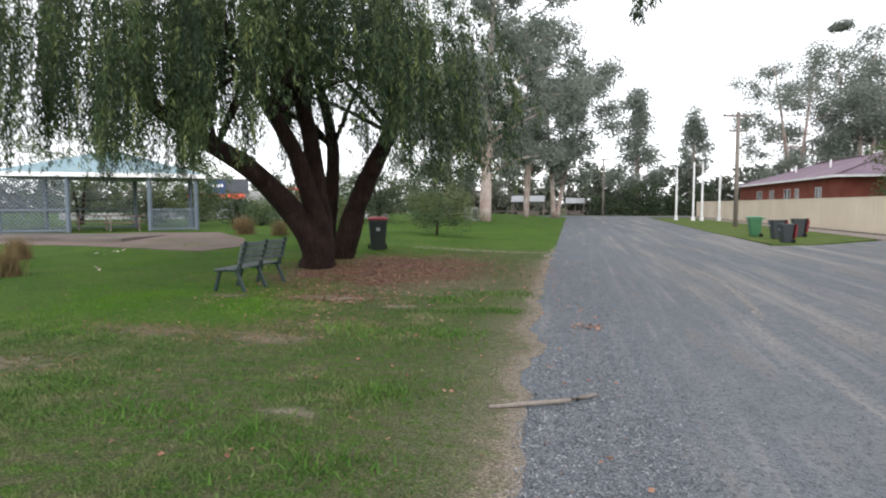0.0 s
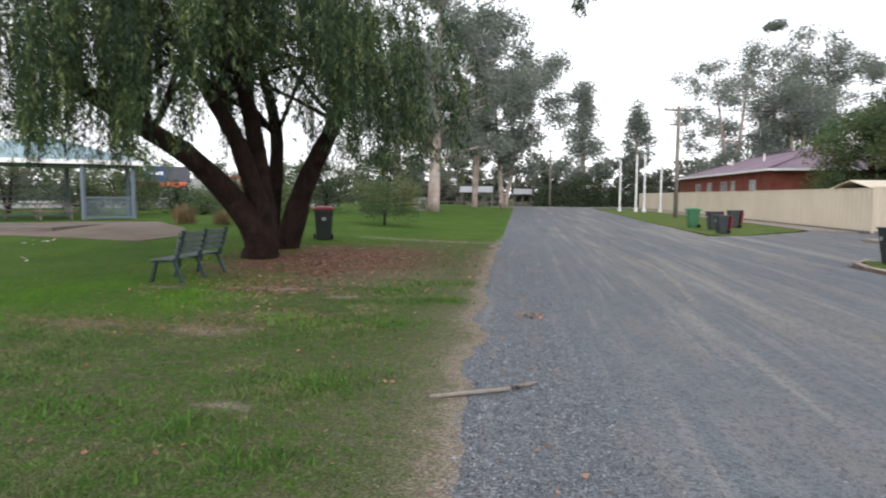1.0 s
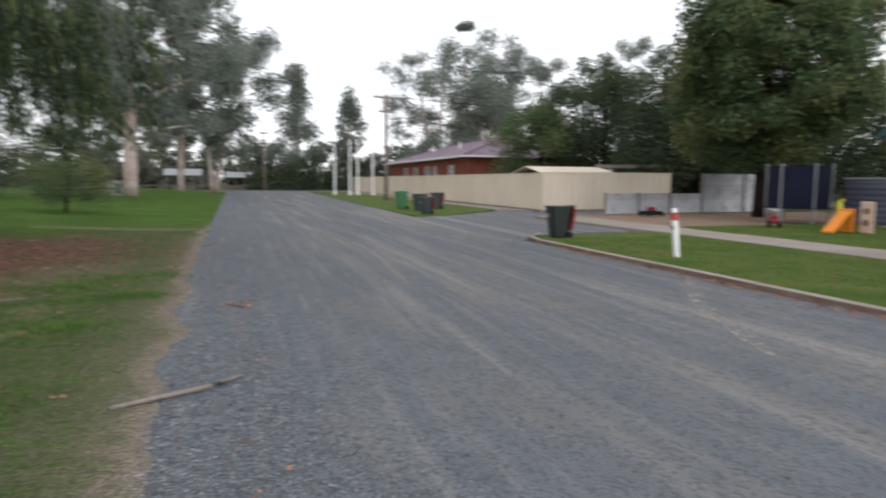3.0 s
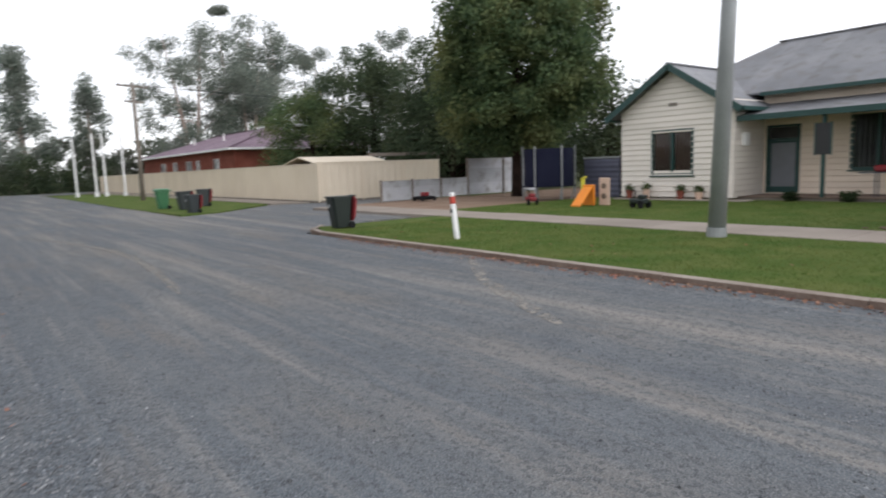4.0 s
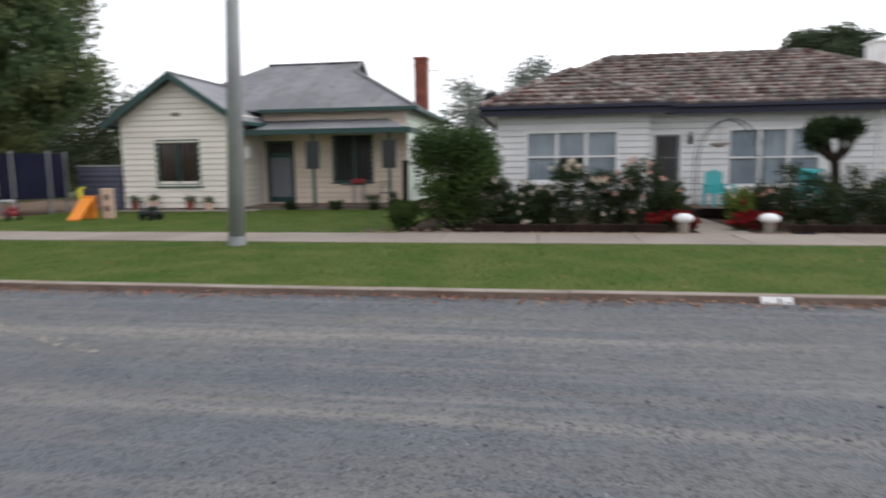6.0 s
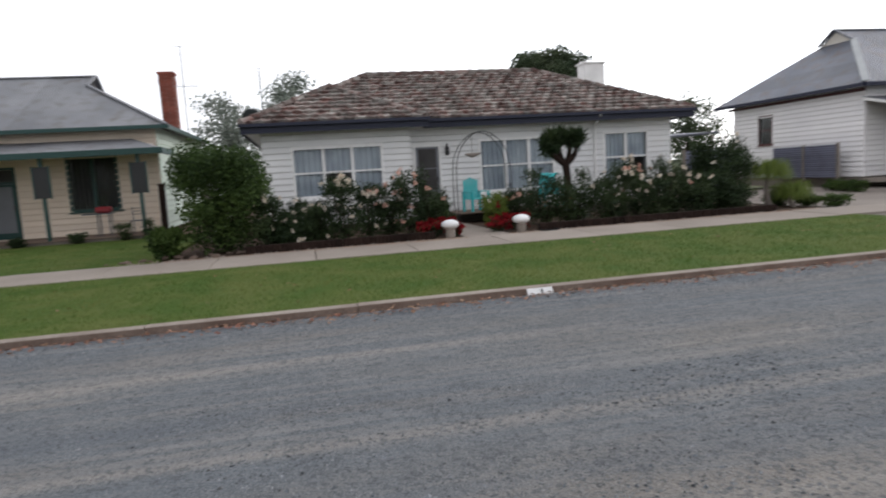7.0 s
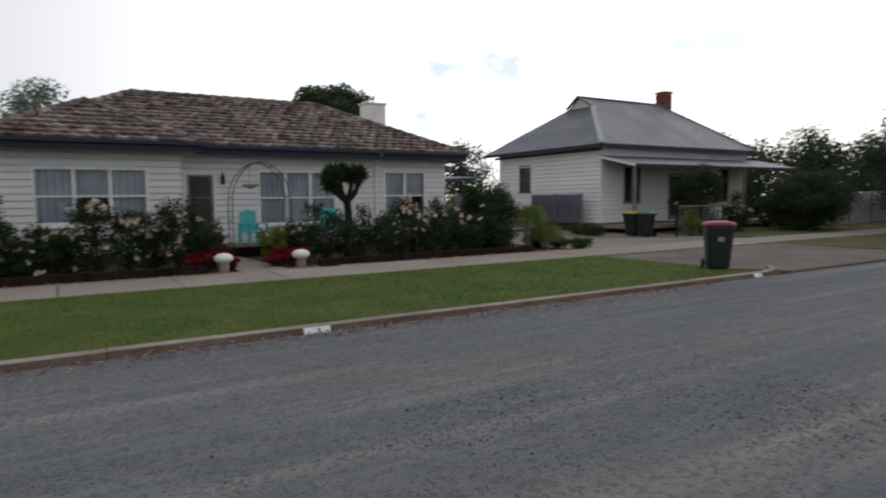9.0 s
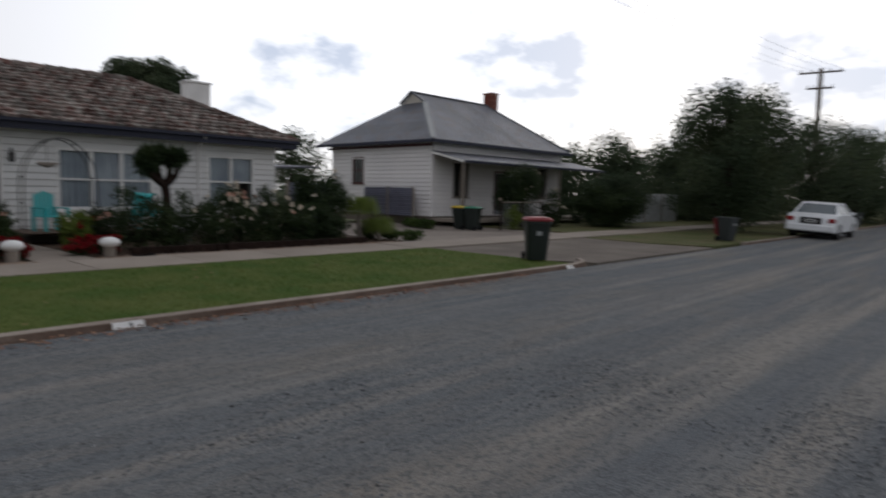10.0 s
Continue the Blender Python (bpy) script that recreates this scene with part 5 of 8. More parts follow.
roof_plane(h3, [(29.5, -20.65, e3), (25.9, -23.7, 6.42), (25, -23.62, 7.0), (25, -29.9, 7.0), (29.5, -32.5, e3)], M_IRON3, "roof")
roof_plane(h3, [(20.45, -32.5, e3), (29.5, -32.5, e3), (25, -29.9, 7.0)], M_IRON3, "roof")
bm = bmesh.new()
bm.faces.new([bm.verts.new(p) for p in ((24.15, -23.72, 6.40), (25.85, -23.72, 6.40), (25, -23.68, 6.94))])
r = bmesh.ops.extrude_face_region(bm, geom=bm.faces[:])
bmesh.ops.translate(bm, verts=[v for v in r["geom"] if isinstance(v, bmesh.types.BMVert)], vec=(0, -0.05, 0))
part("gablet", bm, M_CREAM, h3, "small cream gablet under the ridge")
trims(h3, [((20.45, -20.65, 4.17), (24.1, -23.7, 6.47))], 0.26, 0.03, M_POLE, "hip_flashing")
trims(h3, [((25, -23.55, 7.03), (25, -30.0, 7.03)), ((24.05, -23.62, 6.44), (25, -23.56, 7.04)), ((25.95, -23.62, 6.44), (25, -23.56, 7.04)), ((20.45, -32.5, 4.15), (25, -29.9, 7.02))], 0.16, 0.05, M_IRON3, "ridge_cap")
trims(h3, [((20.40, -20.6, 4.04), (20.40, -32.5, 4.04)), ((20.45, -20.6, 4.04), (29.5, -20.6, 4.04))], 0.11, 0.15, M_NAVY, "gutter")
trims(h3, [((20.86, -21.05, 3.90), (29, -21.05, 3.90))], 0.06, 0.12, M_MAROON, "eave_trim")
roof_plane(h3, [(18.75, -20.9, 3.12), (18.75, -33.4, 3.12), (20.88, -33.4, 3.62), (20.88, -20.9, 3.62)], M_IRON3, "verandah_roof", 0.04)
trims(h3, [((18.72, -20.9, 3.07), (18.72, -33.4, 3.07))], 0.09, 0.10, M_NAVY, "verandah_gutter")
trims(h3, [((18.75, -20.92, 3.06), (20.88, -20.92, 3.55))], 0.05, 0.10, M_TRIMW, "barge_board")
for y in (-21.1, -25.0, -29.0, -33.1):
    part("verandah_post", beam(bmesh.new(), (18.95, y, 0.4), (18.95, y, 3.08), 0.11, 0.11), M_TIMBER, h3)
part("verandah_floor", boxed(18.8, 20.88, -33.3, -21.0, 0.30, 0.45), M_PATH, h3)
brick_chimney(h3, 25.2, -30.6, 5.9, 7.75, 0.7, 0.6)

# -- red brick house with plum roof behind the fence --
h4 = thing("brick_house", (22, 62, 0), "red brick house with plum-coloured metal hip roof", "house")
w4s = [(*along_y(y, y - w), 1.6, 3.0) for y, w in ((55.6, 1.2), (60.5, 0.9), (63.5, 1.6), (68, 1.2), (72.5, 1.6))]
bm = bmesh.new()
for s, q, a, b in cut(*along_y(80, 50.6), 0.0, 3.75, w4s):
    box(bm, s, q, 0, 0.24, a, b)
bm.transform(facing_street(18.6))
part("brick_wall", bm, M_BRICK, h4)
for w in w4s:
    window(h4, facing_street(18.6), *w, 2, False, M_TRIMW, M_CURTAIN, fat=0.05)
part("brick_wall", boxed(18.85, 31, 50.6, 50.84, 0, 3.75), M_BRICK, h4)
part("brick_wall", boxed(30.8, 31, 50.9, 80, 0, 3.75), M_BRICK, h4)
part("brick_wall", boxed(18.85, 31, 79.8, 80, 0, 3.75), M_BRICK, h4)
k = [(18.0, 50.0, 3.8), (31.6, 50.0, 3.8), (31.6, 80.6, 3.8), (18.0, 80.6, 3.8), (24.8, 56.8, 5.95), (24.8, 73.8, 5.95)]
for ids in ((0, 4, 5, 3), (0, 1, 4), (1, 2, 5, 4), (2, 3, 5)):
    roof_plane(h4, [k[i] for i in ids], M_PURPLE, "roof")
trims(h4, [((18.0, 49.9, 3.72), (18.0, 80.6, 3.72)), ((18.0, 50.0, 3.72), (31.6, 50.0, 3.72))], 0.12, 0.16, M_TRIMW, "gutter")
trims(h4, [((24.8, 56.8, 6.0), (24.8, 73.8, 6.0)), ((18, 50, 3.86), (24.8, 56.8, 6.0))], 0.2, 0.05, M_PURPLE, "ridge_cap")
for y in (61, 70):
    part("vent_pipe", tube(bmesh.new(), [(21.5, y, 4.6), (21.5, y, 5.6)], [0.08, 0.08], 8), M_TRIMW, h4)


# roof tiles of the bungalow: rows up each plane in view
def tile_mesh():
    bm = bmesh.new()
    prof = [(-0.165, 0.0), (-0.10, 0.035), (-0.03, 0.012), (0.05, 0.0), (0.11, 0.012), (0.165, 0.03)]
    rows = []
    for v, lift in ((-0.03, 0.088), (0.36, 0.010)):
        rows.append([bm.verts.new((u, v, z + lift)) for u, z in prof])
    low = [bm.verts.new((u, -0.03, 0.0)) for u, _ in prof]
    for i in range(5):
        bm.faces.new((rows[0][i], rows[0][i + 1], rows[1][i + 1], rows[1][i]))
        bm.faces.new((low[i], low[i + 1], rows[0][i + 1], rows[0][i]))
    bmesh.ops.recalc_face_normals(bm, faces=bm.faces)
    me = bpy.data.meshes.new("tile")
    bm.to_mesh(me)
    bm.free()
    finish(me, M_TILE)
    return me


def inside(p, poly):
    hit = False
    for (x0, y0), (x1, y1) in zip(poly, poly[1:] + poly[:1]):
        if (y0 > p[1]) != (y1 > p[1]) and p[0] < (x1 - x0) * (p[1] - y0) / (y1 - y0) + x0:
            hit = not hit
    return hit


TILE = tile_mesh()
tile_co = np.array([v.co[:] for v in TILE.vertices])
tile_faces = [tuple(p.vertices) for p in TILE.polygons]
rng = np.random.default_rng(21)
count = 0
rest_v, rest_f = [], []
for roof, plane in zip(roofs[:3], PLANES[:3]):
    pts = [Vector(p) for p in plane]
    along = (pts[1] - pts[0]).normalized()
    up = (pts[2] - pts[0]) - along * (pts[2] - pts[0]).dot(along)
    up.normalize()
    nor = along.cross(up)
    if nor.z < 0:
        along, nor = -along, -nor
    flat = [((p - pts[0]).dot(along), (p - pts[0]).dot(up)) for p in pts]
    us, vs = [f[0] for f in flat], [f[1] for f in flat]
    v, row = 0.0, 0
    while v < max(vs):
        u = min(us) + (0.165 if row % 2 else 0.0)
        while u < max(us):
            if inside((u, v + 0.15), flat):
                m = Matrix((along, up, nor)).transposed().to_4x4()
                m.translation = pts[0] + along * u + up * v + nor * (0.004 + rng.uniform(0, 0.012))
                m = m @ pose(0, 0, 0, rng.normal(0, 1.0), rng.normal(0, 1.0), rng.normal(0, 0.8))
                m = Matrix.Translation(-ORIGIN[h2.name]) @ m
                if count < 300 and v < 1.75:
                    ob = new("tile", TILE)
                    ob.parent = roof
                    ob.matrix_basis = m
                    count += 1
                else:
                    a = np.array(m)
                    base = len(rest_v) * len(tile_co)
                    rest_v.append(tile_co @ a[:3, :3].T + a[:3, 3])
                    rest_f += [tuple(base + i for i in f) for f in tile_faces]
            u += 0.335
        v += 0.33
        row += 1
me = bpy.data.meshes.new("upper_tiles")
me.from_pydata(np.concatenate(rest_v).tolist(), [], rest_f)
finish(me, M_TILE)
tagged(under(new("upper_tiles", me), h2), kind="stuff")
for p, q in ((A2, P2), (B2, P2), (P2, Q2), (Q2, RL), (RL, RR), (RR, D2)):
    p, q = Vector(p), Vector(q)
    n = max(1, int((q - p).length / 0.42))
    for i in range(n):
        a, b = p + (q - p) * (i / n), p + (q - p) * ((i + 1.12) / n)
        part("hip_tile", tube(bmesh.new(), [a + Vector((0, 0, 0.045)), b + Vector((0, 0, 0.03))], [0.125, 0.105], 7), M_TILE, h2)


# ---- the weeping pepper tree in the park ----
rng = np.random.default_rng(31)
pepper = thing("pepper_tree", (-6.9, 15.3, 0.0), "old weeping pepper tree with four dark leaning limbs", "tree")
BOLES = [
    ([(-6.85, 15.2, -0.05), (-6.7, 14.9, 0.45), (-7.0, 14.4, 1.35), (-7.8, 13.7, 2.48), (-8.5, 13.2, 3.08), (-9.3, 12.6, 3.7), (-10.2, 11.9, 4.6)], [0.52, 0.40, 0.31, 0.26, 0.23, 0.17, 0.08]),
    ([(-6.75, 15.2, 0.2), (-6.6, 14.9, 0.9), (-6.75, 14.6, 1.87), (-7.0, 14.3, 2.97), (-7.4, 14.0, 3.9), (-8.0, 13.8, 5.0), (-8.6, 13.6, 6.4)], [0.36, 0.30, 0.24, 0.21, 0.18, 0.13, 0.06]),
    ([(-6.9, 15.5, 0.1), (-6.7, 15.4, 0.9), (-6.85, 15.3, 2.17), (-6.97, 15.2, 3.35), (-7.2, 15.1, 4.65), (-7.2, 15.0, 5.8), (-6.8, 14.8, 7.2)], [0.36, 0.28, 0.25, 0.22, 0.19, 0.14, 0.06]),
    ([(-7.3, 17.6, -0.05), (-6.85, 17.4, 0.6), (-6.45, 17.3, 1.73), (-5.97, 17.3, 2.71), (-5.4, 17.2, 3.77), (-4.8, 16.9, 4.9), (-3.9, 16.2, 6.3)], [0.50, 0.38, 0.31, 0.27, 0.23, 0.16, 0.07]),
    ([(-7.6, 17.6, 0.0), (-7.5, 17.5, 0.8), (-7.3, 17.4, 2.0), (-7.2, 17.3, 3.4), (-7.6, 17.5, 5.0), (-8.2, 17.8, 6.8)], [0.34, 0.27, 0.22, 0.18, 0.14, 0.06]),
]
for i, (line, rad) in enumerate(BOLES):
    p, r = smooth_line(line, rad, 5)
    bm = tube(bmesh.new(), p, r, 12)
    for v in bm.verts:
        k = noise.noise(v.co * 2.2) * 0.07 + noise.noise(v.co * 7) * 0.025
        v.co += Vector((v.co.x + 7, v.co.y - 15.5, 0)).normalized() * k
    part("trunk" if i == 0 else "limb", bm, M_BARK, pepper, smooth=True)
# boughs that carry the hanging curtains
bough_ends = []
for i in range(34):
    a = 2 * math.pi * (i + rng.uniform(-0.3, 0.3)) / 34 * 2
    R = rng.uniform(2.4, 6.2)
    root = Vector(BOLES[i % 5][0][-2 - (i % 2)])
    end = Vector((-8.0 + R * math.cos(a) * 0.95, 14.4 + R * math.sin(a) * 0.85, rng.uniform(4.6, 7.6) - 0.12 * R))
    mid = (root + end) / 2 + Vector((0, 0, 0.9))
    p, r = smooth_line([root, mid, end], [0.075, 0.045, 0.012], 4)
    part("bough", tube(bmesh.new(), p, r, 5), M_BARK, pepper, smooth=True)
    bough_ends.append(end)
# hanging strands: they start on a dome and end unevenly
K = 190
ang0, rad0 = rng.uniform(0, 2 * np.pi, K), 6.9 * np.sqrt(rng.uniform(0.01, 1.0, K))
kept = np.flatnonzero((-8.4 + rad0 * np.cos(ang0) > -11.5) | (rng.uniform(0, 1, K) < 0.45))
which = rng.choice(kept, 2250)
N = len(which)
sx = -8.4 + rad0[which] * np.cos(ang0[which]) + rng.normal(0, 0.17, N)
sy = 14.0 + rad0[which] * np.sin(ang0[which]) * 0.92 + rng.normal(0, 0.17, N)
ang = np.arctan2(sy - 14.0, sx + 8.4)
rad = np.hypot(sx + 8.4, sy - 14.0)
drop = rng.normal(0, 0.6, K)[which]
lump = np.array([noise.noise(Vector((a * 0.55, b * 0.55, 3.3))) for a, b in zip(sx, sy)])
lump2 = np.array([noise.noise(Vector((a * 1.6, b * 1.6, 8.1))) for a, b in zip(sx, sy)])
dome = 8.6 - 3.6 * (rad / 6.9) ** 2 + lump * 1.2
start = dome - rng.uniform(0, 1, N) ** 1.5 * 3.2
parting = np.exp(-((sx + 0.47 * sy + 0.3) / (0.15 * sy)) ** 4)
low = 2.35 + 0.1 * (sx < -9.5) + 0.75 * ease((sx + 5.2) / 1.2) + drop + 1.6 * np.clip(lump + 0.15, 0, 1) + 0.9 * lump2 + (1.5 + 0.7 * lump2) * parting + rng.exponential(0.4, N)
low = np.maximum(low, 2.45)
length = np.clip(start - low, 0.25, 3.4)
pts, dirs = [], []
for i in range(N):
    k = int(length[i] / 0.052) + 6
    t = np.linspace(0, 1, k)
    out = 0.35 * (1 - (1 - t) ** 2) * rng.uniform(0.2, 1.0)
    wob = rng.normal(0, 0.05, 2)
    x = sx[i] + np.cos(ang[i]) * out + wob[0] * np.sin(t * 5) + rng.normal(0, 0.03, k)
    y = sy[i] + np.sin(ang[i]) * out + wob[1] * np.sin(t * 4) + rng.normal(0, 0.03, k)
    pts.append(np.stack([x, y, start[i] - t * length[i]], -1))
pts = np.concatenate(pts)
pts = np.repeat(pts, 2, 0) + rng.normal(0, 0.025, (len(pts) * 2, 3))
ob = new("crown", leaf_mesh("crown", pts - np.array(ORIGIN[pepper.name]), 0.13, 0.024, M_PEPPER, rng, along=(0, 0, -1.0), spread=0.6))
under(ob, pepper)
# inner foliage that closes the top of the crown
top_clumps = [(np.array(e) + (0, 0, 0.1), (1.15, 1.15, 0.8)) for e in bough_ends] + [((-8.2 + 2.4 * math.cos(a), 14.2 + 2.4 * math.sin(a), 7.6), (1.7, 1.7, 1.1)) for a in np.linspace(0, 5.5, 6)]
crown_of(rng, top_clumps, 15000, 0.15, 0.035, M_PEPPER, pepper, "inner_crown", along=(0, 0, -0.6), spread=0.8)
# one low spray reaching over the verge
spray = [(np.array((0.70, 7.5, 4.15)), (0.16, 0.16, 0.14)), (np.array((0.62, 7.5, 3.98)), (0.10, 0.1, 0.16)), (np.array((0.95, 7.6, 4.3)), (0.3, 0.2, 0.1))]
part("bough", tube(bmesh.new(), *smooth_line([(-4.0, 12.4, 6.2), (-1.8, 9.8, 5.8), (0.3, 7.9, 4.9), (0.75, 7.5, 4.25)], [0.07, 0.05, 0.03, 0.01], 5), 5), M_BARK, pepper, smooth=True)
crown_of(rng, spray, 420, 0.10, 0.022, M_PEPPER, pepper, "spray", along=(0, 0, -1.0), spread=0.6)


# ---- other trees ----
def gum(base, height, spread, seed, leaves, label, stems=1, bare=0.35, thick=0.35, n=20, clump=1.3, leaf=0.24, flat=0.8, mat=None, bark=None, narrow=False, group="gum trees", lean=0.1):
    li, cl = grown(base, height, spread, seed, bare, stems, thick, n, lean, clump, flat, narrow)
    return tree("gum_tree", base, li, cl, leaves, leaf, leaf * 0.38, bark or M_GUMBARK, mat or M_GUM, label, seed, group, along=(0, 0, -0.5), shell=0.6)


gum((-8.0, 54.0, 0.25), 25, 8.6, 41, 42000, "tall gum tree with peeling reddish bark", 1, 0.2, 0.46, 40, 1.8, 0.36)
gum((-6.6, 80, 0.0), 23, 6.0, 42, 24000, "tall pale twin-stemmed gum tree", 2, 0.22, 0.26, 30, 1.7, 0.42)
gum((-3.0, 82, 0.0), 21, 6.2, 43, 26000, "tall pale-trunked leaning gum tree", 2, 0.22, 0.28, 32, 1.8, 0.42, lean=0.3)
gum((-15, 72, 0.2), 20, 6.5, 44, 20000, "grey-green gum tree in the park", 1, 0.12, 0.5, 20, 2.0, 0.44)
gum((9.2, 104, 0.0), 20.5, 4.6, 45, 10000, "narrow far gum tree", 1, 0.2, 0.4, 20, 2.0, 0.5, narrow=True)
gum((18.5, 112, 0.0), 18.5, 3.6, 46, 7000, "slender far gum tree", 1, 0.25, 0.4, 16, 1.7, 0.5, narrow=True)
for i, (x, y, h, s, c) in enumerate(((27, 88, 19, 7.5, 2.3), (34, 92, 22, 8, 2.5), (41, 90, 21, 7, 2.3), (47, 86, 18.5, 6, 2.0), (33, 84, 15, 7, 2.4), (53, 80, 20, 5.5, 1.8))):
    gum((x, y, 0), h * 1.14, s, 50 + i, 21000, "spreading grey-green gum tree behind the houses", 2, 0.07, 0.3, 30, c * 0.86, 0.36, 0.8)
# one crown of a very tall thin gum stands clear of the rest
cl = [((35.0, 97.0, 26.0), (1.5, 1.5, 0.8)), ((34.0, 97, 25.7), (0.9, 0.9, 0.55))]
tree("gum_tree", (35.2, 97, 0), [([(35.2, 97, 0), (35.0, 97, 12), (35.1, 97, 20), (35, 97, 25.6)], [0.10, 0.07, 0.03, 0.01])], cl, 1100, 0.4, 0.15, M_GUMBARK, M_GUM, "very tall thin gum with one small tuft", 61, "gum trees")

# broad dark trees behind the fences
li, cl = grown((22.2, 44, 0), 7.6, 3.6, 71, 0.06, 1, 0.28, 30, 0.05, 1.4, 0.75)
tree("shade_tree", (22.2, 44, 0), li, cl, 26000, 0.2, 0.09, M_BARK, M_OAK, "dense round green tree behind the fence", 71, "yard trees")
for i, (x, y, h, s, n) in enumerate(((27.0, 43.0, 10.6, 5.0, 20000), (31.0, 37.0, 10.0, 4.6, 18000), (35.5, 33, 8.8, 4.4, 14000), (27.5, 34, 9.4, 4.2, 18000), (33, 25, 6.6, 3.4, 9000), (36, 41, 9.5, 4.8, 12000))):
    li, cl = grown((x, y, 0), h, s, 72 + i, 0.04, 1, 0.3, 34, 0.05, 1.7, 0.8)
    tree("shade_tree", (x, y, 0), li, cl, int(n * 1.3), 0.26, 0.10, M_BARK, M_DARKLEAF, "dark blue-green tree behind the yard", 72 + i, "yard trees")
# the big tree in the cottage yard
li, cl = grown((22.3, 22.4, 0.1), 11.6, 3.8, 80, 0.22, 1, 0.26, 40, 0.03, 1.15, 0.85)
rng = np.random.default_rng(81)
for k in range(64):
    v = unit(rng, 1)[0] * rng.uniform(0.62, 1.0)
    v = np.sign(v) * np.abs(v) ** 0.85
    v[:2] *= 1 - 0.62 * max(0.0, v[2])
    r = rng.uniform(0.75, 1.35)
    cl.append((np.array((22.5, 21.8, 7.4)) + v * (3.9, 3.9, 4.8), (r, r, r * 0.8)))
cl += [((20.6, 24.8, 3.9), (1.2, 1.2, 1.0)), ((20.4, 25.2, 5.2), (1.3, 1.3, 1.1)), ((21.2, 23.4, 3.3), (1.2, 1.4, 0.8)), ((22.6, 19.2, 4.4), (1.1, 1.1, 0.9))]
tree("shade_tree", (22.3, 22.4, 0.1), li, cl, 86000, 0.20, 0.11, M_BARK, M_OAK, "large leafy green tree in the cottage yard", 80, "yard trees")
# trees behind the bungalow and the far cottage
for i, (x, y, h, s, n, c) in enumerate(((38, 1.0, 7.8, 2.6, 8000, 1.0), (34.5, 4.0, 6.4, 2.0, 4500, 0.9), (36, -14.2, 7.7, 2.6, 26000, 1.9), (40, -26, 6.2, 2.4, 5000, 1.0), (44, -22, 6, 2.4, 4000, 1.0))):
    li, cl = grown((x, y, 0), h, s, 90 + i, 0.4, 1, 0.2, 16, 0.05, c, 0.75)
    if i == 2:
        rng = np.random.default_rng(97)
        cl = [(np.array((x, y, 7.0)) + np.abs(unit(rng, 1)[0]) * np.sign(rng.normal(size=3)) * (1.6, 1.9, 1.0), (1.0, 1.0, 0.75)) for _ in range(26)]
    tree("back_tree", (x, y, 0), li, cl, n, 0.2, 0.10, M_BARK, M_GUM if i < 2 else M_DARKLEAF, "tree standing behind the houses", 90 + i, "yard trees")
# street trees to the south
for i, (x, y, h, s, n) in enumerate(((10.9, -31.4, 6.9, 3.1, 42000), (9.3, -41.5, 6.4, 3.0, 20000), (9.0, -51, 6.8, 3.4, 14000), (12.5, -38, 5.0, 2.4, 14000))):
    li, cl = grown((x, y, 0.1), h, s, 100 + i, 0.12, 2, 0.14, 40, 0.06, 0.95, 0.9)
    tree("street_tree", (x, y, 0.1), li, cl, n, 0.17, 0.065, M_BARK, M_DARKLEAF, "bushy dark green street tree beside the parked car", 100 + i, "street trees")
for i, (x, y, h) in enumerate(((26, -48, 7.0), (21, -50, 5.5), (31, -44, 6.2), (17, -58, 6), (24, -56, 6.0), (12, -66, 7))):
    li, cl = grown((x, y, 0), h, 2.8, 110 + i, 0.15, 1, 0.2, 18, 0.05, 1.2, 0.9)
    tree("back_tree", (x, y, 0), li, cl, 6000, 0.24, 0.09, M_BARK, M_DARKLEAF, "dark tree in a far yard", 110 + i, "far trees")
# park trees and shrubs
li, cl = grown((-6.8, 29.5, 0.18), 2.35, 1.9, 120, 0.22, 2, 0.05, 26, 0.05, 0.62, 0.8)
tree("young_tree", (-6.8, 29.5, 0.18), li, cl, 9000, 0.11, 0.035, M_BARK, M_OAK, "small drooping young tree on two thin stems", 120, "park trees", along=(0, 0, -0.6))
for i, (x, y, h, s, n, m) in enumerate(((-13, 40, 4.2, 2.6, 6000, M_DARKLEAF), (-17, 44, 3.6, 2.8, 6000, M_OAK), (-10.5, 46, 4.6, 2.6, 6000, M_DARKLEAF), (-23, 34, 4.2, 1.8, 6000, M_OAK), (-31, 34, 6.4, 3.2, 7000, M_OAK), (-40, 34, 7.0, 3.5, 6000, M_DARKLEAF), (-20, 40, 2.6, 1.6, 3000, M_DARKLEAF), (-16, 36, 2.2, 1.3, 2500, M_DARKLEAF), (-25, 33, 2.0, 1.4, 2500, M_DARKLEAF), (-18.5, 34, 1.5, 1.2, 2500, M_OAK), (-21.5, 37, 1.9, 1.5, 2500, M_DARKLEAF), (-14.0, 34, 1.6, 1.4, 2500, M_OAK), (-27.5, 42, 2.4, 1.8, 3000, M_DARKLEAF))):
    li, cl = grown((x, y, 0.4), h, s, 130 + i, 0.12, 2, 0.09, 20, 0.05, 0.9, 0.8)
    tree("park_shrub", (x, y, 0.4), li, cl, n, 0.17, 0.07, M_BARK, m, "bushy shrub across the park", 130 + i, "park shrubs")


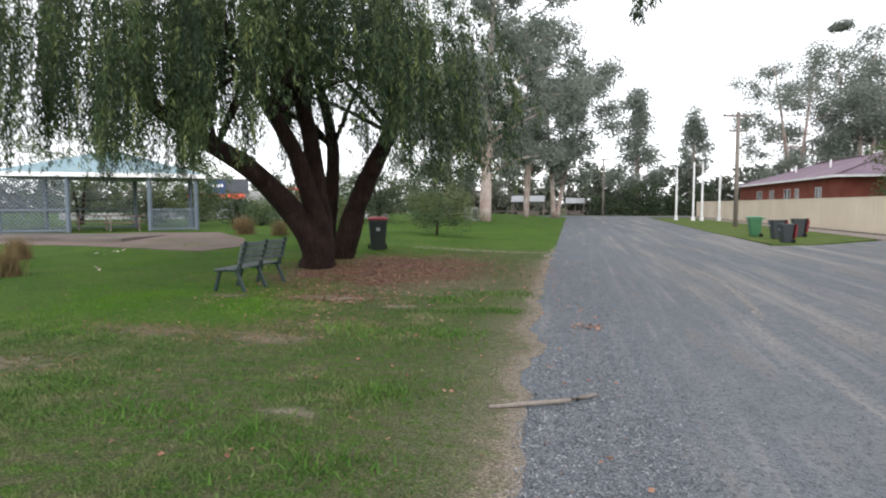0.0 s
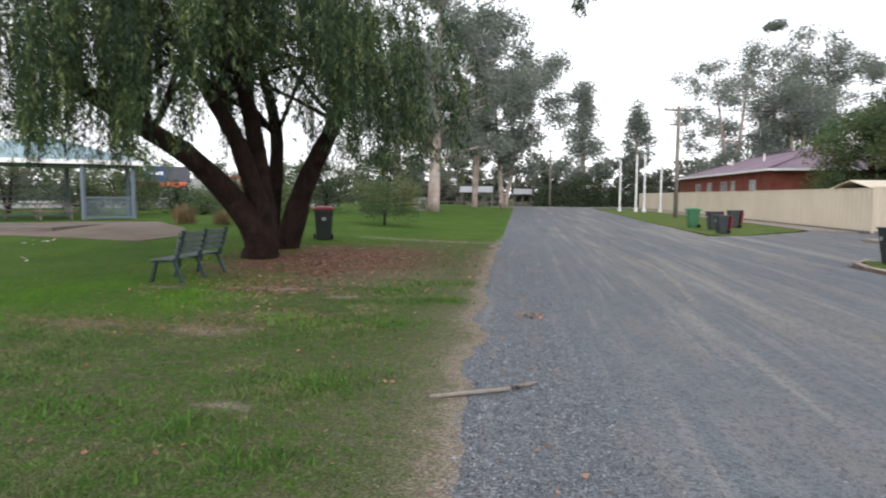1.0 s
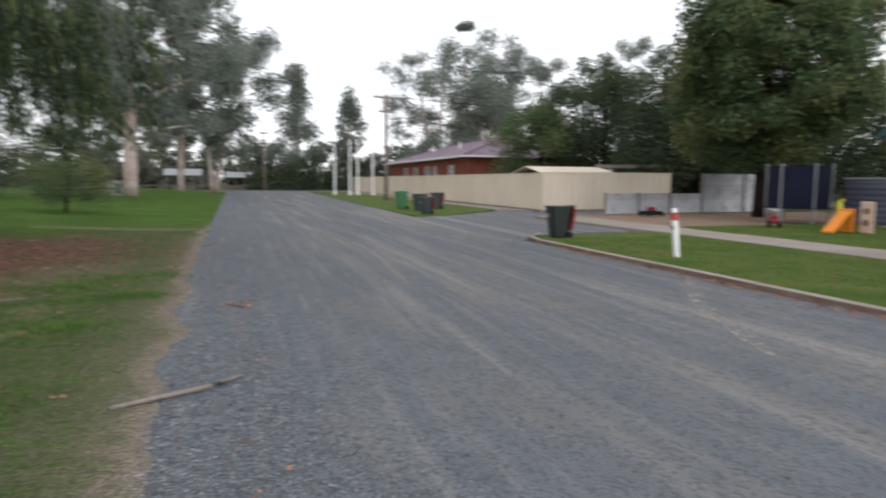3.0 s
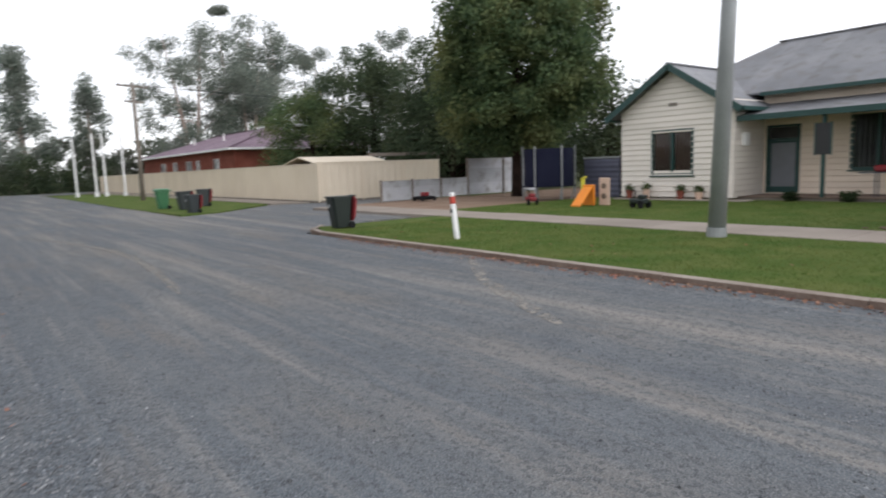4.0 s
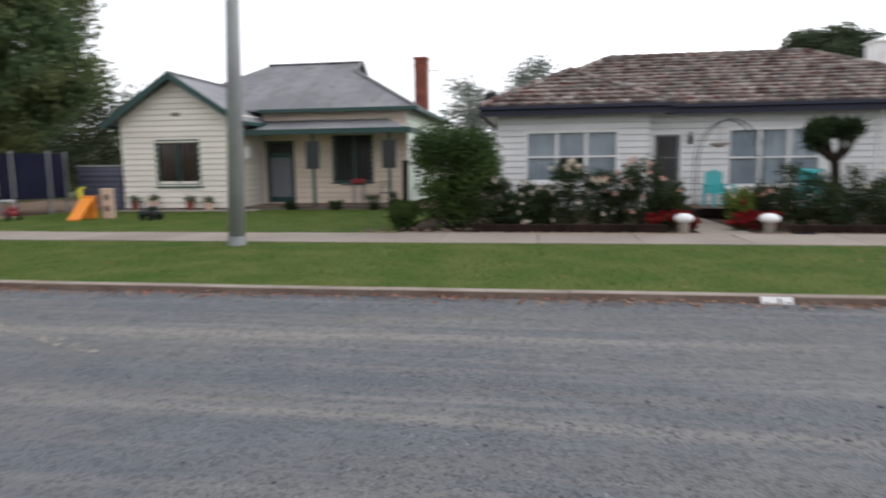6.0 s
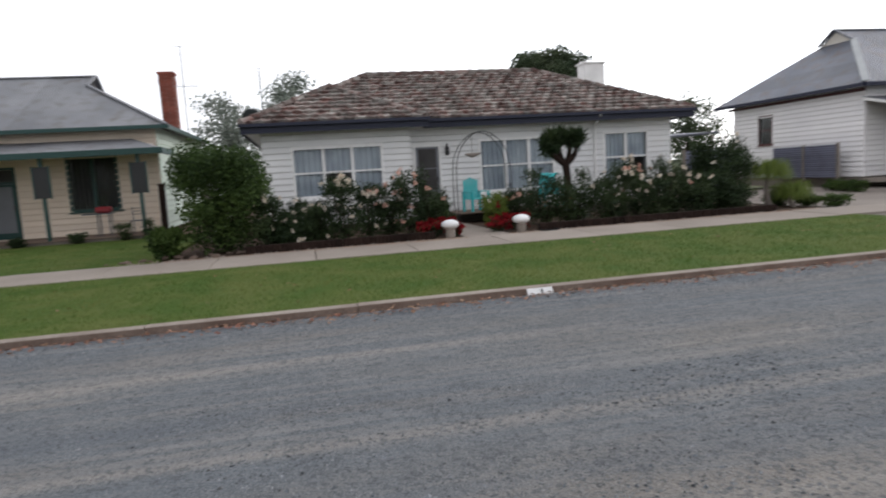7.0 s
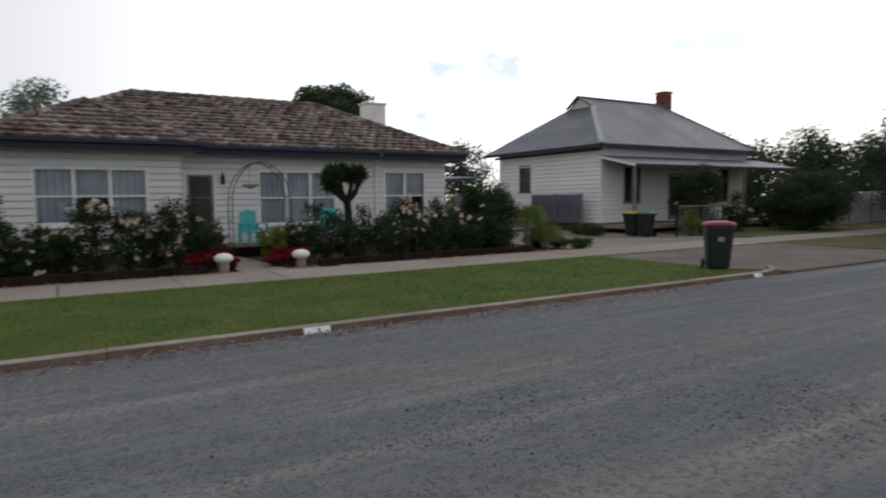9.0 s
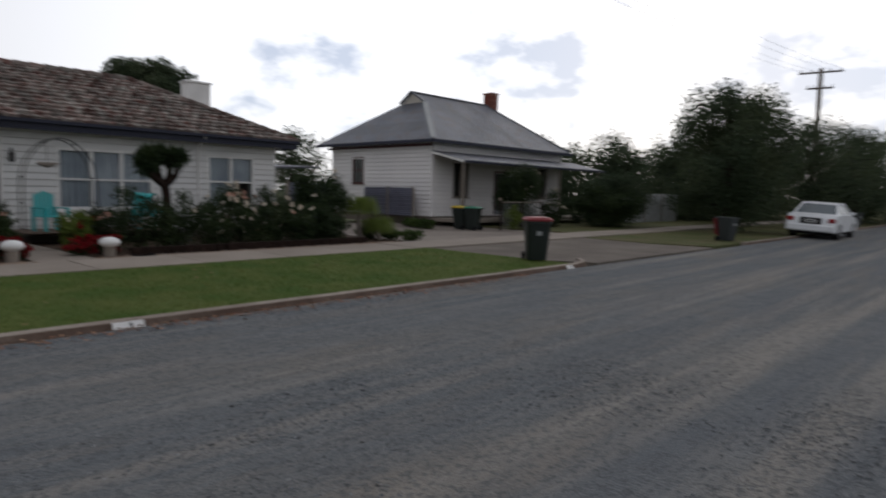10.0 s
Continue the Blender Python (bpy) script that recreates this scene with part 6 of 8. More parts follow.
# far belts of trees that close the view
def belt(name, line, h0, h1, depth, n, label, seed, size=0.55, mat=None):
    rng = np.random.default_rng(seed)
    cl = []
    for (x0, y0), (x1, y1) in zip(line, line[1:]):
        k = max(2, int(math.hypot(x1 - x0, y1 - y0) / 1.5))
        for i in range(k):
            t = (i + rng.uniform(0, 1)) / k
            h = rng.uniform(h0, h1)
            c = np.array([x0 + (x1 - x0) * t + rng.normal(0, depth), y0 + (y1 - y0) * t + rng.normal(0, depth), 0])
            for z in np.arange(0.8, h, 1.6):
                r = rng.uniform(1.4, 2.5) * (1.15 - 0.5 * z / h)
                cl.append((c + (rng.normal(0, 0.9), rng.normal(0, 0.9), z), (r, r, r * 0.8)))
    p = clump_points(rng, cl, n, 0.5)
    p = p[p[:, 2] > 0]
    ob = new(name, leaf_mesh(name, p, size, size * 0.4, mat or M_FARLEAF, rng))
    return tagged(ob, label, "trees", kind="stuff")


belt("far_trees", [(-150, 60), (-90, 110), (-40, 125), (-12, 122)], 4, 9, 3, 40000, "distant belt of grey-green trees", 201, 0.9)
belt("far_trees", [(-26, 122), (-12, 118), (8, 116), (40, 112), (70, 100), (110, 70)], 4.5, 8.5, 3, 62000, "distant belt of dark scrub and gum trees", 202, 0.9)
belt("far_trees", [(2, 100), (20, 103)], 2.5, 4.5, 1.2, 9000, "low dark scrub beyond the cross street", 203, 0.4, M_DARKLEAF)
belt("far_trees", [(60, 60), (62, 20), (60, -20), (50, -60)], 3.5, 5.5, 2, 16000, "distant trees behind the back yards", 204)
belt("far_trees", [(15.5, -43), (24, -40), (34, -37)], 3.8, 5.6, 1.2, 30000, "dense dark trees beyond the cottage", 207, 0.28, M_DARKLEAF)
belt("far_trees", [(16, -56), (28, -50), (42, -40)], 4, 6.5, 2, 12000, "dark trees behind the far cottage yards", 206, 0.35, M_DARKLEAF)
belt("far_trees", [(7.5, -60), (13, -52), (20, -47)], 4.5, 6.6, 1.0, 30000, "dense dark street trees behind the parked car", 208, 0.32, M_DARKLEAF)
belt("far_trees", [(40, -75), (10, -92), (-30, -90), (-80, -60)], 5, 8, 3, 16000, "distant dark trees down the street", 205)


# ---- park things ----
def park_bench():
    b = thing("park_bench", (-6.55, 11.3, 0.0), "weathered green slatted park bench on dark green steel legs", "bench")
    y0, y1 = 10.35, 12.25
    for i in range(4):
        x = -6.86 + 0.115 * i
        part("seat_slat", boxed(x, x + 0.095, y0, y1, 0.43 + 0.004 * i, 0.465 + 0.004 * i, bevel=0.008), M_SLAT, b)
    for i in range(4):
        z, x = 0.56 + 0.105 * i, -6.37 + 0.028 * i
        part("back_slat", boxed(x, x + 0.035, y0, y1, z, z + 0.085, bevel=0.008), M_SLAT, b)
    for y in (y0 + 0.12, (y0 + y1) / 2, y1 - 0.12):
        part("leg", beam(bmesh.new(), (-6.80, y, 0.42), (-6.92, y, 0.0), 0.065, 0.05), M_BENCHLEG, b)
        part("leg", beam(bmesh.new(), (-6.45, y, 0.42), (-6.28, y, 0.0), 0.065, 0.05), M_BENCHLEG, b)
        part("arm", beam(bmesh.new(), (-6.90, y, 0.415), (-6.38, y, 0.43), 0.06, 0.045), M_BENCHLEG, b)
        part("back_post", beam(bmesh.new(), (-6.41, y, 0.42), (-6.235, y, 0.99), 0.065, 0.05), M_BENCHLEG, b)
    return b


park_bench()


def wheelie_bin(at, turn, body, lid, label, h=1.0, open_lid=False, group="wheelie bins", tilt=0.0):
    """A tapered two-wheeled bin: body with rim, lid, handle, axle and wheels."""
    b = thing("wheelie_bin", (0, 0, 0), label, "bin", group)
    s = h / 1.06
    bm = bmesh.new()
    rings = []
    for w, d, off, z in ((0.44, 0.46, 0.03, 0.03), (0.47, 0.50, 0.02, 0.25), (0.56, 0.64, 0.0, 0.90), (0.60, 0.69, 0.0, 0.905), (0.60, 0.69, 0.0, 0.95)):
        c = 0.06
        ring = [(-w / 2 + c, -d / 2), (w / 2 - c, -d / 2), (w / 2, -d / 2 + c), (w / 2, d / 2 - c), (w / 2 - c, d / 2), (-w / 2 + c, d / 2), (-w / 2, d / 2 - c), (-w / 2, -d / 2 + c)]
        rings.append([bm.verts.new((x * s, (y + off) * s, z * s)) for x, y in ring])
    for a, c in zip(rings, rings[1:]):
        for i in range(8):
            bm.faces.new((a[i], a[(i + 1) % 8], c[(i + 1) % 8], c[i]))
    bm.faces.new(list(reversed(rings[0])))
    bm.faces.new(rings[-1])
    part("body", bm, body, b)
    bm = bmesh.new()
    rings = []
    for w, d, z in ((0.63, 0.72, 0.0), (0.64, 0.73, 0.035), (0.54, 0.60, 0.085), (0.30, 0.34, 0.10)):
        c = 0.08
        ring = [(-w / 2 + c, -d / 2), (w / 2 - c, -d / 2), (w / 2, -d / 2 + c), (w / 2, d / 2 - c), (w / 2 - c, d / 2), (-w / 2 + c, d / 2), (-w / 2, d / 2 - c), (-w / 2, -d / 2 + c)]
        rings.append([bm.verts.new((x * s, y * s, z * s)) for x, y in ring])
    for a, c in zip(rings, rings[1:]):
        for i in range(8):
            bm.faces.new((a[i], a[(i + 1) % 8], c[(i + 1) % 8], c[i]))
    bm.faces.new(list(reversed(rings[0])))
    bm.faces.new(rings[-1])
    if open_lid:
        bm.transform(Matrix.Translation((0, 0.40 * s, 0.93 * s)) @ Matrix.Rotation(radians(-98), 4, "X") @ Matrix.Translation((0, 0.36 * s, 0)))
    else:
        bm.transform(Matrix.Translation((0, 0, 0.955 * s)))
    part("lid", bm, lid, b)
    part("handle", tube(bmesh.new(), [(-0.24 * s, 0.36 * s, 0.93 * s), (-0.24 * s, 0.44 * s, 0.95 * s), (0.24 * s, 0.44 * s, 0.95 * s), (0.24 * s, 0.36 * s, 0.93 * s)], [0.016] * 4, 6), body, b)
    part("axle", tube(bmesh.new(), [(-0.27 * s, 0.27 * s, 0.1 * s), (0.27 * s, 0.27 * s, 0.1 * s)], [0.014] * 2, 6), M_RUBBER, b)
    for x in (-0.27, 0.27):
        bm = bmesh.new()
        tube(bm, [((x - 0.025) * s, 0.27 * s, 0.1 * s), ((x + 0.025) * s, 0.27 * s, 0.1 * s)], [0.1 * s] * 2, 16)
        part("wheel", bm, M_RUBBER, b)
    part("badge", boxed(-0.06 * s, 0.06 * s, -0.325 * s, -0.305 * s, 0.62 * s, 0.72 * s), M_POLE, b, "pale moulded crest")
    b.matrix_basis = pose(at[0], at[1], at[2], 0, tilt, turn)
    ORIGIN[b.name] = Vector(at)
    return b


wheelie_bin((-6.8, 20.3, 0.13), 20, M_BINDARK, M_BINRED, "dark green wheelie bin with red lid beside the tree", 1.16)
wheelie_bin((8.3, 15.0, 0.12), -95, M_BINDARK, M_BINRED, "dark green wheelie bin with its red lid hanging open", 0.95, True)
wheelie_bin((8.5, 33.4, 0.075), -90, M_BINGREEN, M_BINGREEN, "faded green wheelie bin on the verge", 1.02, tilt=3)
wheelie_bin((8.9, 31.2, 0.075), -85, M_BINGREY, M_BINRED, "charcoal wheelie bin with red lid hanging open", 0.98, True)
wheelie_bin((8.35, 28.0, 0.075), -80, M_BINGREY, M_BINRED, "charcoal wheelie bin with open red lid", 0.88, True)
wheelie_bin((10.5, 33.4, 0.075), -95, M_BINGREY, M_BINRED, "dark wheelie bin with red lid folded back", 1.0, True)
wheelie_bin((8.45, -11.8, 0.12), 226, M_BINDARK, M_BINRED, "dark green wheelie bin with closed red lid on the kerb", 1.03)
wheelie_bin((18.1, -20.0, 0.09), 100, M_BINDARK, M_BINYELLOW, "dark wheelie bin with yellow lid in the driveway", 1.02)
wheelie_bin((17.4, -20.0, 0.09), 100, M_BINDARK, M_BINLIME, "dark wheelie bin with teal lid in the driveway", 1.02)
wheelie_bin((8.25, -23.8, 0.10), 250, M_BINGREY, M_BINRED, "charcoal wheelie bin with red lid hanging open", 0.98, True)
wheelie_bin((7.9, -44.5, 0.10), 250, M_BINGREY, M_BINRED, "dark wheelie bin with red lid far down the street", 1.02, True)


def picnic_shelter():
    c = Vector((-21.6, 26.3, 0.47))
    s = thing("picnic_shelter", c, "open picnic shelter with pale teal hip roof and lattice screens", "shelter")
    part("slab", boxed(c.x - 5.4, c.x + 4.8, c.y - 6.2, c.y + 3.9, c.z - 0.3, c.z), M_APRON, s)
    posts = [(-25.0, 22.6), (-22.6, 23.9), (-19.75, 25.7), (-18.3, 27.2), (-20.5, 30.0), (-23.5, 29.5), (-26.3, 26.5)]
    for x, y in posts:
        part("post", beam(bmesh.new(), (x, y, c.z), (x, y, c.z + 2.55), 0.14, 0.14), M_SHELTER, s)
    apex = Vector((-22.0, 26.3, c.z + 3.9))
    ring = [Vector((x + (x + 22.0) * 0.12, y + (y - 26.3) * 0.12, c.z + 2.72)) for x, y in posts]
    for a, b in zip(ring, ring[1:] + ring[:1]):
        part("roof", slab(bmesh.new(), [a, b, apex], 0.05), M_TEALROOF, s)
        part("fascia", beam(bmesh.new(), a - Vector((0, 0, 0.08)), b - Vector((0, 0, 0.08)), 0.05, 0.2), M_TRIMW, s)
    for a, b, full in ((posts[0], posts[1], True), (posts[6], posts[0], True), (posts[1], posts[2], False), (posts[2], posts[3], False), (posts[5], posts[6], True)):
        p, q = Vector((*a, c.z)), Vector((*b, c.z))
        if not full and a is posts[1]:
            continue
        for z in (0.12, 1.05):
            part("rail", beam(bmesh.new(), p + Vector((0, 0, z)), q + Vector((0, 0, z)), 0.06, 0.06), M_SHELTER, s)
        bm = bmesh.new()
        top = 2.5 if full else 1.05
        n, w = 15, (q - p)
        for i in range(-n, n):
            for sgn in (1, -1):
                t0, t1 = i / n, i / n + top / w.length
                lo, hi = max(0, t0), min(1, t1)
                if hi - lo < 0.02:
                    continue
                z0, z1 = (lo - t0) * w.length, (hi - t0) * w.length
                if sgn < 0:
                    lo, hi = 1 - lo, 1 - hi
                beam(bm, p + w * lo + Vector((0, 0, z0)), p + w * hi + Vector((0, 0, z1)), 0.022, 0.022)
        part("lattice", bm, M_SHELTER, s)
    return s


picnic_shelter()


def picnic_table(x, y, z, a):
    t = thing("picnic_table", (0, 0, 0), "brown timber picnic table with fixed benches", "table")
    for i in range(4):
        part("tabletop_plank", boxed(-0.9, 0.9, -0.36 + 0.18 * i, -0.20 + 0.18 * i, 0.72, 0.76, bevel=0.005), M_DECK, t)
    for sg in (-1, 1):
        part("bench_plank", boxed(-0.9, 0.9, sg * 0.7 - 0.13, sg * 0.7 + 0.13, 0.42, 0.46, bevel=0.005), M_DECK, t)
        part("leg_frame", beam(beam(bmesh.new(), (sg * 0.6, -0.6, 0), (sg * 0.6, -0.2, 0.72), 0.08, 0.05), (sg * 0.6, 0.6, 0), (sg * 0.6, 0.2, 0.72), 0.08, 0.05), M_TIMBER, t)
        part("cross_bar", beam(bmesh.new(), (sg * 0.6, -0.8, 0.40), (sg * 0.6, 0.8, 0.40), 0.05, 0.08), M_TIMBER, t)
    t.matrix_basis = pose(x, y, z, 0, 0, a)
    return t


picnic_table(-21.3, 25.9, 0.47, 40)
picnic_table(-23.6, 26.5, 0.47, 40)
fore = [(-28, 18.6), (-21.2, 18.9), (-17.2, 18.8), (-12.0, 17.8), (-11.4, 19.6), (-12.7, 21.8), (-15.5, 24.6), (-19, 24), (-24, 22), (-28, 20)]
bm = bmesh.new()
bm.faces.new([bm.verts.new((x, y, float(park_height(x, y)) + 0.035)) for x, y in fore])
r = bmesh.ops.extrude_face_region(bm, geom=bm.faces[:])
bmesh.ops.translate(bm, verts=[v for v in r["geom"] if isinstance(v, bmesh.types.BMVert)], vec=(0, 0, -0.3))
bmesh.ops.recalc_face_normals(bm, faces=bm.faces)
single("forecourt", bm, M_PAVE, (-18, 20, 0.3), "brown gritty paving before the shelter", "paving", kind="structure")


def tussock(x, y, z, h, n, seed, mat, label, group="tussocks"):
    rng = np.random.default_rng(seed)
    t = thing("tussock", (x, y, z), label, "grass", group)
    p = np.stack([rng.normal(0, h * 0.18, n), rng.normal(0, h * 0.18, n), np.zeros(n)], -1)
    a = rng.uniform(0, 2 * np.pi, n)
    le = h * rng.uniform(0.6, 1.1, n)
    k = rng.uniform(0.1, 0.55, n)
    tip = p + np.stack([np.cos(a) * k, np.sin(a) * k, np.sqrt(1 - k * k)], -1) * le[:, None]
    s = np.stack([-np.sin(a), np.cos(a), np.zeros(n)], -1) * 0.012
    ob = new("leaves", fast_mesh("leaves", np.stack([p - s, p + s, tip], 1).reshape(-1, 3), 3, mat))
    under(ob, t)
    return t


for i, (x, y, z, h) in enumerate(((-13.8, 23.8, 0.44, 0.95), (-12.1, 23.6, 0.40, 0.75), (-16.4, 15.2, 0.06, 0.8), (-13.3, 11.9, 0.0, 0.75), (-14.2, 12.1, 0.0, 0.6), (-16.2, 27.5, 0.48, 0.7), (-11.5, 26.0, 0.4, 0.7))):
    tussock(x, y, z, h, 420, 300 + i, M_STRAW, "straw-coloured dry grass tussock")

# far shops beyond the park
shop = thing("shop_building", (-36, 62, 0.3), "white shop with red fascia and dark blue sign", "shop")
sd = Vector((-29.99 + 38.93, 62.77 - 57.71, 0)).normalized()
sn = Vector((-sd.y, sd.x, 0))


def shop_box(a, b, z0, z1, d0, d1, name, mat, parent):
    p = Vector((-38.9, 57.7, 0))
    bm = slab(bmesh.new(), [(*(p + sd * u + sn * v).xy, z1) for u, v in ((a, d0), (b, d0), (b, d1), (a, d1))], z1 - z0)
    return part(name, bm, mat, parent)


shop_box(-0.6, 12.2, 0.2, 3.2, 0, 9, "wall", M_SHOPWALL, shop)
shop_box(-0.6, 5.2, 2.45, 2.95, -0.6, 0.0, "fascia", M_SHOPRED, shop)
shop_box(7.4, 12.0, 2.5, 3.6, -0.5, 0.0, "fascia", M_SHOPRED, shop)
shop_box(1.6, 5.6, 2.96, 4.5, -0.2, 0.5, "sign_wall", M_SHOPDARK, shop)
sign = shop_box(1.5, 3.3, 2.98, 4.25, -0.45, -0.25, "sign", M_SHOPBLUE, shop)
for i in range(5):
    shop_box(1.75 + i * 0.28, 1.96 + i * 0.28, 3.62, 3.95, -0.50, -0.46, "sign_bar", M_WHITEP, sign)
for i in range(4):
    shop_box(8.0 + i * 0.7, 8.5 + i * 0.7, 2.9, 3.3, -0.56, -0.52, "sign_bar", M_WHITEP, shop)
for i in range(3):
    shop_box(0.2 + 3.9 * i, 2.6 + 3.9 * i, 0.5, 2.2, -0.06, 0.0, "shop_window", M_SHOPDARK, shop)
low_wall = thing("low_block_wall", (-30, 48, 0.4), "pale low wall along the far car park", "wall")
part("wall", slab(bmesh.new(), [(-44, 46.0, 1.1), (-18, 58.0, 1.1), (-18, 58.25, 1.1), (-44, 46.25, 1.1)], 0.7), M_SHOPWALL, low_wall)

for x, y, w, h in ((-8.4, 108.0, 5.6, 3.3), (-0.6, 110.0, 3.2, 2.9)):
    pv = thing("park_pavilion", (x, y, 0), "small open pavilion with pale gabled roof beyond the cross street", "pavilion", "pavilions")
    for px in (x - w / 2 + 0.2, x, x + w / 2 - 0.2):
        for py in (y - 1.4, y + 1.4):
            part("post", beam(bmesh.new(), (px, py, 0), (px, py, h * 0.7), 0.16, 0.16), M_TIMBER, pv)
    for sg in (-1, 1):
        part("roof", slab(bmesh.new(), [(x - w / 2, y, h), (x + w / 2, y, h), (x + w / 2, y + sg * 2.0, h * 0.7), (x - w / 2, y + sg * 2.0, h * 0.7)], 0.08), M_POLE, pv)
    part("bench", boxed(x - w / 3, x + w / 3, y - 0.3, y + 0.3, 0, 0.5), M_TIMBER, pv)
rail_f = thing("rail_fence", (-8, 103.5, 0), "low grey post and rail fence beyond the cross street", "fence")
for i in range(19):
    part("post", boxed(-24.06 + 2.2 * i, -23.94 + 2.2 * i, 103.44, 103.56, -0.05, 0.85), M_TIMBER, rail_f)
part("rail", boxed(-24, 15.6, 103.38, 103.44, 0.62, 0.74), M_TIMBER, rail_f)

# grey utility box beside the tall gum
ub = thing("utility_box", (-9.3, 54.6, 0.3), "grey metal utility cabinet with a dark opening", "cabinet")
part("body", boxed(-9.95, -8.65, 54.2, 55.0, 0.3, 1.5, bevel=0.03), M_POLE, ub)
part("door", boxed(-9.1, -8.72, 54.17, 54.2, 0.5, 1.3), M_SHOPDARK, ub)


# ---- poles and wires ----
def pole(x, y, h, r, mat, label, arm=0.0, arm_turn=0.0, lean=(0, 0), z=0.1, taper=0.75, category="pole"):
    p = thing("utility_pole", (x, y, z), label, category, "poles")
    part("shaft", tube(bmesh.new(), [(x, y, z), (x + lean[0] * 0.5, y + lean[1] * 0.5, z + h * 0.5), (x + lean[0], y + lean[1], z + h)], [r, r * (1 + taper) / 2, r * taper], 16), mat, p, smooth=True)
    if arm:
        c, s = math.cos(arm_turn), math.sin(arm_turn)
        for k, zz in ((1.0, h - 0.25), (0.6, h - 1.3)):
            a = part("crossarm", beam(bmesh.new(), (x - c * arm * k, y - s * arm * k, z + zz), (x + c * arm * k, y + s * arm * k, z + zz), 0.1, 0.12), M_TIMBER, p)
            for t in (-0.9, -0.4, 0.4, 0.9):
                part("insulator", tube(bmesh.new(), [(x + c * arm * k * t, y + s * arm * k * t, z + zz + 0.05), (x + c * arm * k * t, y + s * arm * k * t, z + zz + 0.22)], [0.035, 0.03], 6), M_WIRE, a)
    return p


sp = pole(11.68, 6.35, 9.0, 0.165, M_POLE, "grey galvanised steel street light pole on the verge", z=0.12, taper=0.62, lean=(0.0, -0.33))
part("collar", tube(bmesh.new(), [(11.68, 6.35, 0.12), (11.68, 6.35, 0.30)], [0.185, 0.18], 16), M_POLE, sp)
pole(11.0, 48.3, 8.1, 0.16, M_TIMBER, "weathered timber power pole with crossarms", 1.15, 0.35)
pole(11.2, -48.3, 10.4, 0.19, M_TIMBER, "timber power pole with crossarms down the street", 1.3, 0.15)
pole(3.5, 96.0, 8.5, 0.15, M_TIMBER, "timber power pole at the cross street", 1.0, 0.6)
for x, y, h in ((9.9, 68.9, 5.5), (11.2, 66.7, 5.9), (12.0, 66.6, 5.9), (13.4, 65.5, 5.9)):
    fp = thing("flagpole", (x, y, 0.05), "bare white steel pole", "pole", "white poles")
    part("shaft", tube(bmesh.new(), [(x, y, 0.05), (x, y, h)], [0.11, 0.09], 10), M_WHITEP, fp)
    part("footing", tube(bmesh.new(), [(x, y, 0.0), (x, y, 0.45)], [0.2, 0.17], 10), M_WHITEP, fp)


def wire(a, b, label, r=0.012, sag=0.6):
    a, b = Vector(a), Vector(b)
    line = [a + (b - a) * t - Vector((0, 0, sag * 4 * t * (1 - t))) for t in np.linspace(0, 1, 13)]
    return single("overhead_wire", tube(bmesh.new(), line, [r] * 13, 4), M_WIRE, a, label, "wire", "overhead wires")


for k in (-1, 0.4, 1):
    wire((11.0 + 1.0 * k, 48.3 + 0.36 * k, 8.05), (3.5 + 0.8 * k, 96, 8.4), "thin black overhead power wire", 0.012)
for k in (-1, 1):
    wire((11.0 + 1.0 * k, 48.3 + 0.36 * k, 8.05), (80, 62 + k, 9), "thin black overhead power wire", 0.012)
for k in (-1, -0.4, 0.4, 1):
    wire((11.2 + 1.2 * k, -48.3, 10.4), (11.7 + 0.6 * k, 6.2, 9.6), "thin overhead power wire above the verge", 0.006, 0.9)

# ---- fences ----
fence = thing("panel_fence", (15.2, 29.7, 0), "cream ribbed steel panel fence", "fence")


def fence_run(p, q, z0, z1, bay, parent):
    p, q = Vector(p), Vector(q)
    n = max(1, round((q - p).length / bay))
    d = (q - p) / n
    t = d.normalized()
    nor = Vector((-t.y, t.x, 0))
    for i in range(n):
        a = p + d * i
        bm = bmesh.new()
        k = 24
        prev = None
        for j in range(k + 1):
            c = a + d * (j / k) + nor * (0.018 if j % 4 in (0, 1) else -0.018)
            lo, hi = bm.verts.new((c.x, c.y, z0)), bm.verts.new((c.x, c.y, z1))
            lo2, hi2 = bm.verts.new((c.x + nor.x * 0.012, c.y + nor.y * 0.012, z0)), bm.verts.new((c.x + nor.x * 0.012, c.y + nor.y * 0.012, z1))
            if prev:
                bm.faces.new((prev[0], lo, hi, prev[1]))
                bm.faces.new((lo2, prev[2], prev[3], hi2))
            prev = (lo, hi, lo2, hi2)
        part("panel", bm, M_FENCE, parent)
        part("post", beam(bmesh.new(), (a.x, a.y, z0 - 0.05), (a.x, a.y, z1 + 0.03), 0.07, 0.07), M_FENCE, parent)
        part("top_rail", beam(bmesh.new(), a + Vector((0, 0, z1)), a + d + Vector((0, 0, z1)), 0.06, 0.05), M_FENCE, parent)
    part("plinth", beam(bmesh.new(), p + Vector((0, 0, z0 - 0.03)), q + Vector((0, 0, z0 - 0.03)), 0.05, 0.12), M_TIMBER, parent)


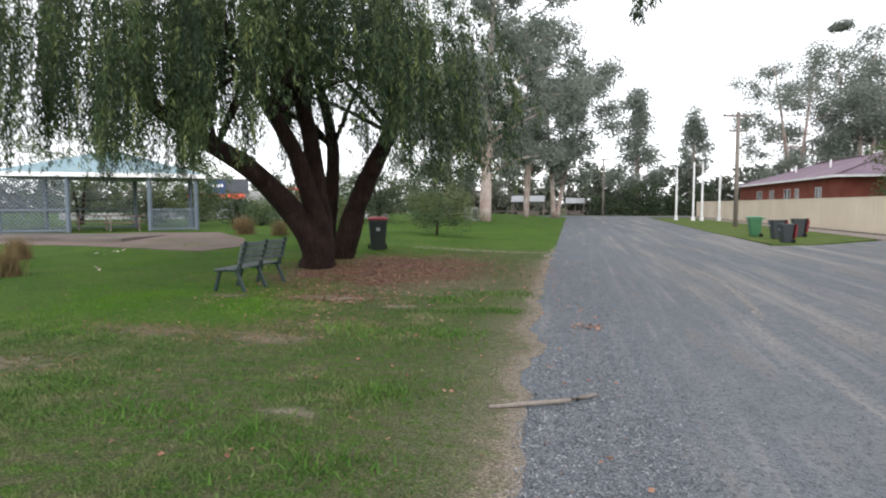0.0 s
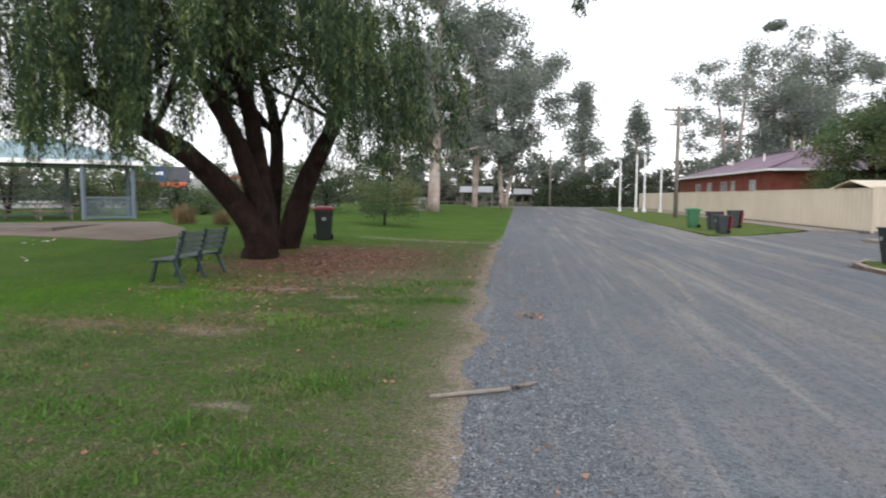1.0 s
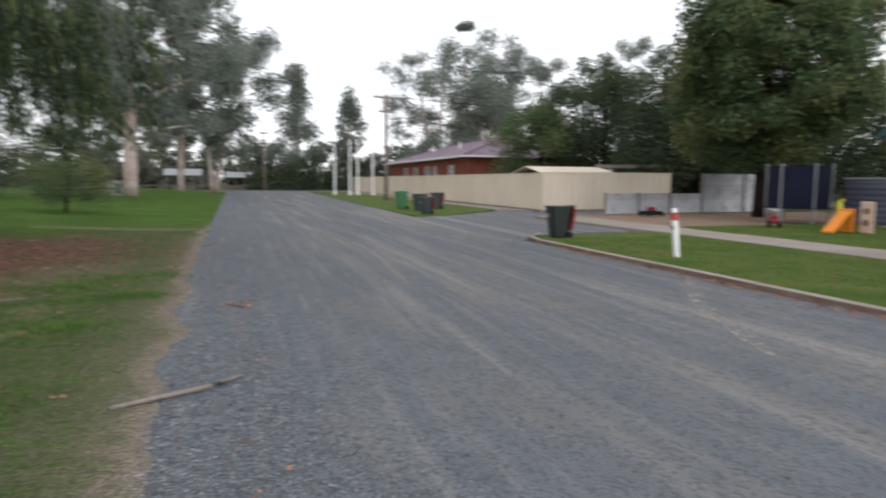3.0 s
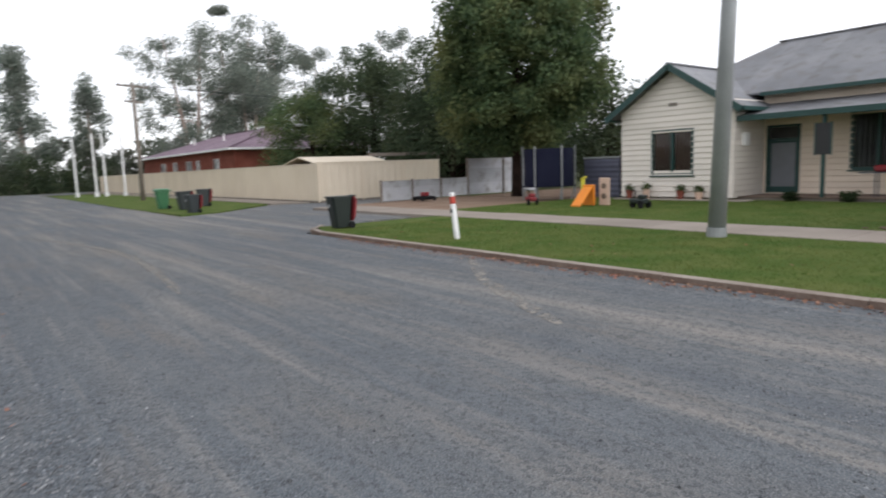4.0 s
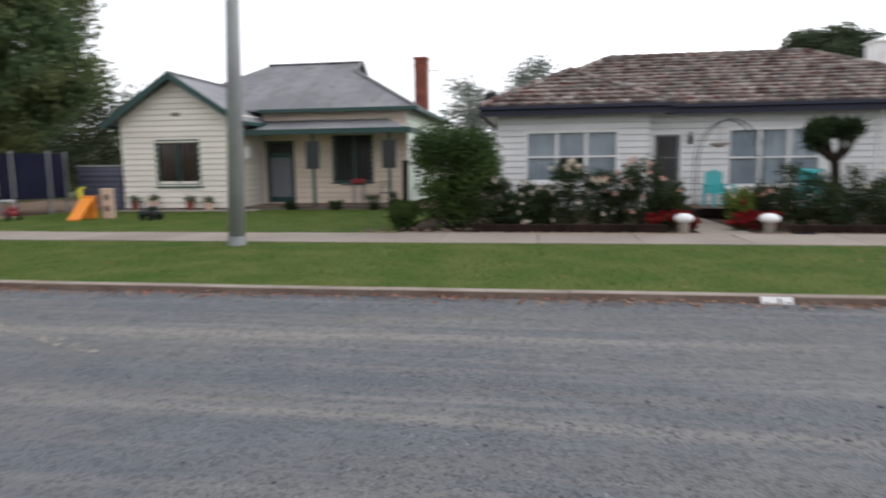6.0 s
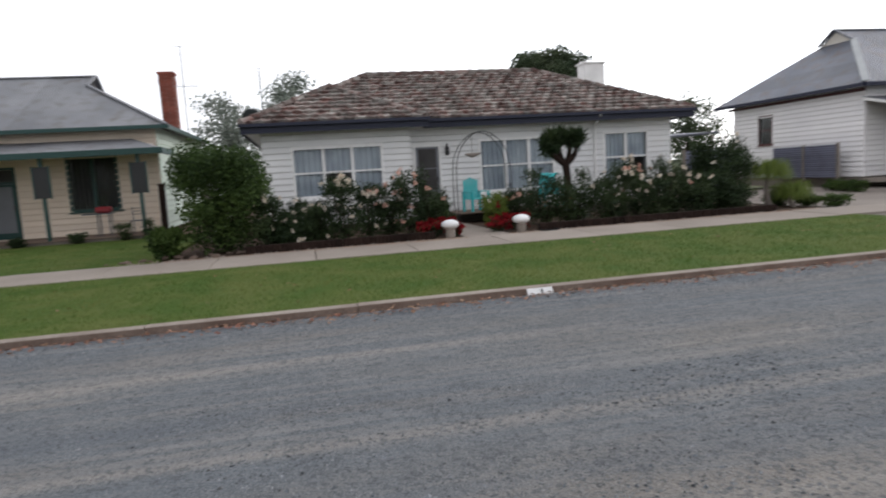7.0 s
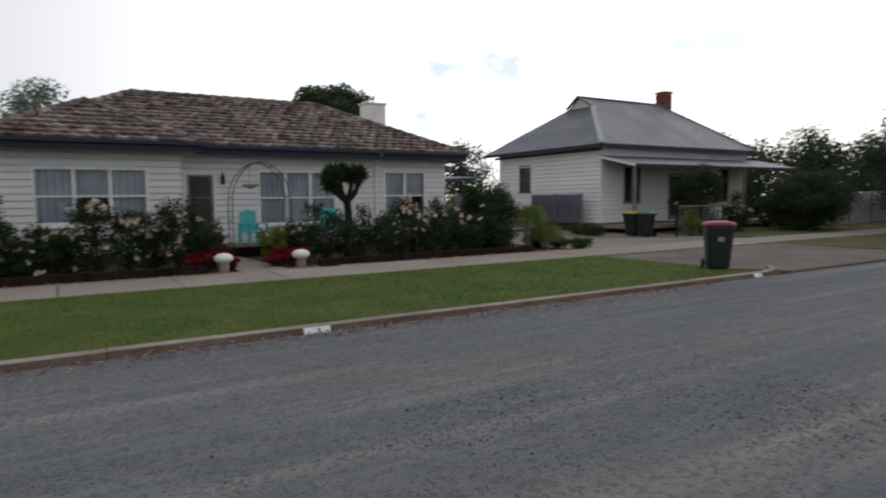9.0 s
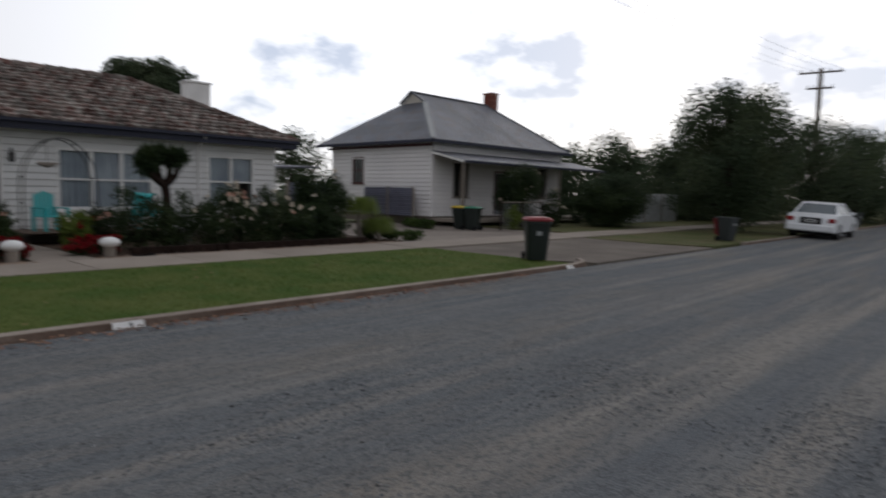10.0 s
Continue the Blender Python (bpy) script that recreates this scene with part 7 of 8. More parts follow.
fence_run((15.2, 29.7, 0), (15.2, 88, 0), 0.12, 2.05, 2.4, fence)
fence_run((15.22, 29.68, 0), (23.1, 29.68, 0), 0.12, 2.1, 2.6, fence)
shed = thing("garden_shed", (18.2, 33.5, 0), "low cream metal shed roof behind the fence", "shed")
part("wall", boxed(16.2, 20.6, 31.8, 35.4, 0, 2.1), M_FENCE, shed)
for a in (((16.0, 31.5, 2.1), (16.0, 33.6, 2.5), (20.8, 33.6, 2.5), (20.8, 31.5, 2.1)), ((16.0, 33.6, 2.5), (16.0, 35.7, 2.1), (20.8, 35.7, 2.1), (20.8, 33.6, 2.5))):
    part("roof", slab(bmesh.new(), list(a), 0.04), M_FENCE, shed)
pergola = thing("pergola", (23, 34, 0), "open timber pergola frame behind the fence", "pergola")
for x, y in ((21.0, 33.5), (26.0, 33.5)):
    part("post", beam(bmesh.new(), (x, y, 0), (x, y, 2.5), 0.12, 0.12), M_TIMBER, pergola)
part("beam", beam(bmesh.new(), (20.6, 33.5, 2.55), (26.4, 33.5, 2.6), 0.1, 0.2), M_TIMBER, pergola)


def sheet_fence(name, pts, z0, heights, mat, label):
    f = thing(name, (pts[0][0], pts[0][1], z0), label, "fence")
    for (a, b), h in zip(zip(pts, pts[1:]), heights):
        p, q = Vector((*a, z0)), Vector((*b, z0))
        n = max(1, round((q - p).length / 2.2))
        d = (q - p) / n
        t = d.normalized()
        nor = Vector((-t.y, t.x, 0)) * 0.02
        for i in range(n):
            s = p + d * i
            bm = bmesh.new()
            rows = int(h / 0.045)
            prev = None
            for j in range(rows + 1):
                o = nor * (1 if j % 2 else -1) * 0.7
                z = Vector((0, 0, 0.05 + h * j / rows))
                cur = [bm.verts.new(s + z + o), bm.verts.new(s + d + z + o)]
                if prev:
                    bm.faces.new((prev[0], prev[1], cur[1], cur[0]))
                prev = cur
            r = bmesh.ops.extrude_face_region(bm, geom=bm.faces[:])
            bmesh.ops.translate(bm, verts=[v for v in r["geom"] if isinstance(v, bmesh.types.BMVert)], vec=nor * 0.4)
            part("sheet", bm, mat, f)
            part("post", beam(bmesh.new(), s + Vector((0, 0, -0.05)), s + Vector((0, 0, h + 0.1)), 0.09, 0.09), M_TIMBER, f)
    return f


sheet_fence("tin_fence", [(16.2, 25.3), (22.0, 25.9)], 0.1, [0.93], M_SILVER, "low galvanised corrugated sheet fence")
sheet_fence("tin_fence", [(22.1, 25.95), (27.0, 25.6)], 0.1, [1.9], M_SILVER, "tall grey corrugated sheet fence behind the yard")
sheet_fence("sheet_screen", [(21.6, -20.55), (25.2, -20.55)], 0.45, [1.35], M_BLUESHEET, "slate-blue ribbed sheet screen beside the cottage")
sheet_fence("sheet_screen", [(20.0, -12.6), (20.0, -14.6)], 0.1, [1.75], M_BLUESHEET, "slate-blue ribbed side fence")
sheet_fence("tin_fence", [(17.4, -33.6), (17.4, -41)], 0.1, [1.7], M_SILVER, "pale sheet fence behind the hedge")
sheet_fence("side_fence", [(18.6, 3.2), (26.0, 3.4)], 0.1, [1.6], M_SILVER, "grey sheet fence between the houses")
leanto = thing("carport", (24.0, -16.5, 0), "low open carport with skillion roof between the houses", "carport")
part("roof", slab(bmesh.new(), [(25.0, -12.6, 2.55), (25.0, -17.6, 2.75), (30, -17.6, 2.95), (30, -12.6, 2.75)], 0.08), M_IRON3, leanto)
part("wall", boxed(29.5, 29.7, -17.6, -12.6, 0.0, 2.7), M_CREAM, leanto)
for y in (-12.9, -17.4):
    part("post", beam(bmesh.new(), (25.2, y, 0), (25.2, y, 2.6), 0.1, 0.1), M_TIMBER, leanto)

# ---- roadside marker, kerb marks, stick ----
gp = thing("guide_post", (8.5, 10.33, 0.12), "leaning white roadside guide post with red band", "post")
lean = Matrix.Translation((8.5, 10.33, 0.12)) @ Matrix.Rotation(radians(-4), 4, "X") @ Matrix.Rotation(radians(-3), 4, "Y")
for nm, z0, z1, m, w in (("post", -0.05, 0.74, M_WHITEP, 0.055), ("red_band", 0.742, 0.89, M_REDP, 0.056), ("post_top", 0.892, 0.98, M_WHITEP, 0.055)):
    bm = boxed(-w, w, -w * 0.75, w * 0.75, z0, z1, bevel=0.015)
    bm.transform(lean)
    part(nm, bm, m, gp)
bm = boxed(-0.075, -0.055, -0.025, 0.025, 0.56, 0.64)
bm.transform(lean)
part("reflector", bm, M_BINGREY, gp)
for y, w in ((-2.3, 0.17), (-11.6, 0.12)):
    km = thing("kerb_number", (KERB, y, 0.06), "white painted kerb patch with dark marks", "sign", "kerb marks")
    bm = boxed(-0.006, 0.006, -w, w, -0.05, 0.05)
    bm.transform(Matrix.Translation((KERB - 0.035, y, 0.075)) @ Matrix.Rotation(radians(30), 4, "Y"))
    part("patch", bm, M_WHITEP, km)
    bm = boxed(-0.006, 0.006, w * 0.28, w * 0.42, -0.03, 0.03)
    bm.transform(Matrix.Translation((KERB - 0.041, y - w * 0.5, 0.078)) @ Matrix.Rotation(radians(30), 4, "Y"))
    part("bar", bm, M_BINGREY, km)
single("fallen_stick", tube(bmesh.new(), *smooth_line([(-0.74, 4.50, 0.025), (-0.42, 4.64, 0.03), (-0.1, 4.82, 0.025), (0.13, 5.0, 0.035)], [0.018, 0.02, 0.022, 0.012], 4), 7), M_TIMBER, (-0.4, 4.65, 0.0), "bare grey fallen stick across the road edge", "stick", smooth=True)


# ---- bungalow garden ----
def bush(name, at, size, leaves, leaf, mat, label, seed, flowers=(), group="garden bushes", category="shrub", lumps=9, stems=True):
    """A shrub: short stems, uneven lumps of leaves and, where it blooms, petals in small heads."""
    rng = np.random.default_rng(seed)
    b = thing(name, at, label, category, group)
    w, d, h = size
    c = np.array(at)
    cl = [(c + (0, 0, h * 0.42), (w * 0.42, d * 0.42, h * 0.42)), (c + (0, 0, h * 0.18), (w * 0.40, d * 0.40, h * 0.2))]
    ends = []
    for k in range(lumps):
        a = 2.4 * k + rng.uniform(-0.4, 0.4)
        f = rng.uniform(0.25, 1.0)
        e = c + (math.cos(a) * w * 0.36 * (1.15 - 0.5 * f), math.sin(a) * d * 0.36 * (1.15 - 0.5 * f), h * (0.18 + 0.68 * f))
        r = rng.uniform(0.16, 0.26)
        cl.append((e, (w * r, d * r, h * r * 0.75)))
        ends.append(e)
    if stems:
        for e in ends[:5]:
            part("stem", tube(bmesh.new(), *smooth_line([c + rng.normal(0, 0.05, 3) * (1, 1, 0), (c + e) / 2 + rng.normal(0, 0.04, 3), e], [0.022, 0.016, 0.006], 3), 5), M_BARK, b)
    crown_of(rng, cl, leaves, leaf, leaf * 0.5, mat, b, "leaves", shell=0.55, low=at[2] + 0.02)
    for petal, n in flowers:
        heads = []
        for j in range(n):
            cc, rr = cl[rng.integers(1, len(cl))]
            v = unit(rng, 1)[0]
            v[2] = abs(v[2]) * 1.2
            v[0] = -abs(v[0])
            heads.append((cc + v / np.linalg.norm(v) * np.array(rr) * 1.05, rng.uniform(0.04, 0.07)))
        crown_of(rng, heads, n * 16, 0.06, 0.05, petal, b, "bloom", shell=0.8, low=at[2])["kind"] = "stuff"
    return b


Z = 0.10
ROSES = [
    # y, x, width, height, cream, pink
    (0.9, 15.2, 0.9, 0.95, 6, 0), (0.2, 15.6, 0.8, 1.0, 8, 0), (-0.35, 15.3, 0.9, 1.75, 16, 0), (-1.0, 15.6, 0.8, 1.5, 12, 4),
    (-1.55, 15.9, 0.8, 1.35, 4, 5), (-2.0, 15.5, 0.9, 2.05, 0, 10), (-2.6, 15.7, 0.9, 1.25, 0, 3), (0.5, 16.6, 1.0, 1.2, 4, 0),
    (-5.6, 15.6, 1.1, 1.6, 0, 3), (-6.3, 15.3, 1.0, 1.5, 0, 0), (-7.2, 15.2, 1.0, 1.2, 3, 0), (-7.8, 15.6, 1.0, 1.65, 16, 6),
    (-8.5, 15.2, 1.0, 1.25, 6, 0), (-9.2, 15.5, 1.0, 1.6, 10, 2), (-9.9, 15.2, 0.9, 1.1, 2, 0), (-10.4, 15.6, 1.0, 1.2, 2, 0), (-11.0, 15.2, 0.9, 1.0, 0, 0),
    (-3.0, 17.4, 1.0, 0.8, 3, 2), (-8.9, 16.8, 1.2, 1.45, 10, 8), (-10.2, 16.8, 1.2, 1.4, 2, 0), (-5.2, 16.6, 0.9, 1.0, 0, 4),
]
for i, (y, x, w, h, cream, pink) in enumerate(ROSES):
    fl = [(m, n) for m, n in ((M_WHITEPETAL, cream), (M_PINKPETAL, pink)) if n]
    lab = "dark leafy rose bush with cream blooms" if cream > pink else ("dark leafy rose bush with pink blooms" if pink else "dark green leafy garden bush")
    bush("rose_bush", (x, y, Z), (w * 1.25, w * 1.25, h), 3300, 0.07, M_ROSE, lab, 400 + i, fl, "rose bushes")
bush("garden_bush", (15.5, 2.4, Z), (2.9, 2.5, 2.6), 21000, 0.09, M_BUSH, "large rounded fresh green bush at the garden corner", 430, (), lumps=16)
bush("garden_bush", (15.0, 1.3, Z), (1.2, 1.0, 1.3), 4000, 0.075, M_ROSE, "dark low bush beside the garden corner", 431, ((M_WHITEPETAL, 5),))
bush("garden_bush", (16.6, -11.5, Z), (2.2, 2.0, 2.25), 11000, 0.085, M_ROSE, "large dark green bush at the driveway corner", 432, ((M_WHITEPETAL, 3),), lumps=14)
bush("garden_bush", (14.9, 3.6, Z), (0.9, 0.8, 0.85), 2200, 0.10, M_BUSH, "loose strappy green clump at the lawn edge", 433)
bush("round_bush", (16.2, -29.9, 0.13), (4.2, 3.6, 2.75), 20000, 0.10, M_DARKLEAF, "broad dark round bush beside the driveway", 436, (), lumps=20)
bush("silver_bush", (15.9, -6.75, Z), (0.9, 0.8, 1.0), 2200, 0.06, M_SILVERLEAF, "silvery grey-leaved small bush", 434)
bush("leafy_clump", (16.4, -4.5, Z), (1.0, 0.8, 1.0), 2400, 0.09, M_LIME, "bright green leafy clump with small flowers", 435, ((M_REDPETAL, 4), (M_WHITEPETAL, 3)))
bush("leafy_clump", (16.9, -2.9, Z), (1.0, 0.8, 0.85), 1900, 0.08, M_BUSH, "green leafy clump with white flowers", 436, ((M_WHITEPETAL, 6),))
for i, (x, y, w) in enumerate(((15.0, -2.35, 0.75), (15.4, -2.7, 0.6), (15.0, -4.15, 0.6), (15.3, -4.75, 0.7), (14.8, -2.95, 0.4))):
    bush("red_flower_clump", (x, y, Z), (w, w, 0.42), 700, 0.06, M_ROSE, "low clump of deep red bedding flowers", 440 + i, ((M_REDPETAL, 46),), "red flowers", "flowers", stems=False)
for i, (x, y, h) in enumerate(((16.0, -13.0, 0.5), (15.3, -13.4, 0.45), (18.8, -18.7, 0.45), (19.6, -18.9, 0.45), (20.4, -19.2, 0.45), (14.6, -13.7, 0.35))):
    bush("border_clump", (x, y, Z), (0.9, 0.8, h), 1300, 0.07, M_BUSH, "low rounded green border plant", 450 + i, (), "border plants")


def grass_tree(x, y, z, trunk, spread, n, seed, mat, label):
    """A short trunk with a fountain of thin drooping leaves."""
    rng = np.random.default_rng(seed)
    t = thing("fountain_plant", (x, y, z), label, "plant", "fountain plants")
    part("trunk", tube(bmesh.new(), *smooth_line([(x, y, z), (x + 0.05, y + 0.1, z + trunk * 0.6), (x, y + 0.04, z + trunk)], [0.09, 0.06, 0.05], 4), 8), M_TIMBER, t)
    a = rng.uniform(0, 2 * np.pi, n)
    up = rng.uniform(0.1, 1.0, n)
    V = []
    p0 = np.zeros((n, 3)) + (0, 0, trunk)
    d = np.stack([np.cos(a), np.sin(a), np.zeros(n)], -1)
    side = np.stack([-np.sin(a), np.cos(a), np.zeros(n)], -1) * 0.007
    reach = spread * rng.uniform(0.5, 1.0, n)[:, None]
    prev = p0
    for t0, lift in ((0.35, 0.5), (0.7, 0.50), (1.0, 0.12)):
        nxt = p0 + d * reach * t0 + np.array([0, 0, 1.0]) * (lift * reach * up[:, None] * 1.4 - reach * 0.34 * (t0 > 0.9))
        V.append(np.stack([prev - side, prev + side, nxt + side * (1.1 - t0), nxt - side * (1.1 - t0)], 1))
        prev = nxt
    ob = new("leaves", fast_mesh("leaves", np.concatenate(V).reshape(-1, 3), 4, mat))
    under(ob, t)
    return t


grass_tree(15.6, -12.45, Z, 0.95, 0.75, 700, 460, M_LIME, "lime green fountain plant on a short trunk")
grass_tree(15.2, -12.9, Z, 0.35, 0.65, 500, 461, M_LIME, "low lime green fountain plant")
grass_tree(15.9, -13.2, Z, 0.3, 0.6, 500, 462, M_LIME, "low lime green fountain plant")

# forked yucca with dark heads
yu = thing("yucca", (16.5, -6.65, Z), "dark forked yucca with spiky heads", "plant")
part("trunk", tube(bmesh.new(), *smooth_line([(16.5, -6.65, Z), (16.48, -6.68, 1.1), (16.5, -6.62, 1.75)], [0.13, 0.10, 0.11], 4), 9), M_BARK, yu)
heads = []
for k, (dx, dy, h) in enumerate(((0, 0.38, 2.35), (0.1, 0.15, 2.42), (0, -0.15, 2.32), (0.05, -0.38, 2.36), (-0.1, 0.5, 2.15))):
    part("branch", tube(bmesh.new(), *smooth_line([(16.5, -6.63, 1.65), (16.5 + dx * 0.7, -6.63 + dy * 0.8, 1.95), (16.5 + dx, -6.63 + dy, h)], [0.09, 0.07, 0.05], 4), 7), M_BARK, yu)
    heads.append((np.array((16.5 + dx, -6.63 + dy, h + 0.03)), (0.2, 0.24, 0.2)))
crown_of(np.random.default_rng(465), heads, 2600, 0.26, 0.035, M_ROSE, yu, "spiky_foliage", along=(0, 0, 0.3))

# edging sleepers, entry path, mushroom lights, hose ring
for y0, y1 in ((1.9, -2.4), (-4.95, -11.6)):
    ed = thing("garden_edging", (14.35, (y0 + y1) / 2, 0.1), "low dark timber garden edging", "edging", "edging")
    n = max(1, round(abs(y1 - y0) / 2.2))
    for i in range(n):
        a, b = y0 + (y1 - y0) * i / n, y0 + (y1 - y0) * (i + 1) / n
        part("sleeper", boxed(14.3, 14.42, min(a, b) + 0.01, max(a, b) - 0.01, 0.08, 0.30, bevel=0.012), M_BARK, ed)
sheet("entry_path", [(13.92, -4.2), (19.6, -4.0), (19.6, -3.0), (13.92, -3.1)], 0.13, M_PATH, "narrow concrete garden path to the door", "path", 0.06)
sheet("mulch_edge", [(13.92, 3.6), (14.3, 3.6), (14.3, -12.8), (13.92, -12.8)], 0.125, M_DIRT, "brown mulch strip beside the footpath", "ground", 0.05)
rng = np.random.default_rng(470)
x, y = rng.uniform(13.95, 14.3, 500), rng.uniform(-12.8, 4.5, 500)
pebbles("mulch_chips", x, y, np.full(500, 0.125), rng.uniform(0.015, 0.05, 500), M_KERB, "pale stones and bark along the garden edge", rng, "mulch")
for y in (-2.78, -4.55):
    ml = thing("mushroom_light", (14.45, y, 0.1), "squat garden light with white domed cap", "lamp", "garden lights")
    part("post", tube(bmesh.new(), [(14.45, y, 0.1), (14.45, y, 0.36)], [0.11, 0.12], 12), M_PATH, ml)
    bm = bmesh.new()
    bmesh.ops.create_uvsphere(bm, u_segments=16, v_segments=10, radius=0.21, matrix=Matrix.Translation((14.45, y, 0.43)) @ Matrix.Diagonal((1, 1, 0.55, 1)))
    part("cap", bm, M_WHITEP, ml, smooth=True)
bm = bmesh.new()
tube(bm, [(14.15 + 0.22 * math.cos(a), -5.15 + 0.22 * math.sin(a), 0.15) for a in np.linspace(0, 6.28, 20)], [0.018] * 20, 6)
single("hose_ring", bm, M_RUBBER, (14.15, -5.15, 0.13), "black hose ring on the path edge", "hose")

rng = np.random.default_rng(475)
for i in range(15):
    x, y, r = 14.45 + rng.uniform(-0.15, 0.35), 4.7 - 0.22 * i + rng.uniform(-0.06, 0.06), rng.uniform(0.04, 0.085)
    bm = bmesh.new()
    bmesh.ops.create_icosphere(bm, subdivisions=2, radius=r, matrix=Matrix.Translation((x, y, 0.12 + r * 0.3)) @ Matrix.Rotation(rng.uniform(0, 3), 4, "Z") @ Matrix.Diagonal((1.0, 1.4, 0.7, 1)))
    for v in bm.verts:
        v.co += (v.co - Vector((x, y, 0.12))) * 0.35 * noise.noise(v.co * 9)
    single("border_rock", bm, M_KERBFACE, (x, y, 0.1), "rough brown-grey rock along the garden edge", "rock", "border rocks")
cp = thing("corner_post", (15.6, 3.75, 0.1), "dark weathered timber post at the garden corner", "post")
part("shaft", beam(bmesh.new(), (15.6, 3.75, 0.05), (15.6, 3.72, 1.75), 0.14, 0.12), M_BARK, cp)
part("cap", boxed(15.51, 15.69, 3.65, 3.79, 1.75, 1.79), M_BARK, cp)
orn = thing("garden_ornament", (16.1, -5.95, Z), "teal painted bird ornament on a thin rod", "ornament")
part("rod", tube(bmesh.new(), [(16.1, -5.95, Z), (16.1, -5.95, 1.35)], [0.012, 0.01], 6), M_WIRE, orn)
part("bird", tube(bmesh.new(), *smooth_line([(16.1, -5.72, 1.48), (16.1, -5.85, 1.40), (16.1, -6.0, 1.38), (16.1, -6.22, 1.46)], [0.02, 0.07, 0.085, 0.015], 4), 8), M_TURQ, orn, smooth=True)

# rose arch of bent rod
arch = thing("garden_arch", (17.0, -4.35, 0.1), "thin dark metal garden arch with pointed top", "arch")
for x in (16.8, 17.25):
    line = [(x, -3.58, 0.1), (x, -3.58, 1.7), (x, -3.72, 2.25), (x, -4.02, 2.6), (x, -4.35, 2.72), (x, -4.68, 2.6), (x, -4.98, 2.25), (x, -5.12, 1.7), (x, -5.12, 0.1)]
    part("hoop", tube(bmesh.new(), *smooth_line(line, [0.013] * 9, 4), 6), M_WIRE, arch)
for y, z in ((-3.58, 0.6), (-3.58, 1.2), (-3.6, 1.8), (-4.02, 2.6), (-4.35, 2.72), (-4.68, 2.6), (-5.1, 1.8), (-5.12, 1.2), (-5.12, 0.6)):
    part("rung", tube(bmesh.new(), [(16.8, y, z), (17.25, y, z)], [0.010, 0.010], 5), M_WIRE, arch)
hb = thing("hanging_ornament", (17.0, -4.1, 2.1), "small dark hanging ornament under the arch", "ornament")
part("cord", tube(bmesh.new(), [(17.0, -4.1, 2.62), (17.0, -4.1, 2.15)], [0.006, 0.006], 4), M_WIRE, hb)
part("bird", tube(bmesh.new(), [(17.0, -3.9, 2.12), (17.0, -4.1, 2.08), (17.0, -4.35, 2.13)], [0.03, 0.07, 0.02], 7), M_TIMBER, hb)


def garden_chair(x, y, z, turn):
    c = thing("garden_chair", (0, 0, 0), "bright turquoise painted slatted garden chair", "chair", "garden chairs")
    for i in range(5):
        part("back_slat", boxed(-0.27 + 0.11 * i, -0.18 + 0.11 * i, 0.20, 0.225, 0.36, 0.95 + 0.04 * (2 - abs(i - 2)), bevel=0.006), M_TURQ, c)
    for i in range(4):
        part("seat_slat", boxed(-0.27, 0.27, -0.28 + 0.12 * i, -0.18 + 0.12 * i, 0.36, 0.385, bevel=0.006), M_TURQ, c)
    for sx in (-0.30, 0.30):
        part("armrest", boxed(sx - 0.05, sx + 0.05, -0.32, 0.22, 0.58, 0.605, bevel=0.006), M_TURQ, c)
        for sy in (-0.28, 0.18):
            part("leg", boxed(sx - 0.03, sx + 0.03, sy - 0.03, sy + 0.03, 0.0, 0.58), M_TURQ, c)
    c.matrix_basis = pose(x, y, z, 0, 0, turn)
    return c


porch = thing("porch", (18.7, -5.0, 0.1), "low timber front porch before the bungalow door", "porch")
for i in range(11):
    part("plank", boxed(18.05 + 0.145 * i, 18.185 + 0.145 * i, -7.6, -2.75, 0.40, 0.43, bevel=0.004), M_DECK, porch)
for y in (-7.4, -5.2, -2.95):
    part("bearer", boxed(18.1, 19.6, y - 0.05, y + 0.05, 0.08, 0.398), M_TIMBER, porch)
garden_chair(18.6, -4.55, 0.432, -70)
garden_chair(18.6, -7.0, 0.432, -90)

# roof gear
for x, y, z0, z1, lab in ((30, 5.3, 3.8, 7.8, "tall television antenna on a thin mast"), (23, 1.7, 3.45, 5.6, "slim television antenna above the tile roof")):
    an = thing("antenna", (x, y, z0), lab, "antenna", "antennas")
    part("mast", tube(bmesh.new(), [(x, y, z0), (x, y, z1)], [0.025, 0.02], 6), M_POLE, an)
    if z1 > 7:
        part("boom", beam(bmesh.new(), (x, y - 0.6, z1 - 1.7), (x, y + 0.6, z1 - 1.7), 0.02, 0.02), M_POLE, an)
        part("boom", beam(bmesh.new(), (x, y - 0.1, z1), (x, y + 0.35, z1 + 0.03), 0.02, 0.02), M_POLE, an)
        for k in range(7):
            part("element", beam(bmesh.new(), (x - 0.3, y - 0.55 + 0.18 * k, z1 - 1.7), (x + 0.3, y - 0.55 + 0.18 * k, z1 - 1.7), 0.01, 0.01), M_POLE, an)
    else:
        for k in range(6):
            part("element", beam(bmesh.new(), (x, y - 0.1, z1 - 0.12 * k), (x, y + 0.1, z1 - 0.12 * k), 0.012, 0.012), M_POLE, an)
dish = thing("satellite_dish", (19.6, 2.2, 3.4), "small dark satellite dish on the roof edge", "dish")
bm = bmesh.new()
bmesh.ops.create_uvsphere(bm, u_segments=16, v_segments=8, radius=0.27, matrix=pose(19.6, 1.85, 3.62, 0, 60, 0) @ Matrix.Diagonal((1, 1, 0.18, 1)))
part("reflector", bm, M_BINGREY, dish, smooth=True)
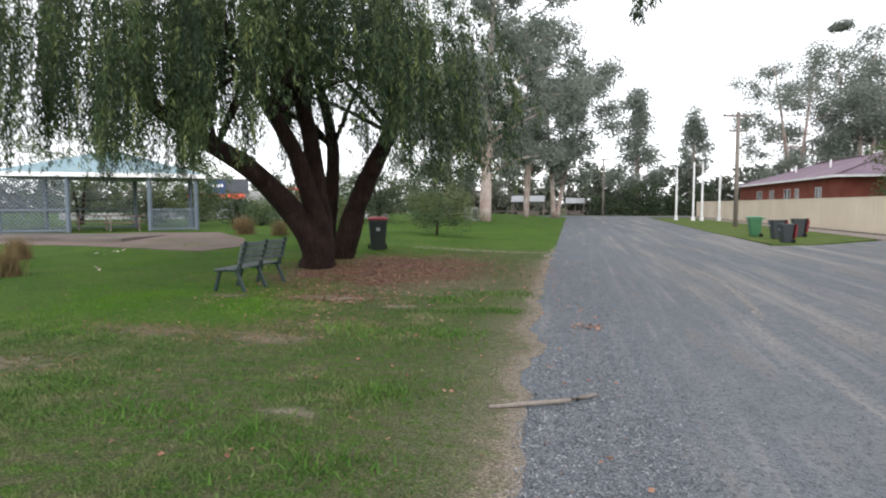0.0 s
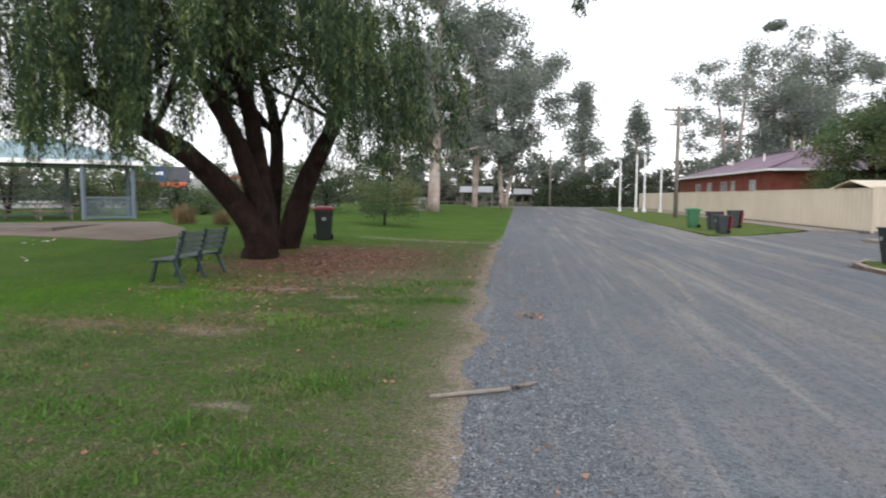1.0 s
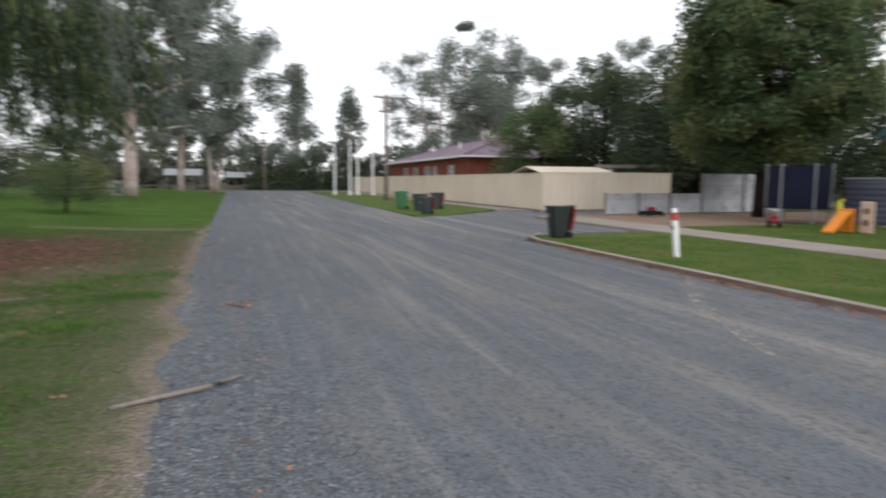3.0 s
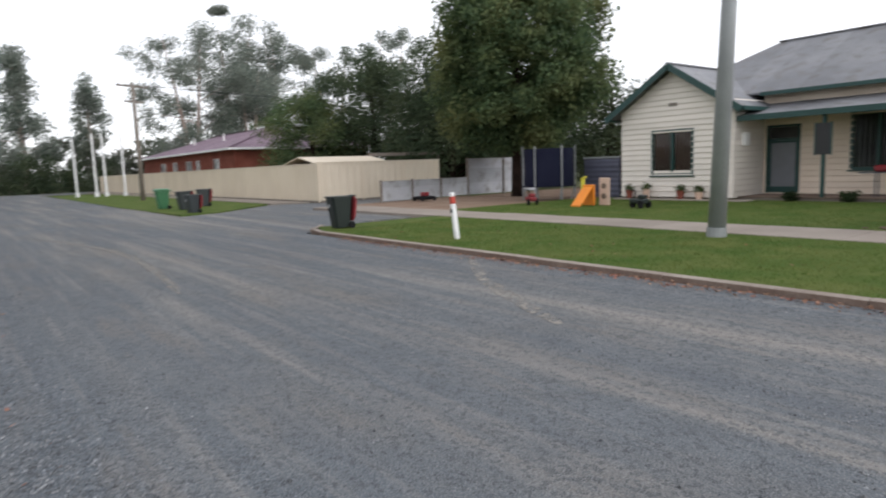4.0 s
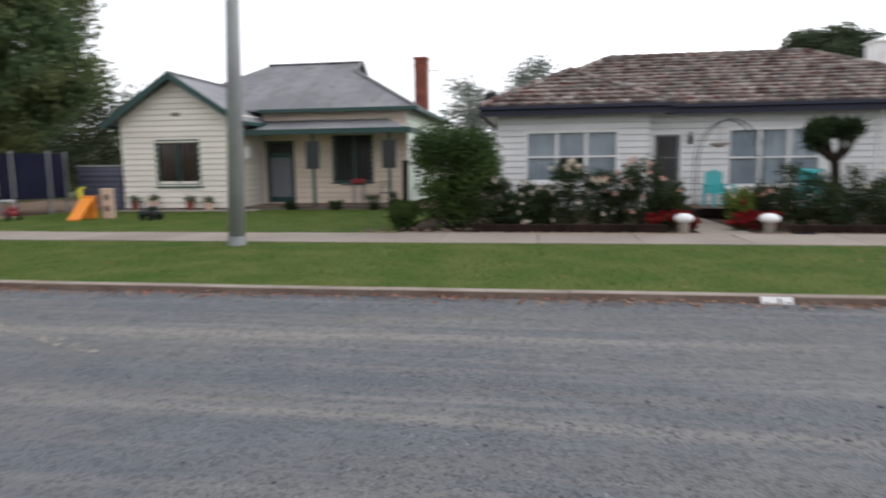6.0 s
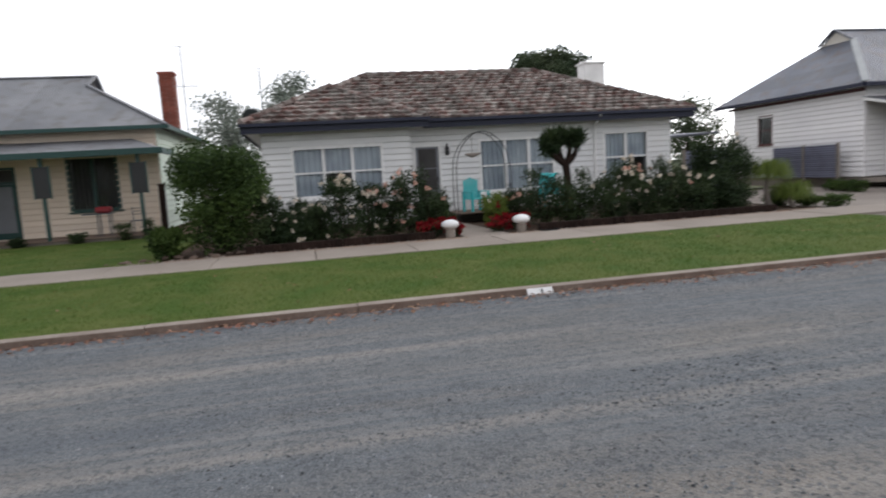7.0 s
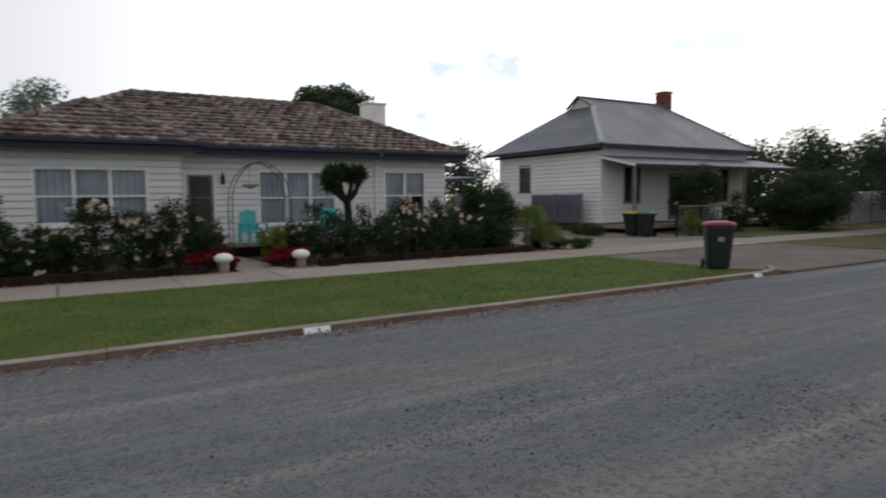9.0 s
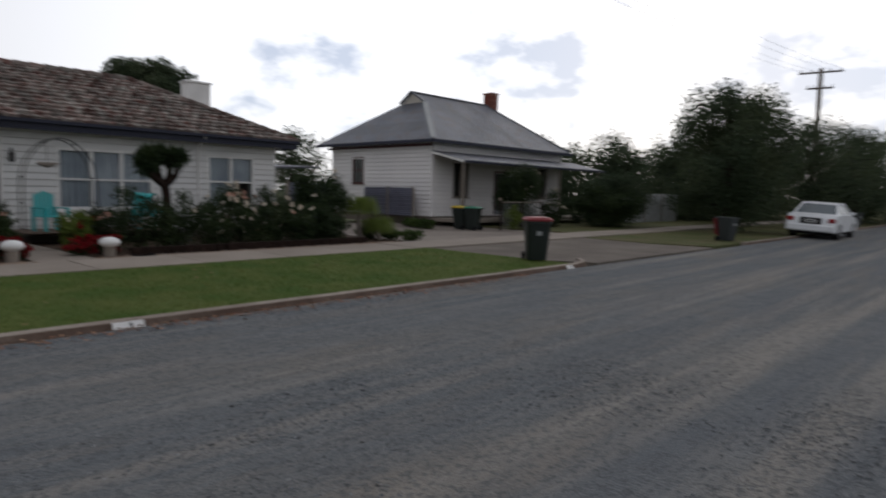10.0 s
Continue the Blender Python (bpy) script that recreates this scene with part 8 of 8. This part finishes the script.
part("arm", tube(bmesh.new(), [(19.6, 1.75, 3.42), (19.6, 1.85, 3.62)], [0.02, 0.02], 6), M_POLE, dish)

# ---- cottage yard ----
tr = thing("trampoline", (20.3, 18.7, 0.12), "round trampoline with dark navy safety net and pale poles", "trampoline")
cx, cy, R = 20.5, 18.7, 1.1
for k in range(6):
    a = 2 * math.pi * k / 6 + 0.2
    x, y = cx + R * math.cos(a), cy + R * math.sin(a)
    part("pole", tube(bmesh.new(), [(x, y, 0.1), (x, y, 2.35)], [0.03, 0.03], 8), M_POLE, tr)
    part("leg", tube(bmesh.new(), [(cx + R * 0.85 * math.cos(a), cy + R * 0.85 * math.sin(a), 0.1), (x, y, 0.75)], [0.025, 0.025], 6), M_POLE, tr)
bm = bmesh.new()
ring = lambda z, r: [bm.verts.new((cx + r * math.cos(a), cy + r * math.sin(a), z)) for a in np.linspace(0, 2 * math.pi, 25)[:-1]]
r0, r1 = ring(0.72, R * 0.96), ring(2.25, R * 0.96)
for k in range(24):
    bm.faces.new((r0[k], r0[(k + 1) % 24], r1[(k + 1) % 24], r1[k]))
r = bmesh.ops.extrude_face_region(bm, geom=bm.faces[:])
bmesh.ops.scale(bm, verts=[v for v in r["geom"] if isinstance(v, bmesh.types.BMVert)], vec=(0.985, 0.985, 1), space=Matrix.Translation((-cx, -cy, 0)))
part("net", bm, M_BLUEMESH, tr)
part("mat", tube(bmesh.new(), [(cx, cy, 0.68), (cx, cy, 0.72)], [R * 0.95] * 2, 24), M_RUBBER, tr)
part("pad", tube(bmesh.new(), [(cx, cy, 0.66), (cx, cy, 0.70)], [R * 1.03] * 2, 24), M_BLUEMESH, tr)

sl = thing("toy_slide", (17.5, 14.3, 0.13), "orange plastic toddler slide with yellow rail", "toy")
part("chute", slab(bmesh.new(), [(16.95, 14.05, 0.18), (16.95, 14.45, 0.18), (17.65, 14.5, 0.78), (17.65, 14.1, 0.78)], 0.05), M_ORANGE, sl)
part("side_panel", boxed(17.68, 17.76, 14.05, 14.55, 0.13, 0.85, bevel=0.02), M_ORANGE, sl)
part("rail", tube(bmesh.new(), [(17.7, 14.55, 0.6), (17.75, 14.58, 1.05), (17.75, 14.45, 1.12)], [0.06, 0.07, 0.04], 8), M_BRASSYEL, sl)
pp = thing("play_panel", (17.9, 13.75, 0.13), "peach plastic play panel with round holes", "toy")
bm = boxed(17.86, 17.92, 13.55, 13.98, 0.13, 1.08, bevel=0.02)
part("panel", bm, M_PEACH, pp)
for z in (0.45, 0.8):
    part("dial", tube(bmesh.new(), [(17.84, 13.77, z), (17.86, 13.77, z)], [0.1, 0.1], 12), M_DECK, pp)


def ride_on(x, y, z, turn, mat, label):
    t = thing("ride_on_toy", (0, 0, 0), label, "toy", "ride-on toys")
    part("body", boxed(-0.35, 0.3, -0.13, 0.13, 0.14, 0.3, bevel=0.04), mat, t)
    part("seat", boxed(-0.3, -0.05, -0.11, 0.11, 0.3, 0.42, bevel=0.03), mat, t)
    part("handlebar", tube(bmesh.new(), [(0.2, 0, 0.28), (0.14, 0, 0.55), (0.14, 0.16, 0.56)], [0.02, 0.018, 0.018], 6), M_RUBBER, t)
    for wx, wy in ((0.25, 0.0), (-0.25, 0.16), (-0.25, -0.16)):
        part("wheel", tube(bmesh.new(), [(wx, wy - 0.03, 0.12), (wx, wy + 0.03, 0.12)], [0.12, 0.12], 12), M_RUBBER, t)
    t.matrix_basis = pose(x, y, z, 0, 0, turn)
    return t


ride_on(17.2, 16.6, 0.13, 60, M_BINRED, "small red ride-on toy on the lawn")
ride_on(17.3, 12.0, 0.13, 80, M_BINDARK, "small dark green ride-on toy on the lawn")
ride_on(18.4, 15.0, 0.13, 20, M_BINRED, "small red toy car by the trampoline")
mow = thing("lawn_mower", (17.9, 24.2, 0.1), "black push mower with red top", "mower")
part("deck", boxed(17.5, 18.3, 23.9, 24.5, 0.15, 0.32, bevel=0.05), M_RUBBER, mow)
part("engine", boxed(17.75, 18.1, 24.05, 24.35, 0.32, 0.5, bevel=0.04), M_BINRED, mow)
for wx, wy in ((17.55, 23.88), (18.25, 23.88), (17.55, 24.52), (18.25, 24.52)):
    part("wheel", tube(bmesh.new(), [(wx, wy - 0.03, 0.2), (wx, wy + 0.03, 0.2)], [0.1, 0.1], 12), M_RUBBER, mow)
tank = thing("store_box", (22.0, 17.0, 0.1), "grey-blue corrugated garden store beside the cottage", "store")
part("body", boxed(22.0, 23.4, 16.2, 18.0, 0.1, 1.75), M_BLUESHEET, tank)
part("lid", boxed(21.95, 23.45, 16.15, 18.05, 1.75, 1.83, bevel=0.02), M_POLE, tank)
for i, (x, y, h) in enumerate(((21.3, 15.2, 0.35), (21.25, 14.4, 0.4), (21.3, 13.0, 0.35), (21.35, 12.3, 0.3))):
    pot = thing("pot_plant", (x, y, 0.13), "terracotta pot plant against the cottage wall", "pot plant", "pots")
    part("pot", tube(bmesh.new(), [(x, y, 0.13), (x, y, 0.13 + h)], [0.10, 0.15], 12), M_PEACH if i % 2 else M_BRICK, pot)
    crown_of(np.random.default_rng(480 + i), [(np.array((x, y, 0.2 + h)), (0.2, 0.2, 0.16))], 260, 0.08, 0.03, M_BUSH, pot, "leaves")
vt = thing("barbecue", (22.5, 7.0, 0.25), "small barbecue with red lid on the verandah", "barbecue")
part("lid", boxed(22.3, 22.7, 6.75, 7.2, 1.02, 1.22, bevel=0.05), M_BINRED, vt)
part("tray", boxed(22.28, 22.72, 6.7, 7.6, 0.98, 1.02), M_SHOPDARK, vt)
for x, y in ((22.35, 6.8), (22.65, 6.8), (22.35, 7.15), (22.65, 7.15)):
    part("leg", beam(bmesh.new(), (x, y, 0.25), (x, y, 0.98), 0.03, 0.03), M_SHOPDARK, vt)
vc = thing("metal_chair", (22.6, 6.0, 0.25), "dark metal chair on the verandah", "chair")
part("seat", boxed(22.4, 22.8, 5.8, 6.2, 0.68, 0.71), M_SHOPDARK, vc)
for x, y, h in ((22.42, 5.82, 0.45), (22.42, 6.18, 0.45), (22.78, 5.82, 0.9), (22.78, 6.18, 0.9)):
    part("leg", beam(bmesh.new(), (x, y, 0.25), (x, y, 0.25 + h), 0.025, 0.025), M_SHOPDARK, vc)
for z in (0.9, 1.0, 1.1):
    part("back_bar", beam(bmesh.new(), (22.78, 5.82, z), (22.78, 6.18, z), 0.02, 0.02), M_SHOPDARK, vc)
for i, (x, y, h) in enumerate(((21.7, 7.6, 0.4), (21.7, 9.3, 0.3), (21.6, 6.2, 0.6), (21.5, 5.4, 0.7))):
    bush("verandah_plant", (x, y, 0.13), (0.7, 0.6, h), 700, 0.07, M_ROSE, "small dark plant along the verandah edge", 490 + i, (), "verandah plants", lumps=5)

# ---- south: hedge, far cottage front, parked car ----
bush("round_hedge", (15.6, -28.2, 0.1), (3.5, 3.3, 2.2), 16000, 0.10, M_ROSE, "wide rounded dark green hedge bush", 500, (), "hedges", lumps=18)
bush("garden_bush", (17.6, -23.6, 0.1), (2.4, 2.0, 3.1), 15000, 0.09, M_ROSE, "dark leafy bush before the cottage verandah", 501, ((M_WHITEPETAL, 6),), lumps=12)
bush("garden_bush", (16.8, -25.2, 0.1), (1.2, 1.1, 1.9), 3000, 0.08, M_ROSE, "thin rose bush before the cottage", 502, ((M_WHITEPETAL, 8),))
bush("garden_bush", (16.6, -21.8, 0.1), (0.8, 0.8, 1.2), 1500, 0.08, M_LIME, "small yellow-green bush at the driveway", 503)
for i, (y, h) in enumerate(((-27.4, 0.7), (-30.0, 0.7), (-31.2, 0.8))):
    bush("verandah_plant", (18.3, y, 0.12), (1.0, 0.8, h), 900, 0.08, M_ROSE, "dark plant along the cottage verandah", 505 + i, (), "verandah plants")
low_f = thing("wire_fence", (16.9, -21.6, 0.1), "low grey wire mesh garden fence", "fence")
for y in (-20.9, -22.4, -23.9):
    part("post", beam(bmesh.new(), (16.6, y, 0.1), (16.6, y, 1.35), 0.06, 0.06), M_BARK, low_f)
part("rail", beam(bmesh.new(), (16.6, -20.9, 1.3), (16.6, -23.9, 1.3), 0.04, 0.05), M_TIMBER, low_f)
bm = bmesh.new()
for k in range(20):
    beam(bm, (16.6, -20.9 - 0.15 * k, 0.15), (16.6, -20.9 - 0.15 * k, 1.3), 0.008, 0.008)
for k in range(8):
    beam(bm, (16.6, -20.9, 0.2 + 0.14 * k), (16.6, -23.9, 0.2 + 0.14 * k), 0.008, 0.008)
part("mesh", bm, M_POLE, low_f)


def sedan(x, y, z, turn):
    """A four-door saloon, nose along -y."""
    c = thing("parked_car", (0, 0, 0), "white four-door sedan parked with two wheels on the verge", "car")
    prof = [(2.30, 0.30), (2.36, 0.55), (2.30, 0.78), (2.12, 0.95), (1.35, 1.00), (-0.95, 0.95), (-2.05, 0.80), (-2.32, 0.62), (-2.32, 0.30)]
    bm = bmesh.new()
    lines = []
    for sx, tuck in ((-0.90, 0.0), (-0.82, 0.03), (0.82, 0.03), (0.90, 0.0)):
        lines.append([bm.verts.new((sx if abs(sx) > 0.85 else sx, yy * (1.0 if abs(sx) < 0.85 else 0.985), zz + (tuck if zz > 0.5 else 0))) for yy, zz in prof])
    for a, b in zip(lines, lines[1:]):
        for i in range(len(prof) - 1):
            bm.faces.new((a[i], b[i], b[i + 1], a[i + 1]))
        bm.faces.new((a[-1], b[-1], b[0], a[0]))
    bm.faces.new(lines[0])
    bm.faces.new(list(reversed(lines[-1])))
    bmesh.ops.recalc_face_normals(bm, faces=bm.faces)
    body = part("body", bm, M_CARW, c)
    def cabin(w0, w1, pts, mat, name, parent):
        bm = bmesh.new()
        a = [bm.verts.new((-(w0 if zz < 1.1 else w1), yy, zz)) for yy, zz in pts]
        b = [bm.verts.new(((w0 if zz < 1.1 else w1), yy, zz)) for yy, zz in pts]
        bm.faces.new(a)
        bm.faces.new(list(reversed(b)))
        for i in range(len(pts)):
            j = (i + 1) % len(pts)
            bm.faces.new((a[i], a[j], b[j], b[i]))
        bmesh.ops.recalc_face_normals(bm, faces=bm.faces)
        return part(name, bm, mat, parent)
    cabin(0.80, 0.62, [(1.62, 0.98), (0.95, 1.40), (-0.25, 1.42), (-1.15, 0.95)], M_DARKGLASS, "glasshouse", c)
    cabin(0.60, 0.635, [(0.98, 1.385), (0.90, 1.45), (-0.22, 1.47), (-0.30, 1.40)], M_CARW, "roof", c)
    for sx in (-1, 1):
        for p, q in (((0.79 * sx, 1.60, 0.99), (0.63 * sx, 0.95, 1.41)), ((0.80 * sx, 0.30, 0.98), (0.635 * sx, 0.28, 1.42)), ((0.80 * sx, -1.14, 0.96), (0.63 * sx, -0.26, 1.42))):
            part("pillar", beam(bmesh.new(), p, q, 0.07, 0.07), M_CARW, c)
        part("tail_light", boxed(sx * 0.88, sx * 0.62, 2.25, 2.37, 0.68, 0.85, bevel=0.03), M_LAMPRED, c)
        part("mirror", boxed(sx * 0.86, sx * 1.02, -0.85, -0.72, 0.98, 1.1, bevel=0.02), M_CARW, c)
        for yy in (1.38, -1.42):
            w = part("wheel", tube(bmesh.new(), [(sx * 0.70, yy, 0.32), (sx * 0.915, yy, 0.32)], [0.32, 0.32], 20), M_RUBBER, c)
            part("rim", tube(bmesh.new(), [(sx * 0.90, yy, 0.32), (sx * 0.925, yy, 0.32)], [0.21, 0.19], 14), M_CHROME, w)
        for yy in (0.32, -0.55):
            part("door_handle", boxed(sx * 0.895, sx * 0.925, yy, yy + 0.16, 0.80, 0.83), M_CARW, c)
    part("rear_bumper", boxed(-0.88, 0.88, 2.28, 2.43, 0.30, 0.58, bevel=0.05), M_CARW, c)
    pl = part("plate_recess", boxed(-0.38, 0.38, 2.335, 2.372, 0.60, 0.85), M_RUBBER, c)
    part("plate", boxed(-0.19, 0.19, 2.372, 2.385, 0.66, 0.78), M_WHITEP, pl)
    part("plate_bar", boxed(-0.14, 0.14, 2.386, 2.392, 0.69, 0.75), M_BINGREY, pl)
    part("underbody", boxed(-0.8, 0.8, -2.1, 2.2, 0.18, 0.32), M_RUBBER, c)
    c.matrix_basis = pose(x, y, z, 0, -3, turn) @ Matrix.Diagonal((1.05, 1.05, 1.07, 1))
    return c


sedan(7.05, -32.4, 0.045, 1.0)
